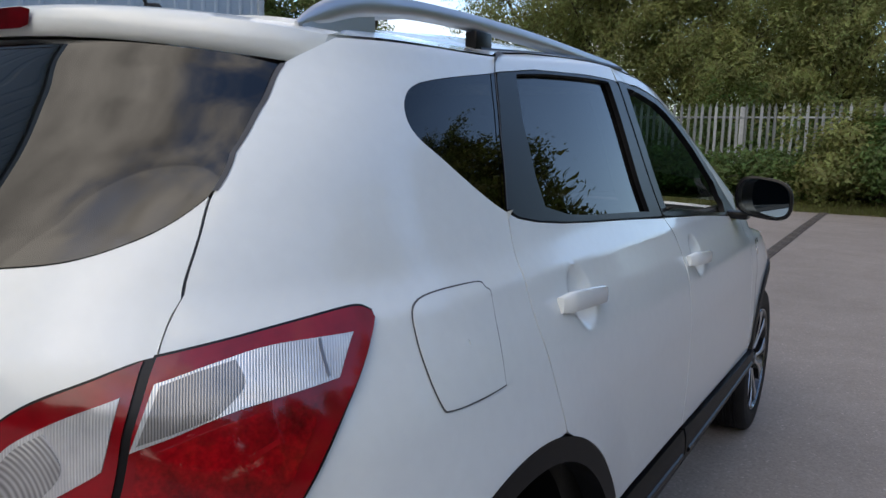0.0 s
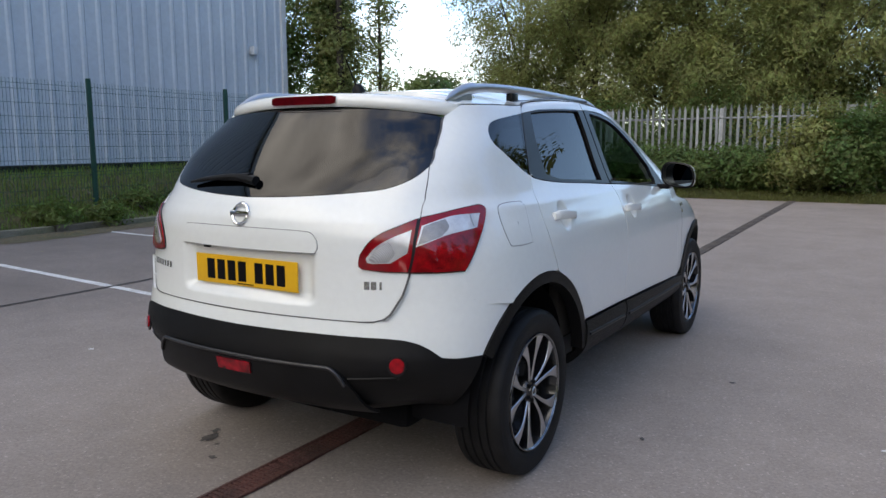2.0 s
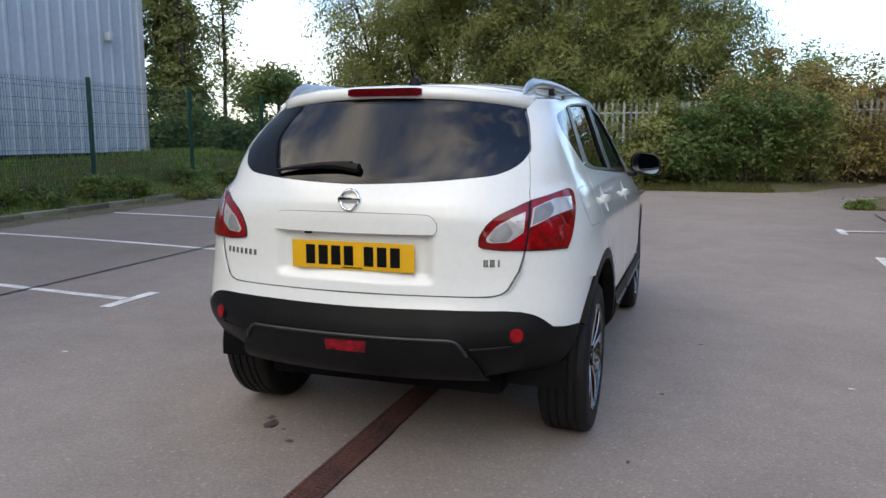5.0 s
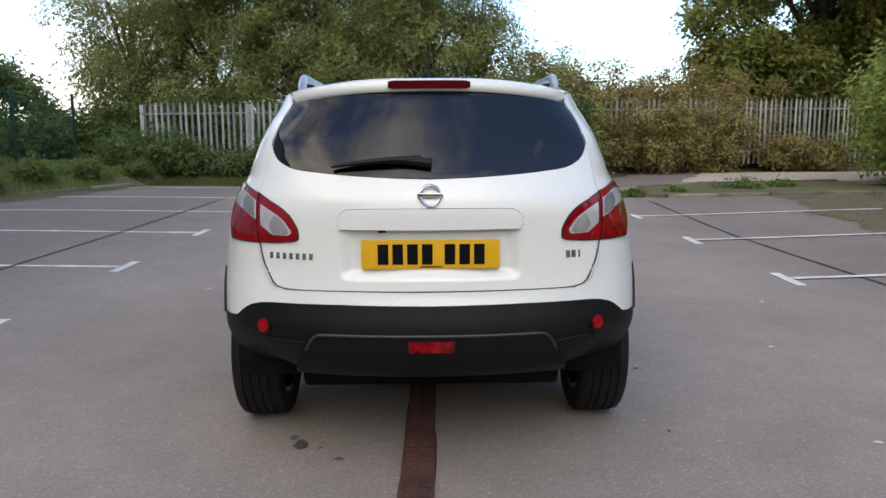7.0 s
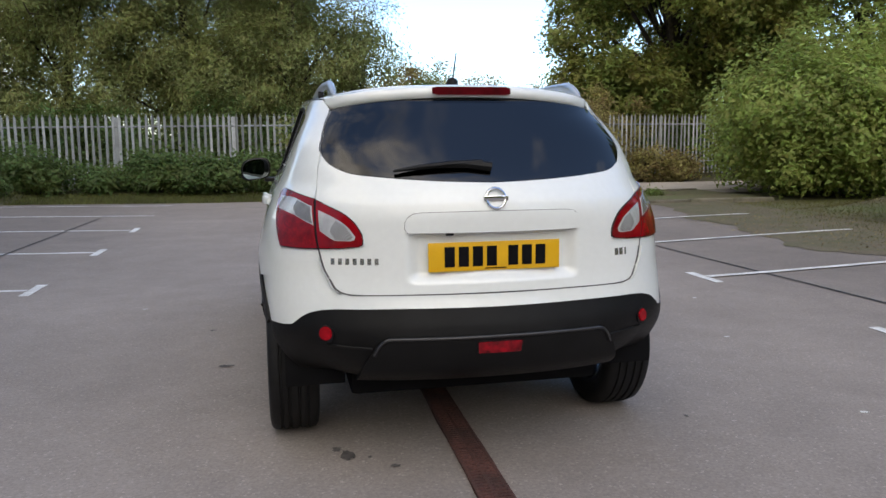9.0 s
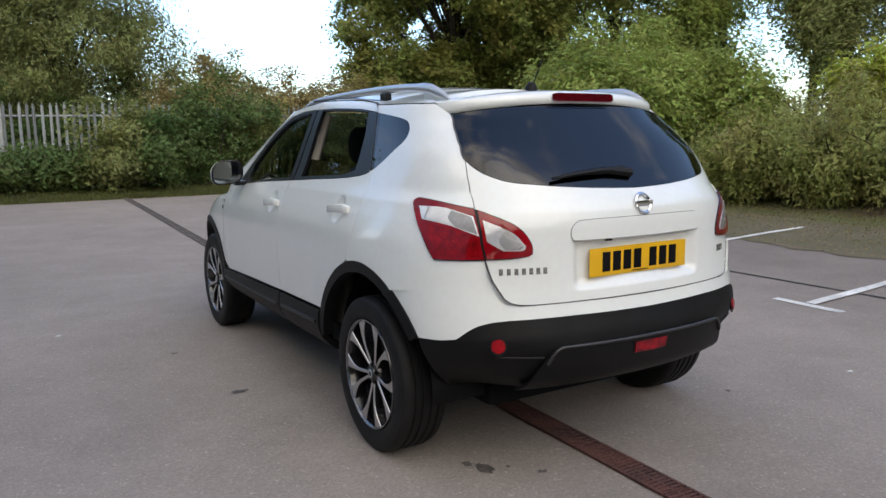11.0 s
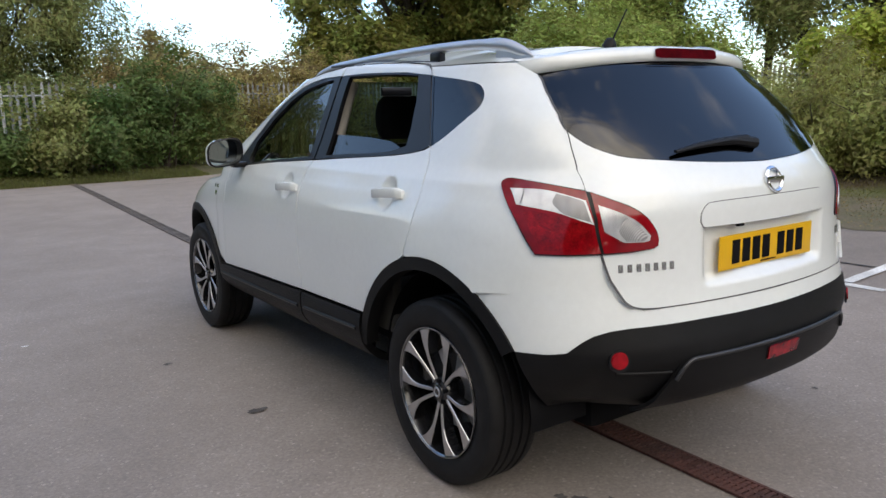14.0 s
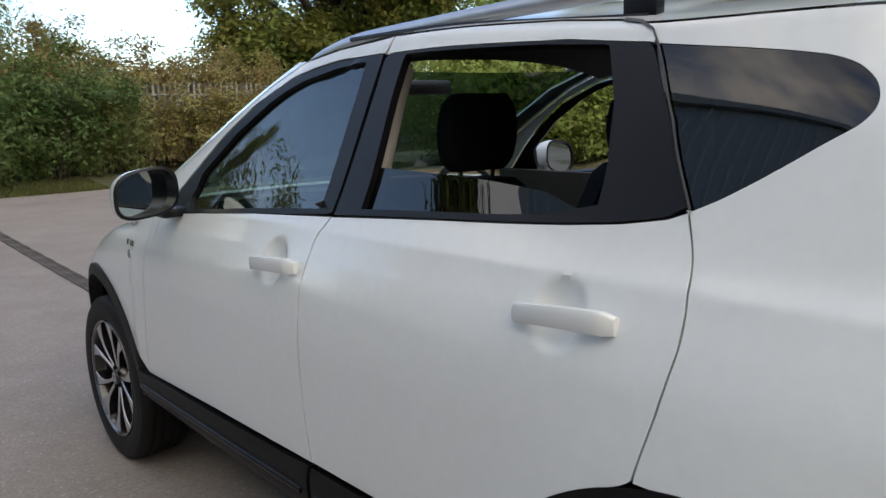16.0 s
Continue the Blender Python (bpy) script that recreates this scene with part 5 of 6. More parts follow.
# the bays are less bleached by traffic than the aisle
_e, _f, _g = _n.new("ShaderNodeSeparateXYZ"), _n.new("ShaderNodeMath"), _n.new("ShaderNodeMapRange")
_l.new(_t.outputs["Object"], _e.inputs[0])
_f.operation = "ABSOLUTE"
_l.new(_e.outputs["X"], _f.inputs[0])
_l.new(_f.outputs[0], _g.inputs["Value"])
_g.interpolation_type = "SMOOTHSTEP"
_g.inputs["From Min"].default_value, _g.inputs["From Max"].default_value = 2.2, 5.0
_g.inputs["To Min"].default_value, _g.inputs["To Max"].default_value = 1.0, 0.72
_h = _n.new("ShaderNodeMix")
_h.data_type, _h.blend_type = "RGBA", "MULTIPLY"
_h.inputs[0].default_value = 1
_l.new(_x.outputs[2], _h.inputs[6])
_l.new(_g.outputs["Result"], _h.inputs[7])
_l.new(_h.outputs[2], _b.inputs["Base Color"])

LAND = mat("grassy_earth", (0.085, 0.100, 0.034), rough=0.95, var=0.4, scale=0.9, hue=(0.095, 0.070, 0.042), fine=0.35, fine_scale=30, bump=0.8, bump_scale=40)
LINE = mat("worn_white_line", (0.72, 0.72, 0.70), rough=0.8, var=0.25, scale=4, hue=(0.46, 0.455, 0.44), fine=0.25, fine_scale=70)
TAR = mat("dark_tar_joint", (0.05, 0.047, 0.045), rough=0.8, var=0.3, fine=0.3, fine_scale=60)
STAIN = mat("oil_stain", (0.10, 0.090, 0.084), rough=0.8, var=0.4, scale=20)
KERB = mat("old_concrete_kerb", (0.19, 0.17, 0.135), rough=0.95, var=0.3, scale=3, hue=(0.08, 0.085, 0.045), fine=0.25, fine_scale=60, bump=0.5, bump_scale=60, per="object")
RUST = mat("rusty_grate_iron", (0.105, 0.040, 0.032), rough=0.85, var=0.35, scale=5, hue=(0.050, 0.026, 0.022), fine=0.35, fine_scale=80, bump=0.5, bump_scale=90)
GALV = mat("galvanised_steel", (0.35, 0.37, 0.375), rough=0.6, metal=0.25, var=0.2, scale=3, fine=0.12, fine_scale=40, per="object")
GREENPOST = mat("green_coated_steel", (0.012, 0.065, 0.045), rough=0.45, var=0.2, scale=4)
SHEETING = mat("blue_grey_cladding", (0.47, 0.535, 0.595), rough=0.45, var=0.10, scale=0.5, hue=(0.42, 0.475, 0.53), fine=0.05, fine_scale=12)
FLASH = mat("pale_flashing", (0.55, 0.58, 0.60), rough=0.5, var=0.1)
PLINTH = mat("dark_plinth", (0.03, 0.03, 0.032), rough=0.8, var=0.2)
BARK = mat("bark", (0.075, 0.06, 0.045), rough=0.95, var=0.4, scale=5, fine=0.4, fine_scale=25, bump=1.0, bump_scale=18)


def sheet_grid(name, xs, ys, fz, material, **tags):
    bm = bmesh.new()
    vs = [[bm.verts.new((x, y, fz(x, y))) for x in xs] for y in ys]
    for a, b in zip(vs, vs[1:]):
        for k in range(len(xs) - 1):
            bm.faces.new((a[k], a[k + 1], b[k + 1], b[k]))
    return tagged(link(name, bm, material), **tags)


def span(a, b, n):
    return [a + (b - a) * i / n for i in range(n + 1)]


_far = [-900, -400, -200, -100, -60, -40]
sheet_grid("ground", _far + span(-30, -12, 12) + span(-11.5, -6.5, 50) + span(-6, 6, 8) + span(6.25, 20, 60) + [22, 26, 32, 40, 60, 100, 200, 400, 900], _far + span(-30, -4, 10) + span(-3, 26, 90) + [28, 32, 40, 60, 100, 200, 400, 900], land_z, LAND, label="rough grass and bare earth beyond the tarmac", category="ground", kind="structure")
_bm = bmesh.new()
_vs = []
for _y0 in span(-28, 14.45, 130):
    _line = []
    for _u in span(0, 1, 46):
        _xr = right_edge(_y0)
        _xl = left_edge(_y0)
        _px = _xl + _u * (_xr - _xl)
        _py = -28 + (_y0 + 28) * (back_edge(_px) + 28) / 42.45
        _line.append(_bm.verts.new((_px, _py, ground_z(_px, _py))))
    _vs.append(_line)
for _a, _c in zip(_vs, _vs[1:]):
    for _k in range(46):
        _bm.faces.new((_a[_k], _a[_k + 1], _c[_k + 1], _c[_k]))
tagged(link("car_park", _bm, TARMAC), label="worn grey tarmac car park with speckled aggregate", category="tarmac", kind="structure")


def strip(name, pts, width, material, label, lift_by=0.004, category="marking"):
    """A painted or poured line along points on the tarmac."""
    bm = bmesh.new()
    rnd = random.Random(len(pts) * 7 + int(pts[0][1] * 31))
    fine = []
    for (ax, ay), (bx, by) in zip(pts, pts[1:]):
        n = max(2, int(math.hypot(bx - ax, by - ay) / 0.25))
        fine += [(ax + (bx - ax) * i / n, ay + (by - ay) * i / n) for i in range(n)]
    fine.append(pts[-1])
    rows = []
    for i, (x, y) in enumerate(fine):
        a, b = fine[max(i - 1, 0)], fine[min(i + 1, len(fine) - 1)]
        d = Vector((b[0] - a[0], b[1] - a[1], 0)).normalized()
        nx, ny = -d.y, d.x
        w = width / 2 * (1 + rnd.uniform(-0.10, 0.10))
        j = rnd.uniform(-0.06, 0.06) * width
        rows.append([bm.verts.new((x + nx * (s * w + j), y + ny * (s * w + j), ground_z(x + nx * s * w, y + ny * s * w) + lift_by)) for s in (-1, 1)])
    for a, b in zip(rows, rows[1:]):
        bm.faces.new((a[0], a[1], b[1], b[0]))
    bmesh.ops.recalc_face_normals(bm, faces=bm.faces)
    if sum(f.normal.z for f in bm.faces) < 0:
        bmesh.ops.reverse_faces(bm, faces=bm.faces)
    return tagged(link(name, bm, material, smooth=False), label, category, kind="structure")


for _y, _bar in ((-0.95, 1), (1.55, 1), (4.03, 1), (6.60, 1), (9.05, 1), (11.4, 0), (13.75, 0)):
    strip("bay_line", [(-3.12, _y), (-7.9, _y + 0.18)], 0.085, LINE, "worn white painted parking bay line")
    if _bar:
        strip("bay_end_bar", [(-3.06, _y - 0.30), (-3.06, _y + 0.29)], 0.09, LINE, "worn white painted bar closing a bay line", 0.0055)
for _y in (-1.8, 0.65, 3.10, 5.57, 8.06):
    strip("bay_line", [(3.27, _y), (7.3, _y + 0.32)], 0.085, LINE, "worn white painted parking bay line", 0.012)
    strip("bay_end_bar", [(3.22, _y - 0.30), (3.24, _y + 0.29)], 0.09, LINE, "worn white painted bar closing a bay line", 0.0055)
strip("tar_joint", [(3.95, -3.0), (3.93, 2.7), (3.90, 6.0), (4.0, 8.2), (4.1, 10.4)], 0.035, TAR, "dark sealed joint in the tarmac", 0.007)
strip("tar_joint", [(-4.2, -4.0), (-4.15, 1.8), (-4.2, 4.3), (-4.12, 7.0), (-4.0, 11.0)], 0.030, TAR, "dark sealed joint in the tarmac", 0.007)
strip("tar_joint", [(-3.0, 12.6), (1.0, 12.9), (5.0, 14.0)], 0.02, TAR, "dark sealed joint in the tarmac", 0.007)


def blot(x, y, a, b, seed, material=None, name="oil_stain", label="small dark oil stain on the tarmac"):
    rnd = random.Random(seed)
    bm = bmesh.new()
    vs = [bm.verts.new((x + a * math.cos(w) * k, y + b * math.sin(w) * k, ground_z(x, y) + 0.005)) for w, k in [(2 * math.pi * i / 18, rnd.uniform(0.55, 1.15)) for i in range(18)]]
    bm.faces.new(vs)
    return tagged(link(name, bm, material or STAIN, smooth=False), label, "stain", kind="structure")


for _k, (_x0, _y0, _a, _c) in enumerate(((-0.56, -0.44, 0.03, 0.06), (-0.60, -0.37, 0.022, 0.03), (-0.38, -0.59, 0.022, 0.016), (-0.47, -0.48, 0.010, 0.015), (1.15, 0.55, 0.014, 0.02), (1.35, 1.6, 0.02, 0.014), (-1.15, 1.05, 0.05, 0.03), (-1.3, 2.0, 0.03, 0.02), (1.05, -0.35, 0.010, 0.022))):
    blot(_x0, _y0, _a, _c, _k)
for _k, (_x0, _y0) in enumerate(((2.10, 0.95), (1.9, -0.5), (2.9, -0.9), (-2.4, 0.2), (-1.9, 2.9), (2.6, 2.2))):
    blot(_x0, _y0, 0.022, 0.014, 50 + _k, LINE, "litter_scrap", "small pale scrap lying on the tarmac")

# drain channel: iron gratings in a row
DRAIN = tagged(new("drain_channel"), "rusty iron slotted drain channel set in the tarmac", "drain", kind="structure")


def drain_x(y):
    return -0.045 + 0.0165 * y


_bm = bmesh.new()
for _sx in (-0.066, 0.052):
    add_box(_bm, (_sx, -0.247, -0.010), (_sx + 0.014, 0.247, 0.0))
for _i in range(21):
    _yy = -0.245 + 0.49 * _i / 20
    add_box(_bm, (-0.053, _yy - 0.0075, -0.012), (0.053, _yy + 0.0075, -0.002))
add_box(_bm, (-0.006, -0.247, -0.011), (0.006, 0.247, -0.0015))
_grate = bpy.data.meshes.new("grating")
_bm.to_mesh(_grate)
_bm.free()
_grate.materials.append(RUST)
_grey = _grate.copy()
_grey.materials[0] = mat("dusty_grate_iron", (0.115, 0.10, 0.092), rough=0.9, var=0.3, scale=4, fine=0.3, fine_scale=80, bump=0.4, bump_scale=90)
_y = -6.25
while _y < 15.0:
    _g = new("grating", _grate if _y < 2.6 else _grey)
    _g.parent = DRAIN
    _g.matrix_local = Matrix.Translation((drain_x(_y), _y, ground_z(drain_x(_y), _y) + 0.012)) @ Matrix.Rotation(-0.0165, 4, "Z")
    _y += 0.5
strip("drain_bed", [(drain_x(2.4), 2.4), (drain_x(15.0), 15.0)], 0.128, TAR, "grey dirt filling the drain", 0.003)
_d = strip("drain_bed", [(drain_x(-6.5), -6.5), (drain_x(2.4), 2.4)], 0.128, mat("drain_dirt", (0.040, 0.018, 0.014), rough=0.95, var=0.4, scale=3, hue=(0.06, 0.026, 0.02)), "dark rusty dirt lying in the drain", 0.003)

# kerbs: stone by stone
_bm = box((-0.455, -0.065, -0.12), (0.455, 0.065, 0.115), 0.018)
_stone = bpy.data.meshes.new("kerb_stone")
_bm.to_mesh(_stone)
_bm.free()
_stone.materials.append(KERB)


def kerb(points, label, sink=0.0):
    k = tagged(new("kerb"), label, "kerb", kind="structure")
    rnd = random.Random(int(points[0][0] * 10))
    for (ax, ay), (bx, by) in zip(points, points[1:]):
        ln = math.hypot(bx - ax, by - ay)
        n = max(1, round(ln / 0.92))
        for i in range(n):
            t = (i + 0.5) / n
            x, y = ax + (bx - ax) * t, ay + (by - ay) * t
            o = new("kerb_stone", _stone)
            o.parent = k
            o.matrix_local = Matrix.Translation((x + rnd.uniform(-0.012, 0.012), y + rnd.uniform(-0.012, 0.012), ground_z(x, y) - sink + rnd.uniform(-0.012, 0.008))) @ Matrix.Rotation(math.atan2(by - ay, bx - ax) + rnd.uniform(-0.015, 0.015), 4, "Z") @ Matrix.Diagonal((ln / n / 0.92, 1, 1, 1))
    return k


kerb([(-8.57, -9), (-8.57, 9.2), (-8.35, 10.6), (-7.95, 11.8), (-7.4, 13.1), (-6.9, 14.2)], "weathered mossy concrete kerb along the grass verge", 0.02)
kerb([(9.6, 10.9), (4.6, 10.9), (4.0, 11.3), (4.0, 12.0), (4.6, 12.8), (6.2, 13.6), (9.6, 14.0)], "weathered concrete kerb round a planted island", 0.045)
_bm = bmesh.new()
_c = [_bm.verts.new((x, y, ground_z(x, y) + 0.05)) for x, y in ((9.6, 10.95), (4.65, 10.95), (4.07, 11.32), (4.07, 11.98), (4.65, 12.72), (6.2, 13.52), (9.6, 13.92))]
_bm.faces.new(_c)
bmesh.ops.triangulate(_bm, faces=_bm.faces)
bmesh.ops.recalc_face_normals(_bm, faces=_bm.faces)
tagged(link("island_bed", _bm, LAND, smooth=False), "bare earth and weeds in a kerbed island", "planting bed", kind="structure")

# moss and dirt creeping over the edges of the tarmac
MOSS = mat("mossy_dirt", (0.120, 0.098, 0.066), rough=0.97, var=0.3, scale=2.2, hue=(0.090, 0.088, 0.042), fine=0.35, fine_scale=45, bump=0.7, bump_scale=50)
CONCRETE = mat("pale_dusty_concrete", (0.46, 0.40, 0.34), rough=0.93, var=0.18, scale=0.8, hue=(0.36, 0.32, 0.27), fine=0.12, fine_scale=40, bump=0.2, bump_scale=60)


def creep(name, inner, outer, y0, y1, label, seed, lift_by=0.006, material=None, n=150, m=10, thick=0.0):
    """A ragged-edged cover lying on the tarmac between two edges."""
    rnd = random.Random(seed)
    bm = bmesh.new()
    rows, wob = [], 0.0
    for i in range(n + 1):
        y = y0 + (y1 - y0) * i / n
        wob = wob * 0.75 + rnd.uniform(-0.09, 0.09)
        a, b = inner(y) + wob, outer(y)
        rows.append([bm.verts.new((a + (b - a) * k / m, y, ground_z(a + (b - a) * k / m, y) + lift_by + thick * min(k, 2) / 2)) for k in range(m + 1)])
    for a, b in zip(rows, rows[1:]):
        for k in range(m):
            bm.faces.new((a[k], a[k + 1], b[k + 1], b[k]))
    bmesh.ops.recalc_face_normals(bm, faces=bm.faces)
    if sum(f.normal.z for f in bm.faces) < 0:
        bmesh.ops.reverse_faces(bm, faces=bm.faces)
    return tagged(link(name, bm, material or MOSS), label, "ground", kind="structure")


def moss_edge(y):
    return 5.72 + 0.10 * math.sin(y * 2.1) - 0.3 * sm(3.6, 4.3, y) * sm(5.5, 4.6, y) + 0.75 * sm(6.2, 10.2, y)


creep("moss_cover", moss_edge, lambda y: right_edge(y) + 0.1 if y < 8.8 else 8.4, -14, 10.85, "brown moss and dirt spread over the ends of the bays", 5)
creep("moss_cover", lambda y: left_edge(y) + 0.62 - 0.2 * sm(9, 12, y), lambda y: left_edge(y) - 0.02, -9, 13.4, "green moss and dirt lying along the kerb", 6)
creep("concrete_road", lambda y: 6.4 + 0.5 * (y - 15), lambda y: 17.5, 14.5, 18.6, "pale dusty concrete road in front of the palisade", 7, 0.010, CONCRETE, 40, 12)

# ---- metal-clad building ----
HALL = thing("warehouse", "tall blue-grey metal-clad warehouse on a grass bank", "building")
_bm = bmesh.new()
_px, _ys = -10.8, -9.0
_row = []
while _ys < 11.2:
    for _dy, _dx in ((0.0, 0.0), (0.205, 0.0), (0.240, 0.020), (0.295, 0.020), (0.330, 0.0)):
        _row.append((_px + _dx, min(_ys + _dy, 11.2)))
    _ys += 0.3335
for _z0, _z1 in ((0.98, 11.0),):
    _p = [[_bm.verts.new((x, y, z)) for x, y in _row] for z in (_z0, _z1)]
    for _k in range(len(_row) - 1):
        if abs(_row[_k][1] - _row[_k + 1][1]) + abs(_row[_k][0] - _row[_k + 1][0]) > 1e-5:
            _bm.faces.new((_p[0][_k], _p[0][_k + 1], _p[1][_k + 1], _p[1][_k]))
bmesh.ops.recalc_face_normals(_bm, faces=_bm.faces)
part("cladding_wall", _bm, SHEETING, HALL, "ribbed blue-grey metal cladding", smooth=False)
part("end_wall", box((-36, 11.02, 0.5), (-10.83, 11.2, 11.0)), SHEETING, HALL, smooth=False)
part("far_wall", box((-36, -9.0, 0.5), (-10.83, -8.8, 11.0)), SHEETING, HALL, smooth=False)
part("roof", box((-36, -9.2, 11.0), (-10.6, 11.4, 11.25)), FLASH, HALL, smooth=False)
part("corner_flashing", box((-10.84, 11.08, 0.98), (-10.75, 11.24, 11.0), 0.01), FLASH, HALL)
part("plinth", box((-10.9, -9, 0.55), (-10.80, 11.18, 0.975)), PLINTH, HALL, smooth=False)
part("drip_strip", box((-10.86, -9, 0.955), (-10.73, 11.2, 0.985)), PLINTH, HALL, smooth=False)
part("wall_fitting", box((-10.77, 10.02, 3.34), (-10.62, 10.16, 3.52), 0.02), FLASH, HALL, "small pale box fixed to the wall")

# ---- green mesh fence ----
MESH = thing("mesh_fence", "green welded-mesh security fence along the verge", "fence")
_bm = box((-0.03, -0.03, -0.1), (0.03, 0.03, 2.02), 0.006)
_post = bpy.data.meshes.new("post")
_bm.to_mesh(_post)
_bm.free()
_post.materials.append(GREENPOST)
_wires = bmesh.new()
for _i in range(53):
    _yy = 0.03 + 2.78 * _i / 52
    add_box(_wires, (-0.0022, _yy - 0.0022, 0.06), (0.0022, _yy + 0.0022, 1.95))
for _z in (0.10, 0.30, 0.50, 0.55, 0.75, 0.95, 1.15, 1.20, 1.40, 1.60, 1.80, 1.88):
    add_box(_wires, (-0.006, 0.02, _z - 0.003), (0.001, 2.83, _z + 0.003))
_panel = bpy.data.meshes.new("mesh_panel")
_wires.to_mesh(_panel)
_wires.free()
_panel.materials.append(GREENPOST)
for _i in range(-4, 5):
    _fy = 4.79 + 2.85 * _i
    _o = new("fence_post", _post)
    _o.parent = MESH
    _o.location = (-9.05, _fy, 0.35)
    if _i < 4:
        _o = new("mesh_panel", _panel)
        _o.parent = MESH
        _o.location = (-9.015, _fy, 0.35)

# ---- palisade fence ----
PALI = thing("palisade_fence", "grey galvanised steel palisade fence with pointed pales", "fence")
_bm = bmesh.new()
_sec = [(-0.035, 0.0), (-0.022, 0.012), (-0.010, 0.0), (0.010, 0.0), (0.022, 0.012), (0.035, 0.0)]
_lo, _hi, _tip = [], [], []
for _a, _d in _sec:
    _lo.append(_bm.verts.new((_a, -_d, 0.05)))
    _hi.append(_bm.verts.new((_a, -_d, 1.93)))
    _tip.append(_bm.verts.new((_a * 0.25, -_d * 0.6 - 0.012 * (abs(_a) < 0.02), 2.03 if abs(_a) < 0.03 else 1.99)))
for _k in range(5):
    _bm.faces.new((_lo[_k], _lo[_k + 1], _hi[_k + 1], _hi[_k]))
    _bm.faces.new((_hi[_k], _hi[_k + 1], _tip[_k + 1], _tip[_k]))
_pale = bpy.data.meshes.new("pale")
_bm.to_mesh(_pale)
_bm.free()
_pale.materials.append(GALV)


def pali_z(x, y):
    """The fence climbs gently to the east, and follows the bank along its east side."""
    return 0.22 + 0.006 * (x + 8) if y > 17.9 else max(land_z(x, y), 0.35)


for (_ax, _ay), (_bx, _by) in (((-8.0, 18.0), (1.0, 18.0)), ((1.0, 18.0), (17.0, 20.6)), ((17.0, 20.6), (18.6, 0.5))):
    _ln = math.hypot(_bx - _ax, _by - _ay)
    _turn = Matrix.Rotation(math.atan2(_by - _ay, _bx - _ax), 4, "Z")
    _n = int(_ln / 0.166)
    for _i in range(_n):
        _t = (_i + 0.5) / _n
        _x0, _y0 = _ax + (_bx - _ax) * _t, _ay + (_by - _ay) * _t
        _o = new("pale", _pale)
        _o.parent = PALI
        _o.matrix_local = Matrix.Translation((_x0, _y0, pali_z(_x0, _y0))) @ _turn @ Matrix.Rotation(random.uniform(-0.012, 0.012), 4, "Y")
    _n = max(1, round(_ln / 2.75))
    for _i in range(_n):
        _p0, _p1 = ((_ax + (_bx - _ax) * k / _n, _ay + (_by - _ay) * k / _n) for k in (_i, _i + 1))
        _z0, _z1 = pali_z(*_p0), pali_z(*_p1)
        for _h in (0.45, 1.70):
            part("fence_rail", tube([(_p0[0], _p0[1] + 0.03, _z0 + _h), (_p1[0], _p1[1] + 0.03, _z1 + _h)], 0.024, 4), GALV, PALI, smooth=False)
        part("fence_post", box((_p0[0] - 0.05, _p0[1] + 0.03, _z0), (_p0[0] + 0.05, _p0[1] + 0.10, _z0 + 1.95)), GALV, PALI, smooth=False)

# ---- planting ----
LEAF_WILLOW = leafy("willow_leaves", (0.281, 0.290, 0.106), (0.169, 0.198, 0.073))
LEAF_DARK = leafy("sycamore_leaves", (0.140, 0.190, 0.050), (0.225, 0.210, 0.050))
LEAF_BUSH = leafy("privet_leaves", (0.300, 0.355, 0.095), (0.200, 0.245, 0.062))
LEAF_TRAIL = leafy("trailing_shrub_leaves", (0.290, 0.325, 0.100), (0.290, 0.250, 0.096))
LEAF_BRAMBLE = leafy("bramble_leaves", (0.290, 0.272, 0.098), (0.310, 0.225, 0.115))
LEAF_YELLOW = leafy("yellow_green_leaves", (0.380, 0.400, 0.075), (0.325, 0.388, 0.069))
LEAF_HEDGE = leafy("dark_hedge_leaves", (0.099, 0.157, 0.053), (0.141, 0.180, 0.053))
GRASS = leafy("grass_blades", (0.125, 0.190, 0.044), (0.150, 0.175, 0.055))
LITTER = mat("fallen_leaves", (0.16, 0.10, 0.045), rough=0.9, var=0.4, scale=2, hue=(0.22, 0.17, 0.06), per="island")
BARE = mat("thin_twigs", (0.06, 0.045, 0.035), rough=0.95, var=0.3)


def quads(name, verts, material, parent=None, label="", kind="", category=""):
    """One mesh of loose leaves, from an array n x corners x 3."""
    n = len(verts)
    me = bpy.data.meshes.new(name)
    k = verts.shape[1]
    me.vertices.add(n * k)
    me.vertices.foreach_set("co", verts.astype(np.float32).ravel())
    me.loops.add(n * k)
    me.loops.foreach_set("vertex_index", np.arange(n * k, dtype=np.int32))
    me.polygons.add(n)
    me.polygons.foreach_set("loop_start", np.arange(0, n * k, k, dtype=np.int32))
    me.polygons.foreach_set("loop_total", np.full(n, k, dtype=np.int32))
    me.update(calc_edges=True)
    me.materials.append(material)
    ob = new(name, me)
    ob.parent = parent
    if label or kind:
        tagged(ob, label, category, kind=kind)
    return ob


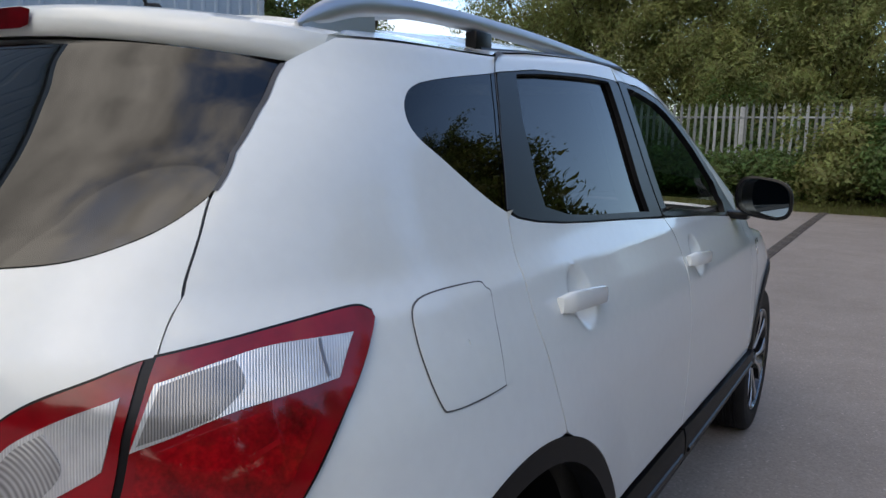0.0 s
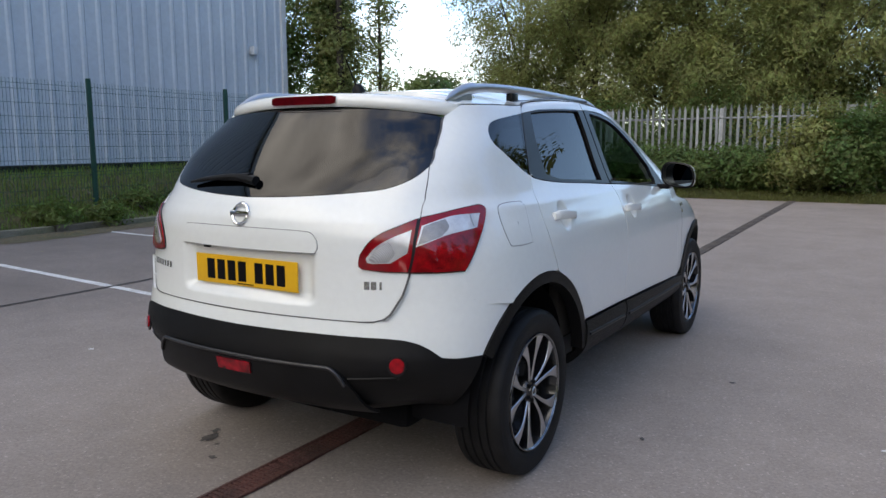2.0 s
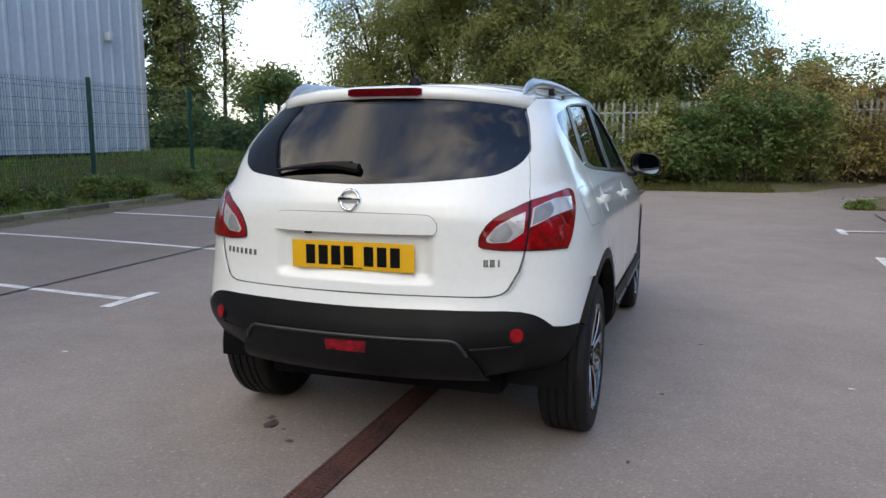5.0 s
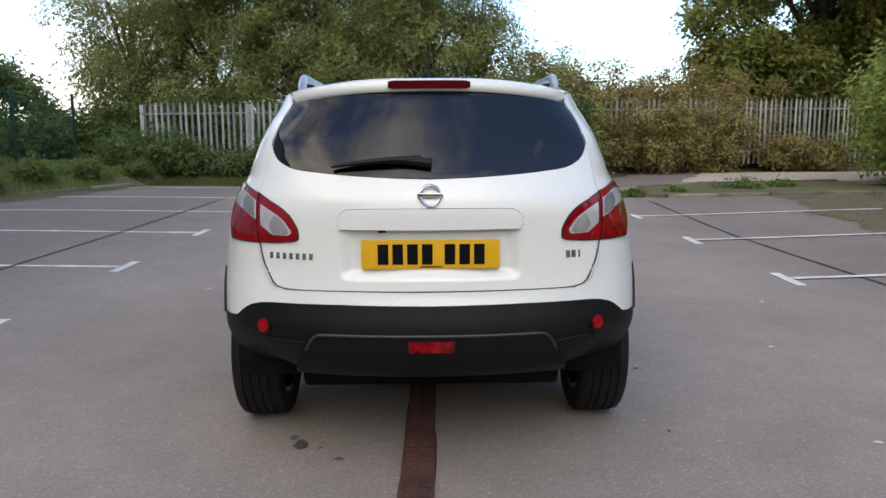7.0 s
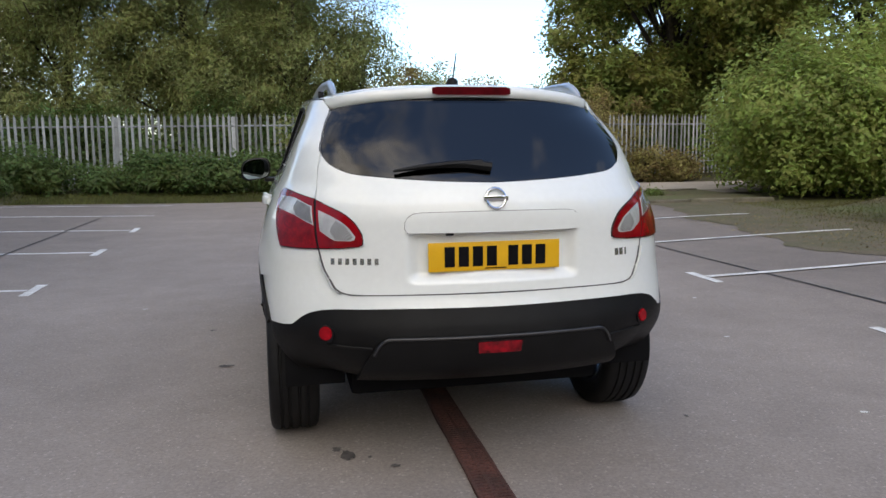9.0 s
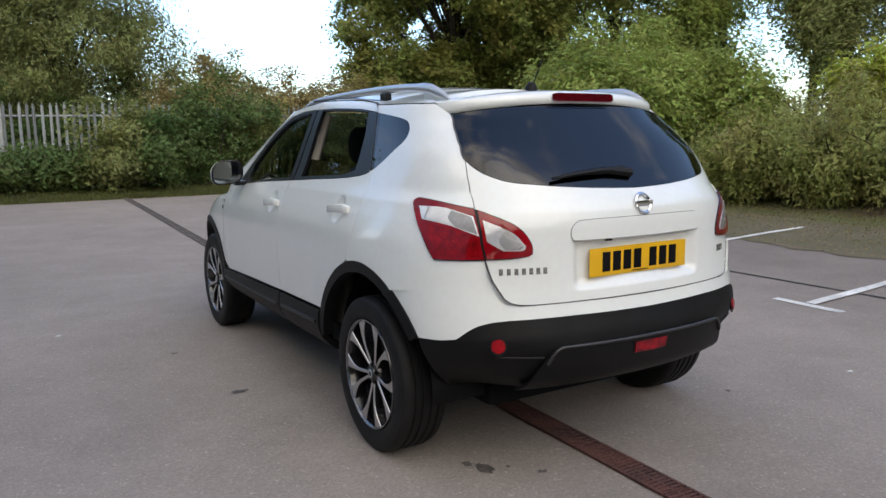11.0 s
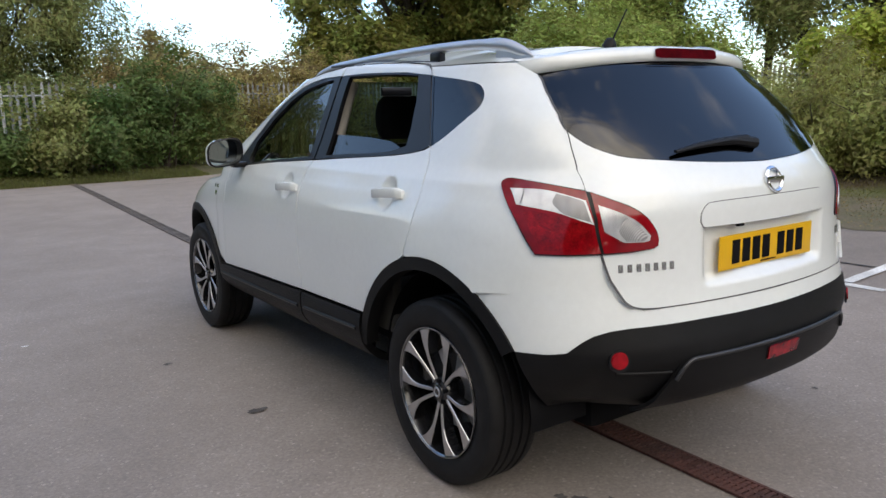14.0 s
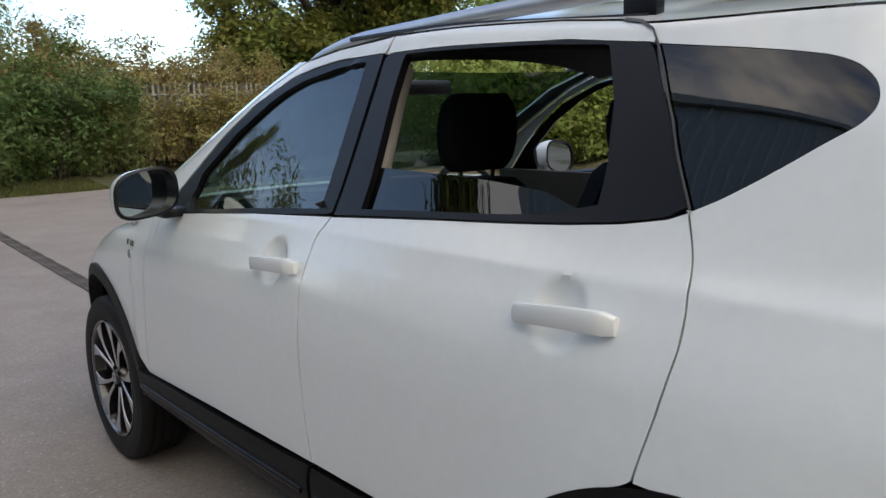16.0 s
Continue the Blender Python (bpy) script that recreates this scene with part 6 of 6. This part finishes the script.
def leaves(rng, clump, per, spread, size, long=1.6, droop=0.0, up=0.35, face=1.3):
    """Leaf corners clustered round centres; they turn their faces outwards and up."""
    centres, outward = clump
    n = len(centres) * per
    c = np.repeat(centres, per, axis=0) + rng.normal(0, 1, (n, 3)) * spread * np.array([1, 1, 0.8])
    if droop:
        c[:, 2] -= np.abs(rng.normal(0, droop, n))
    nrm = rng.normal(0, 0.8, (n, 3)) + np.array([0, 0, up * 3]) + face * np.repeat(outward, per, axis=0)
    nrm /= np.linalg.norm(nrm, axis=1, keepdims=True)
    a = rng.normal(0, 1, (n, 3))
    a[:, 2] = a[:, 2] * 0.5 - (1.2 if droop else 0.35)
    a -= nrm * (a * nrm).sum(1, keepdims=True)
    a /= np.linalg.norm(a, axis=1, keepdims=True) + 1e-9
    b = np.cross(a, nrm)
    s = size * rng.uniform(0.6, 1.35, (n, 1))
    a, b = a * s * long * 0.5, b * s * 0.5
    return np.stack([c - a * 1.1 - b * 0.25, c + b * 1.25 - a * 0.1, c + a * 1.2 - b * 0.35], 1)


def clumps(rng, blobs, n, inner=0.45):
    """Places in the outer part of ellipsoids (x, y, z, rx, ry, rz), uneven, and the way out of each."""
    w = np.array([b[3] * b[4] * b[5] for b in blobs]) ** 0.75
    pick = rng.choice(len(blobs), n, p=w / w.sum())
    d = rng.normal(0, 1, (n, 3))
    d /= np.linalg.norm(d, axis=1, keepdims=True)
    r = inner + (1.06 - inner) * rng.uniform(0, 1, (n, 1)) ** 0.6
    r *= 1 + 0.16 * np.sin(d[:, :1] * 7 + pick[:, None]) * np.cos(d[:, 1:2] * 6 + d[:, 2:] * 5)
    bl = np.array(blobs)[pick]
    return bl[:, :3] + d * r * bl[:, 3:], d


def limbs(base, height, radius, ends, rng, bm=None):
    """A tapered trunk with limbs to the given ends."""
    bm = bm or bmesh.new()
    lean = rng.normal(0, 0.03, 2)
    top = Vector((base[0] + lean[0] * height, base[1] + lean[1] * height, base[2] + height))
    pts = [Vector(base).lerp(top, t) + Vector((rng.normal(0, 0.03), rng.normal(0, 0.03), 0)) * (0 < t < 1) for t in (0, 0.12, 0.3, 0.5, 0.75, 1)]
    tube(pts, [radius * 1.35, radius, radius * 0.88, radius * 0.72, radius * 0.45, radius * 0.15], 10, bm)
    for e in ends:
        e = Vector(e)
        t = min(max((e.z - base[2]) / height * rng.uniform(0.35, 0.6), 0.12), 0.8)
        s = Vector(base).lerp(top, t)
        mid = s.lerp(e, 0.5) + Vector((rng.normal(0, 0.15), rng.normal(0, 0.15), rng.uniform(-0.1, 0.35)))
        r = radius * (0.55 - 0.35 * t)
        tube([s, s.lerp(mid, 0.5), mid, mid.lerp(e, 0.6), e], [r, r * 0.8, r * 0.6, r * 0.35, r * 0.12], 6, bm)
        for _ in range(3):
            f = mid.lerp(e, rng.uniform(0.1, 0.9))
            g = f + Vector(rng.normal(0, 0.55, 3))
            tube([f, f.lerp(g, 0.5) + Vector((0, 0, 0.06)), g], [r * 0.28, r * 0.18, r * 0.05], 4, bm)
    return bm


def tree(x, y, height, blobs, material, label, seed, n=420, per=48, spread=0.28, size=0.13, long=1.8, droop=0.0, radius=0.16, inner=0.4, name="tree", group=""):
    """A tree: trunk with limbs, and a crown of many leaves in clumps. Blobs are (dx, dy, z, rx, ry, rz) from the foot."""
    rng = np.random.default_rng(seed)
    z0 = land_z(x, y) - 0.05
    t = thing(name, label, "tree" if name == "tree" else "shrub", group)
    t.location = (x, y, z0)
    part("trunk", limbs((0, 0, 0), height * 0.86, radius, [(b[0] * 0.9, b[1] * 0.9, b[2] + b[5] * 0.3) for b in blobs], rng), BARK, t)
    quads("crown", leaves(rng, clumps(rng, blobs, n, inner), per, spread, size, long, droop), material, t)
    return t


def shrub(x, y, rx, ry, h, material, label, seed, n=150, per=36, spread=0.12, size=0.07, long=1.5, name="shrub", group="", droop=0.0):
    rng = np.random.default_rng(seed)
    z0 = land_z(x, y) - 0.03
    t = thing(name, label, "shrub", group)
    t.location = (x, y, z0)
    k = 5
    blobs = [(rng.normal(0, 0.35) * rx, rng.normal(0, 0.35) * ry, h * rng.uniform(0.35, 0.62), rx * rng.uniform(0.5, 0.75), ry * rng.uniform(0.5, 0.75), h * rng.uniform(0.33, 0.42)) for _ in range(k)]
    blobs.append((0, 0, h * 0.42, rx * 0.85, ry * 0.85, h * 0.40))
    blobs += [(rng.normal(0, 0.45) * rx, rng.normal(0, 0.3) * ry, h * rng.uniform(0.75, 1.0), rx * 0.22, ry * 0.22, h * 0.24) for _ in range(4)]
    bm = bmesh.new()
    for _ in range(9):
        e = Vector((rng.normal(0, 0.5) * rx, rng.normal(0, 0.5) * ry, h * rng.uniform(0.5, 0.95)))
        s = Vector((rng.normal(0, 0.12), rng.normal(0, 0.12), 0))
        tube([s, s.lerp(e, 0.5) + Vector((0, 0, 0.1 * h)), e], [0.022, 0.014, 0.004], 5, bm)
    tagged(part("stem", bm, BARE, t), kind="stuff")
    quads("leaves", leaves(rng, clumps(rng, blobs, n, 0.35), per, spread, size, long, droop), material, t)
    return t


# willows behind the palisade
_W = "broad grey-green willow with drooping leaves behind the fence"
for _k, (_x0, _y0, _h, _n) in enumerate(((-10.6, 24.5, 8.0, 300), (-7.6, 23.5, 9.0, 430), (-3.9, 22.8, 9.5, 560), (-0.2, 23.5, 9.0, 420), (1.9, 24.8, 7.0, 190), (-1.8, 28.0, 10.0, 300))):
    _rg = np.random.default_rng(100 + _k)
    _bl = [(math.cos(a) * 2.0 * s, math.sin(a) * 1.7 * s, _h * u, 1.7, 1.6, _h * 0.17) for a, s, u in zip(_rg.uniform(0, 6.3, 14), _rg.uniform(0.3, 1.15, 14), np.concatenate([_rg.uniform(0.18, 0.34, 4), _rg.uniform(0.34, 0.90, 10)]))]
    tree(_x0, _y0, _h, _bl, LEAF_WILLOW, _W, 200 + _k, n=int(_n * 0.95), per=170, spread=0.25, size=0.058, long=2.3, droop=0.22, radius=0.17, inner=0.25, group="willows behind the fence")
# lower scrub trees where the sky opens
for _k, (_x0, _y0, _h) in enumerate(((4.4, 25.0, 4.0), (8.6, 27.0, 2.7), (6.4, 22.5, 2.5))):
    _bl = [(math.cos(a) * 1.1, math.sin(a) * 1.0, _h * u, 1.1, 1.0, _h * 0.22) for a, u in ((0.3, 0.5), (2.2, 0.62), (4.2, 0.55), (5.3, 0.72), (1.2, 0.8))]
    tree(_x0, _y0, _h, _bl, LEAF_BRAMBLE if _k else LEAF_WILLOW, "thin straggling young tree in patchy leaf", 300 + _k, n=150, per=56, spread=0.22, size=0.065, long=1.9, radius=0.06, inner=0.2, group="scrub trees")
# the big sycamore
_rg = np.random.default_rng(7)
_bl = [(math.cos(a) * 3.4 * s, math.sin(a) * 3.2 * s, u, 2.2, 2.1, 1.6) for a, s, u in zip(_rg.uniform(0, 6.3, 17), _rg.uniform(0.25, 1.1, 17), np.concatenate([_rg.uniform(3.4, 9.6, 12), _rg.uniform(2.0, 3.2, 5)]))]
tree(14.3, 23.6, 13.0, _bl + [(-1.8, 0.0, 10.6, 2.0, 1.9, 1.6), (1.6, 0.5, 10.8, 2.1, 2.0, 1.6), (0.0, -0.8, 12.0, 1.9, 1.9, 1.6), (3.4, 0.0, 9.8, 1.9, 1.9, 1.6), (-3.9, -0.5, 3.0, 1.5, 1.6, 1.5), (-3.9, 0.0, 5.0, 1.6, 1.6, 1.5), (-3.5, 0.0, 7.2, 1.7, 1.6, 1.5), (-2.5, -1.5, 3.2, 1.8, 1.6, 1.5)], LEAF_DARK, "large dense dark-green sycamore turning yellow in places", 8, n=2350, per=84, spread=0.25, size=0.13, long=1.25, radius=0.30, inner=0.35)
tree(21.0, 21.5, 9.0, [(b[0] * 0.9, b[1] * 0.9, b[2] * 0.9, *b[3:]) for b in _bl[:12]], LEAF_DARK, "dense dark-green broadleaf tree at the boundary", 9, n=500, per=64, spread=0.30, size=0.15, long=1.25, radius=0.24, inner=0.35)
# tall thin trees to the east
for _k, (_x0, _y0, _h) in enumerate(((22.5, 17.5, 15.5), (22.5, 12.2, 15.0), (24.0, 14.5, 16.0), (25.5, 11.5, 15.5), (26.5, 8.0, 13.0), (23.0, 5.0, 9.5), (26.0, 1.5, 10.5), (24.0, -4.0, 10.0), (23.0, -10.0, 10.0))):
    _rg = np.random.default_rng(400 + _k)
    _bl = [(rx0, ry0, _h * u, 1.3, 1.3, _h * 0.12) for rx0, ry0, u in zip(_rg.normal(0, 0.9, 9), _rg.normal(0, 0.9, 9), np.linspace(0.28, 0.92, 9))]
    tree(_x0, _y0, _h, _bl, LEAF_WILLOW if _k % 2 else LEAF_BUSH, "tall slender tree with light airy foliage", 420 + _k, n=620, per=60, spread=0.32, size=0.095, long=1.7, radius=0.16, inner=0.15, group="slender trees at the boundary")
# poplars behind the warehouse
for _k, (_x0, _y0, _h) in enumerate(((-22.3, 23.5, 13.0), (-20.4, 24.5, 14.0), (-19.0, 23.6, 12.5))):
    _rg = np.random.default_rng(500 + _k)
    _bl = [(rx0, ry0, _h * u, 0.95, 0.95, _h * 0.10) for rx0, ry0, u in zip(_rg.normal(0, 0.4, 11), _rg.normal(0, 0.4, 11), np.linspace(0.14, 0.95, 11))]
    tree(_x0, _y0, _h, _bl, LEAF_HEDGE if _k < 2 else LEAF_WILLOW, "tall narrow poplar behind the warehouse", 520 + _k, n=520, per=46, spread=0.24, size=0.12, long=1.4, radius=0.2, inner=0.25, group="poplars")
tree(-18.0, 25.0, 9.5, [(0.2, 0, 3.5, 0.8, 0.8, 1.4), (-0.3, 0.2, 5.2, 0.8, 0.7, 1.3), (0.3, -0.2, 6.8, 0.7, 0.7, 1.2), (0, 0, 8.4, 0.5, 0.5, 1.0)], LEAF_WILLOW, "thin half-bare tree beside the poplars", 540, n=110, per=26, spread=0.3, size=0.10, radius=0.09, inner=0.1)
for _k, (_x0, _y0, _h) in enumerate(((-25.8, 42.5, 6.0),)):
    tree(_x0, _y0, _h, [(math.cos(a) * 1.7, math.sin(a) * 1.5, _h * u, 1.5, 1.5, _h * 0.2) for a, u in ((0, 0.55), (1.6, 0.7), (3.2, 0.6), (4.8, 0.75))], LEAF_HEDGE, "round distant tree on the skyline", 560 + _k, n=150, per=36, spread=0.34, size=0.2, radius=0.14, inner=0.2, group="distant trees")
# trees behind the camera's side of the car park
_first = None
for _k, (_x0, _y0, _sc) in enumerate(((-14.0, -31.0, 1.0), (-7.5, -33.0, 1.1), (-1.0, -32.0, 0.95), (-13.5, -12.0, 1.05), (-12.5, -18.0, 1.2), (-14.0, -24.5, 1.1), (5.5, -33.5, 1.1), (12.0, -31.0, 1.0), (17.5, -25.0, 1.1), (19.5, -17.0, 1.05), (20.5, -9.5, 1.0), (20.0, -3.0, 0.9))):
    if _first is None:
        _rg = np.random.default_rng(590)
        _first = tree(_x0, _y0, 7.5, [(math.cos(a) * 2.2 * s2, math.sin(a) * 2.2 * s2, u, 2.0, 2.0, 1.5) for a, s2, u in zip(_rg.uniform(0, 6.3, 12), _rg.uniform(0.2, 1.1, 12), _rg.uniform(1.6, 6.6, 12))], LEAF_DARK, "dense broadleaf tree at the edge of the car park", 591, n=700, per=50, spread=0.36, size=0.29, long=1.2, radius=0.2, inner=0.2, group="trees round the car park")
    else:
        copy_thing(_first, Matrix.Translation((_x0, _y0, land_z(_x0, _y0) - 0.05)) @ Matrix.Rotation(_k * 1.9, 4, "Z") @ Matrix.Diagonal((_sc, _sc, _sc, 1)))
# dark hedge past the green fence
for _k in range(9):
    shrub(-17.5 + 1.15 * _k, 20.6 + 0.35 * math.sin(_k * 2.1), 1.0, 0.9, 1.45 + 0.12 * math.sin(_k * 1.7), LEAF_HEDGE, "dark clipped hedge plant forming part of a hedge", 600 + _k, n=150, per=40, spread=0.16, size=0.10, name="hedge_plant", group="dark hedge")
# scrub in front of the palisade
for _k, (_x0, _y0, _rx, _h, _mt) in enumerate(((-7.6, 16.4, 0.8, 0.75, 2), (-6.6, 16.2, 1.2, 1.05, 0), (-4.9, 16.6, 0.7, 0.5, 2), (-3.7, 16.4, 1.1, 1.0, 2), (-2.3, 16.3, 1.0, 0.9, 2), (-1.0, 16.2, 1.0, 1.0, 2), (0.3, 15.9, 0.9, 1.9, 0), (1.3, 16.0, 1.1, 2.1, 0), (2.5, 16.3, 1.2, 2.4, 0), (3.8, 17.1, 1.25, 2.3, 0), (5.0, 18.0, 1.2, 2.2, 1), (6.3, 18.3, 1.1, 2.3, 1), (7.5, 18.6, 1.1, 2.2, 1), (8.8, 18.9, 1.0, 2.3, 1), (10.6, 19.2, 0.9, 1.3, 1), (2.6, 19.4, 1.5, 3.0, 1), (4.6, 19.7, 1.5, 3.2, 1), (6.6, 20.0, 1.5, 3.1, 1), (8.4, 20.3, 1.4, 3.0, 1), (9.9, 20.5, 1.2, 2.6, 1), (12.3, 19.6, 0.8, 1.0, 1))):
    shrub(_x0, _y0, _rx, 0.85, _h, (LEAF_HEDGE if _k % 3 else LEAF_WILLOW, LEAF_BRAMBLE, LEAF_HEDGE)[_mt], ("leafy green shrub growing against the palisade", "reddish-brown bramble thicket against the palisade", "dark low evergreen shrub before the palisade")[_mt], 700 + _k, n=int((90 + 75 * _h) * (0.38 if 9 < _k < 15 else 0.9)), per=56, spread=0.14, size=0.065, group="scrub along the palisade")
# dark undergrowth behind the palisade
for _k in range(25):
    shrub(-7.0 + 0.98 * _k, 20.4 + 0.5 * math.sin(_k * 2.7) + max(0, _k - 8) * 0.16, 0.95, 0.8, 1.9 + 0.3 * math.sin(_k * 1.9), LEAF_HEDGE, "dark undergrowth shrub behind the palisade", 760 + _k, n=170, per=46, spread=0.17, size=0.075, name="undergrowth_shrub", group="undergrowth behind the palisade")
# the great round bush and the trailing bank
shrub(14.8, 10.6, 1.8, 1.8, 3.3, LEAF_BUSH, "rounded light-green privet bush on the bank", 803, n=420, per=60, spread=0.19, size=0.082, name="round_bush")
shrub(12.0, 12.3, 3.1, 2.8, 3.7, LEAF_BUSH, "large round light-green privet bush", 801, n=1150, per=64, spread=0.19, size=0.082, name="round_bush")
shrub(16.0, 14.6, 2.4, 2.2, 4.4, LEAF_BUSH, "large leafy green bush beside the sycamore", 802, n=560, per=60, spread=0.22, size=0.09, name="round_bush")
for _k, (_x0, _y0, _rx, _ry, _h) in enumerate(((9.9, 6.0, 1.5, 1.1, 1.55), (10.1, 4.6, 1.6, 1.2, 1.75), (10.2, 3.2, 1.6, 1.2, 1.85), (10.4, 1.8, 1.6, 1.2, 2.0), (10.5, 0.3, 1.6, 1.2, 2.05), (10.6, -1.3, 1.6, 1.2, 2.1), (10.7, -3.0, 1.7, 1.3, 2.1), (12.0, 5.4, 1.5, 1.4, 2.0), (12.3, 2.6, 1.6, 1.5, 2.2), (12.5, 0.0, 1.6, 1.5, 2.3))):
    shrub(_x0, _y0, _rx, _ry, _h, LEAF_TRAIL, "low trailing evergreen shrub spilling over the bank", 820 + _k, n=520, per=56, spread=0.12, size=0.044, long=1.9, name="trailing_shrub", group="trailing shrubs", droop=0.16)
for _k, (_x0, _y0, _h) in enumerate(((11.4, 5.1, 2.6), (11.8, 4.5, 2.75), (12.4, 3.6, 3.0), (12.0, 3.0, 2.7))):
    tree(_x0, _y0, _h, [(0.1, 0, _h * 0.55, 0.38, 0.38, 0.5), (-0.2, 0.25, _h * 0.75, 0.4, 0.4, 0.45), (0.25, -0.2, _h * 0.88, 0.35, 0.35, 0.4)], LEAF_YELLOW, "yellow-green sapling standing among the trailing shrubs", 850 + _k, n=80, per=34, spread=0.13, size=0.078, long=1.4, radius=0.03, inner=0.1, name="sapling", group="saplings")
# weeds on the verge and the island
for _k, (_x0, _y0, _rx, _h) in enumerate(((-8.85, 3.9, 0.5, 0.42), (-8.75, 4.7, 0.4, 0.36), (-8.9, 6.4, 0.4, 0.4), (-8.85, 8.2, 0.5, 0.5), (-8.15, 9.5, 0.5, 0.55), (-8.5, 11.0, 0.4, 0.5), (-8.2, 12.3, 0.5, 0.6), (-7.6, 13.6, 0.5, 0.7), (-8.9, 1.6, 0.4, 0.4), (-9.0, 0.2, 0.4, 0.5), (5.0, 11.6, 0.2, 0.16), (6.6, 12.3, 0.5, 0.3), (7.6, 12.6, 0.4, 0.22), (4.05, 11.2, 0.16, 0.22), (-7.0, 14.9, 0.5, 0.55), (-9.0, 5.6, 0.4, 0.45), (-8.95, 7.4, 0.4, 0.5), (-8.9, 10.0, 0.5, 0.5), (-8.95, 2.6, 0.4, 0.5))):
    shrub(_x0, _y0, _rx * 0.85, _rx * 0.85, _h * 0.72, (GRASS, GRASS, LEAF_HEDGE)[_k % 3], "straggling weed clump growing by the kerb", 900 + _k, n=60, per=30, spread=0.08, size=0.035, long=2.2, name="weed_clump", group="weeds by the kerb")


def blades(name, n, seed, pick, h0, h1, label, material=None):
    """Grass as many single blades."""
    rng = np.random.default_rng(seed)
    out = []
    for x, y in pick(rng, n):
        out.append((x, y, max(land_z(x, y), ground_z(x, y))))
    p = np.array(out)
    n = len(p)
    a = rng.uniform(0, 2 * math.pi, n)
    w = np.stack([np.cos(a), np.sin(a), 0 * a], 1) * rng.uniform(0.004, 0.009, (n, 1))
    h = rng.uniform(h0, h1, (n, 1))
    t = np.concatenate([rng.normal(0, 0.35, (n, 2)) * h, h], 1)
    v = np.stack([p - w, p + w, p + w * 0.5 + t * 0.6, p + t], 1)
    v[:, 2] = p + t * 0.55 + w * 0.7
    return quads(name, v, material or GRASS, label=label, kind="stuff", category="grass")


blades("verge_grass", 52000, 31, lambda r, n: ((x, y) for x, y in zip(-7.2 - 3.5 * r.uniform(0, 1, n), r.uniform(-3, 17, n)) if x < left_edge(y) - 0.1), 0.04, 0.16, "long green grass on the bank below the warehouse", leafy("lawn_grass", (0.160, 0.250, 0.050), (0.175, 0.215, 0.056)))
blades("boundary_grass", 26000, 32, lambda r, n: ((x, back_edge(x) + 0.05 + 1.5 * v) for x, v in zip(r.uniform(-8, 3, n), r.uniform(0, 1, n) ** 1.3)), 0.02, 0.08, "short yellowish grass in front of the palisade", leafy("dry_grass", (0.150, 0.150, 0.046), (0.105, 0.118, 0.036)))
blades("strip_grass", 30000, 33, lambda r, n: ((moss_edge(y) + 0.5 + 4.2 * v, y) for v, y in zip(r.uniform(0, 1, n) ** 0.55, r.uniform(-5, 10.6, n))), 0.008, 0.03, "short patchy grass beside the parking bays", leafy("tired_grass", (0.14, 0.155, 0.045), (0.15, 0.12, 0.05)))
_rng = np.random.default_rng(44)
for _nm, _cnt, _f in (("leaf_litter", 6500, lambda: (_rng.uniform(5.6, 9.2), _rng.uniform(-4.5, 8))), ("leaf_litter", 900, lambda: (_rng.uniform(-7.0, 4.0), 14.5 - abs(_rng.normal(0, 0.4)))), ("leaf_litter", 700, lambda: (-8.4 + abs(_rng.normal(0, 0.45)), _rng.uniform(0, 12)))):
    _p = np.array([(x, y, max(land_z(x, y), ground_z(x, y)) + 0.012) for x, y in (_f() for _ in range(_cnt))])
    _a = _rng.uniform(0, 6.3, _cnt)
    _s = _rng.uniform(0.008, 0.020, (_cnt, 1))
    _u = np.stack([np.cos(_a), np.sin(_a), _rng.normal(0, 0.2, _cnt)], 1) * _s
    _w2 = np.stack([-np.sin(_a), np.cos(_a), _rng.normal(0, 0.2, _cnt)], 1) * _s * 0.7
    quads(_nm, np.stack([_p - _u, _p + _w2, _p + _u, _p - _w2], 1), LITTER, label="fallen brown leaves scattered on the ground", kind="stuff", category="leaf litter")
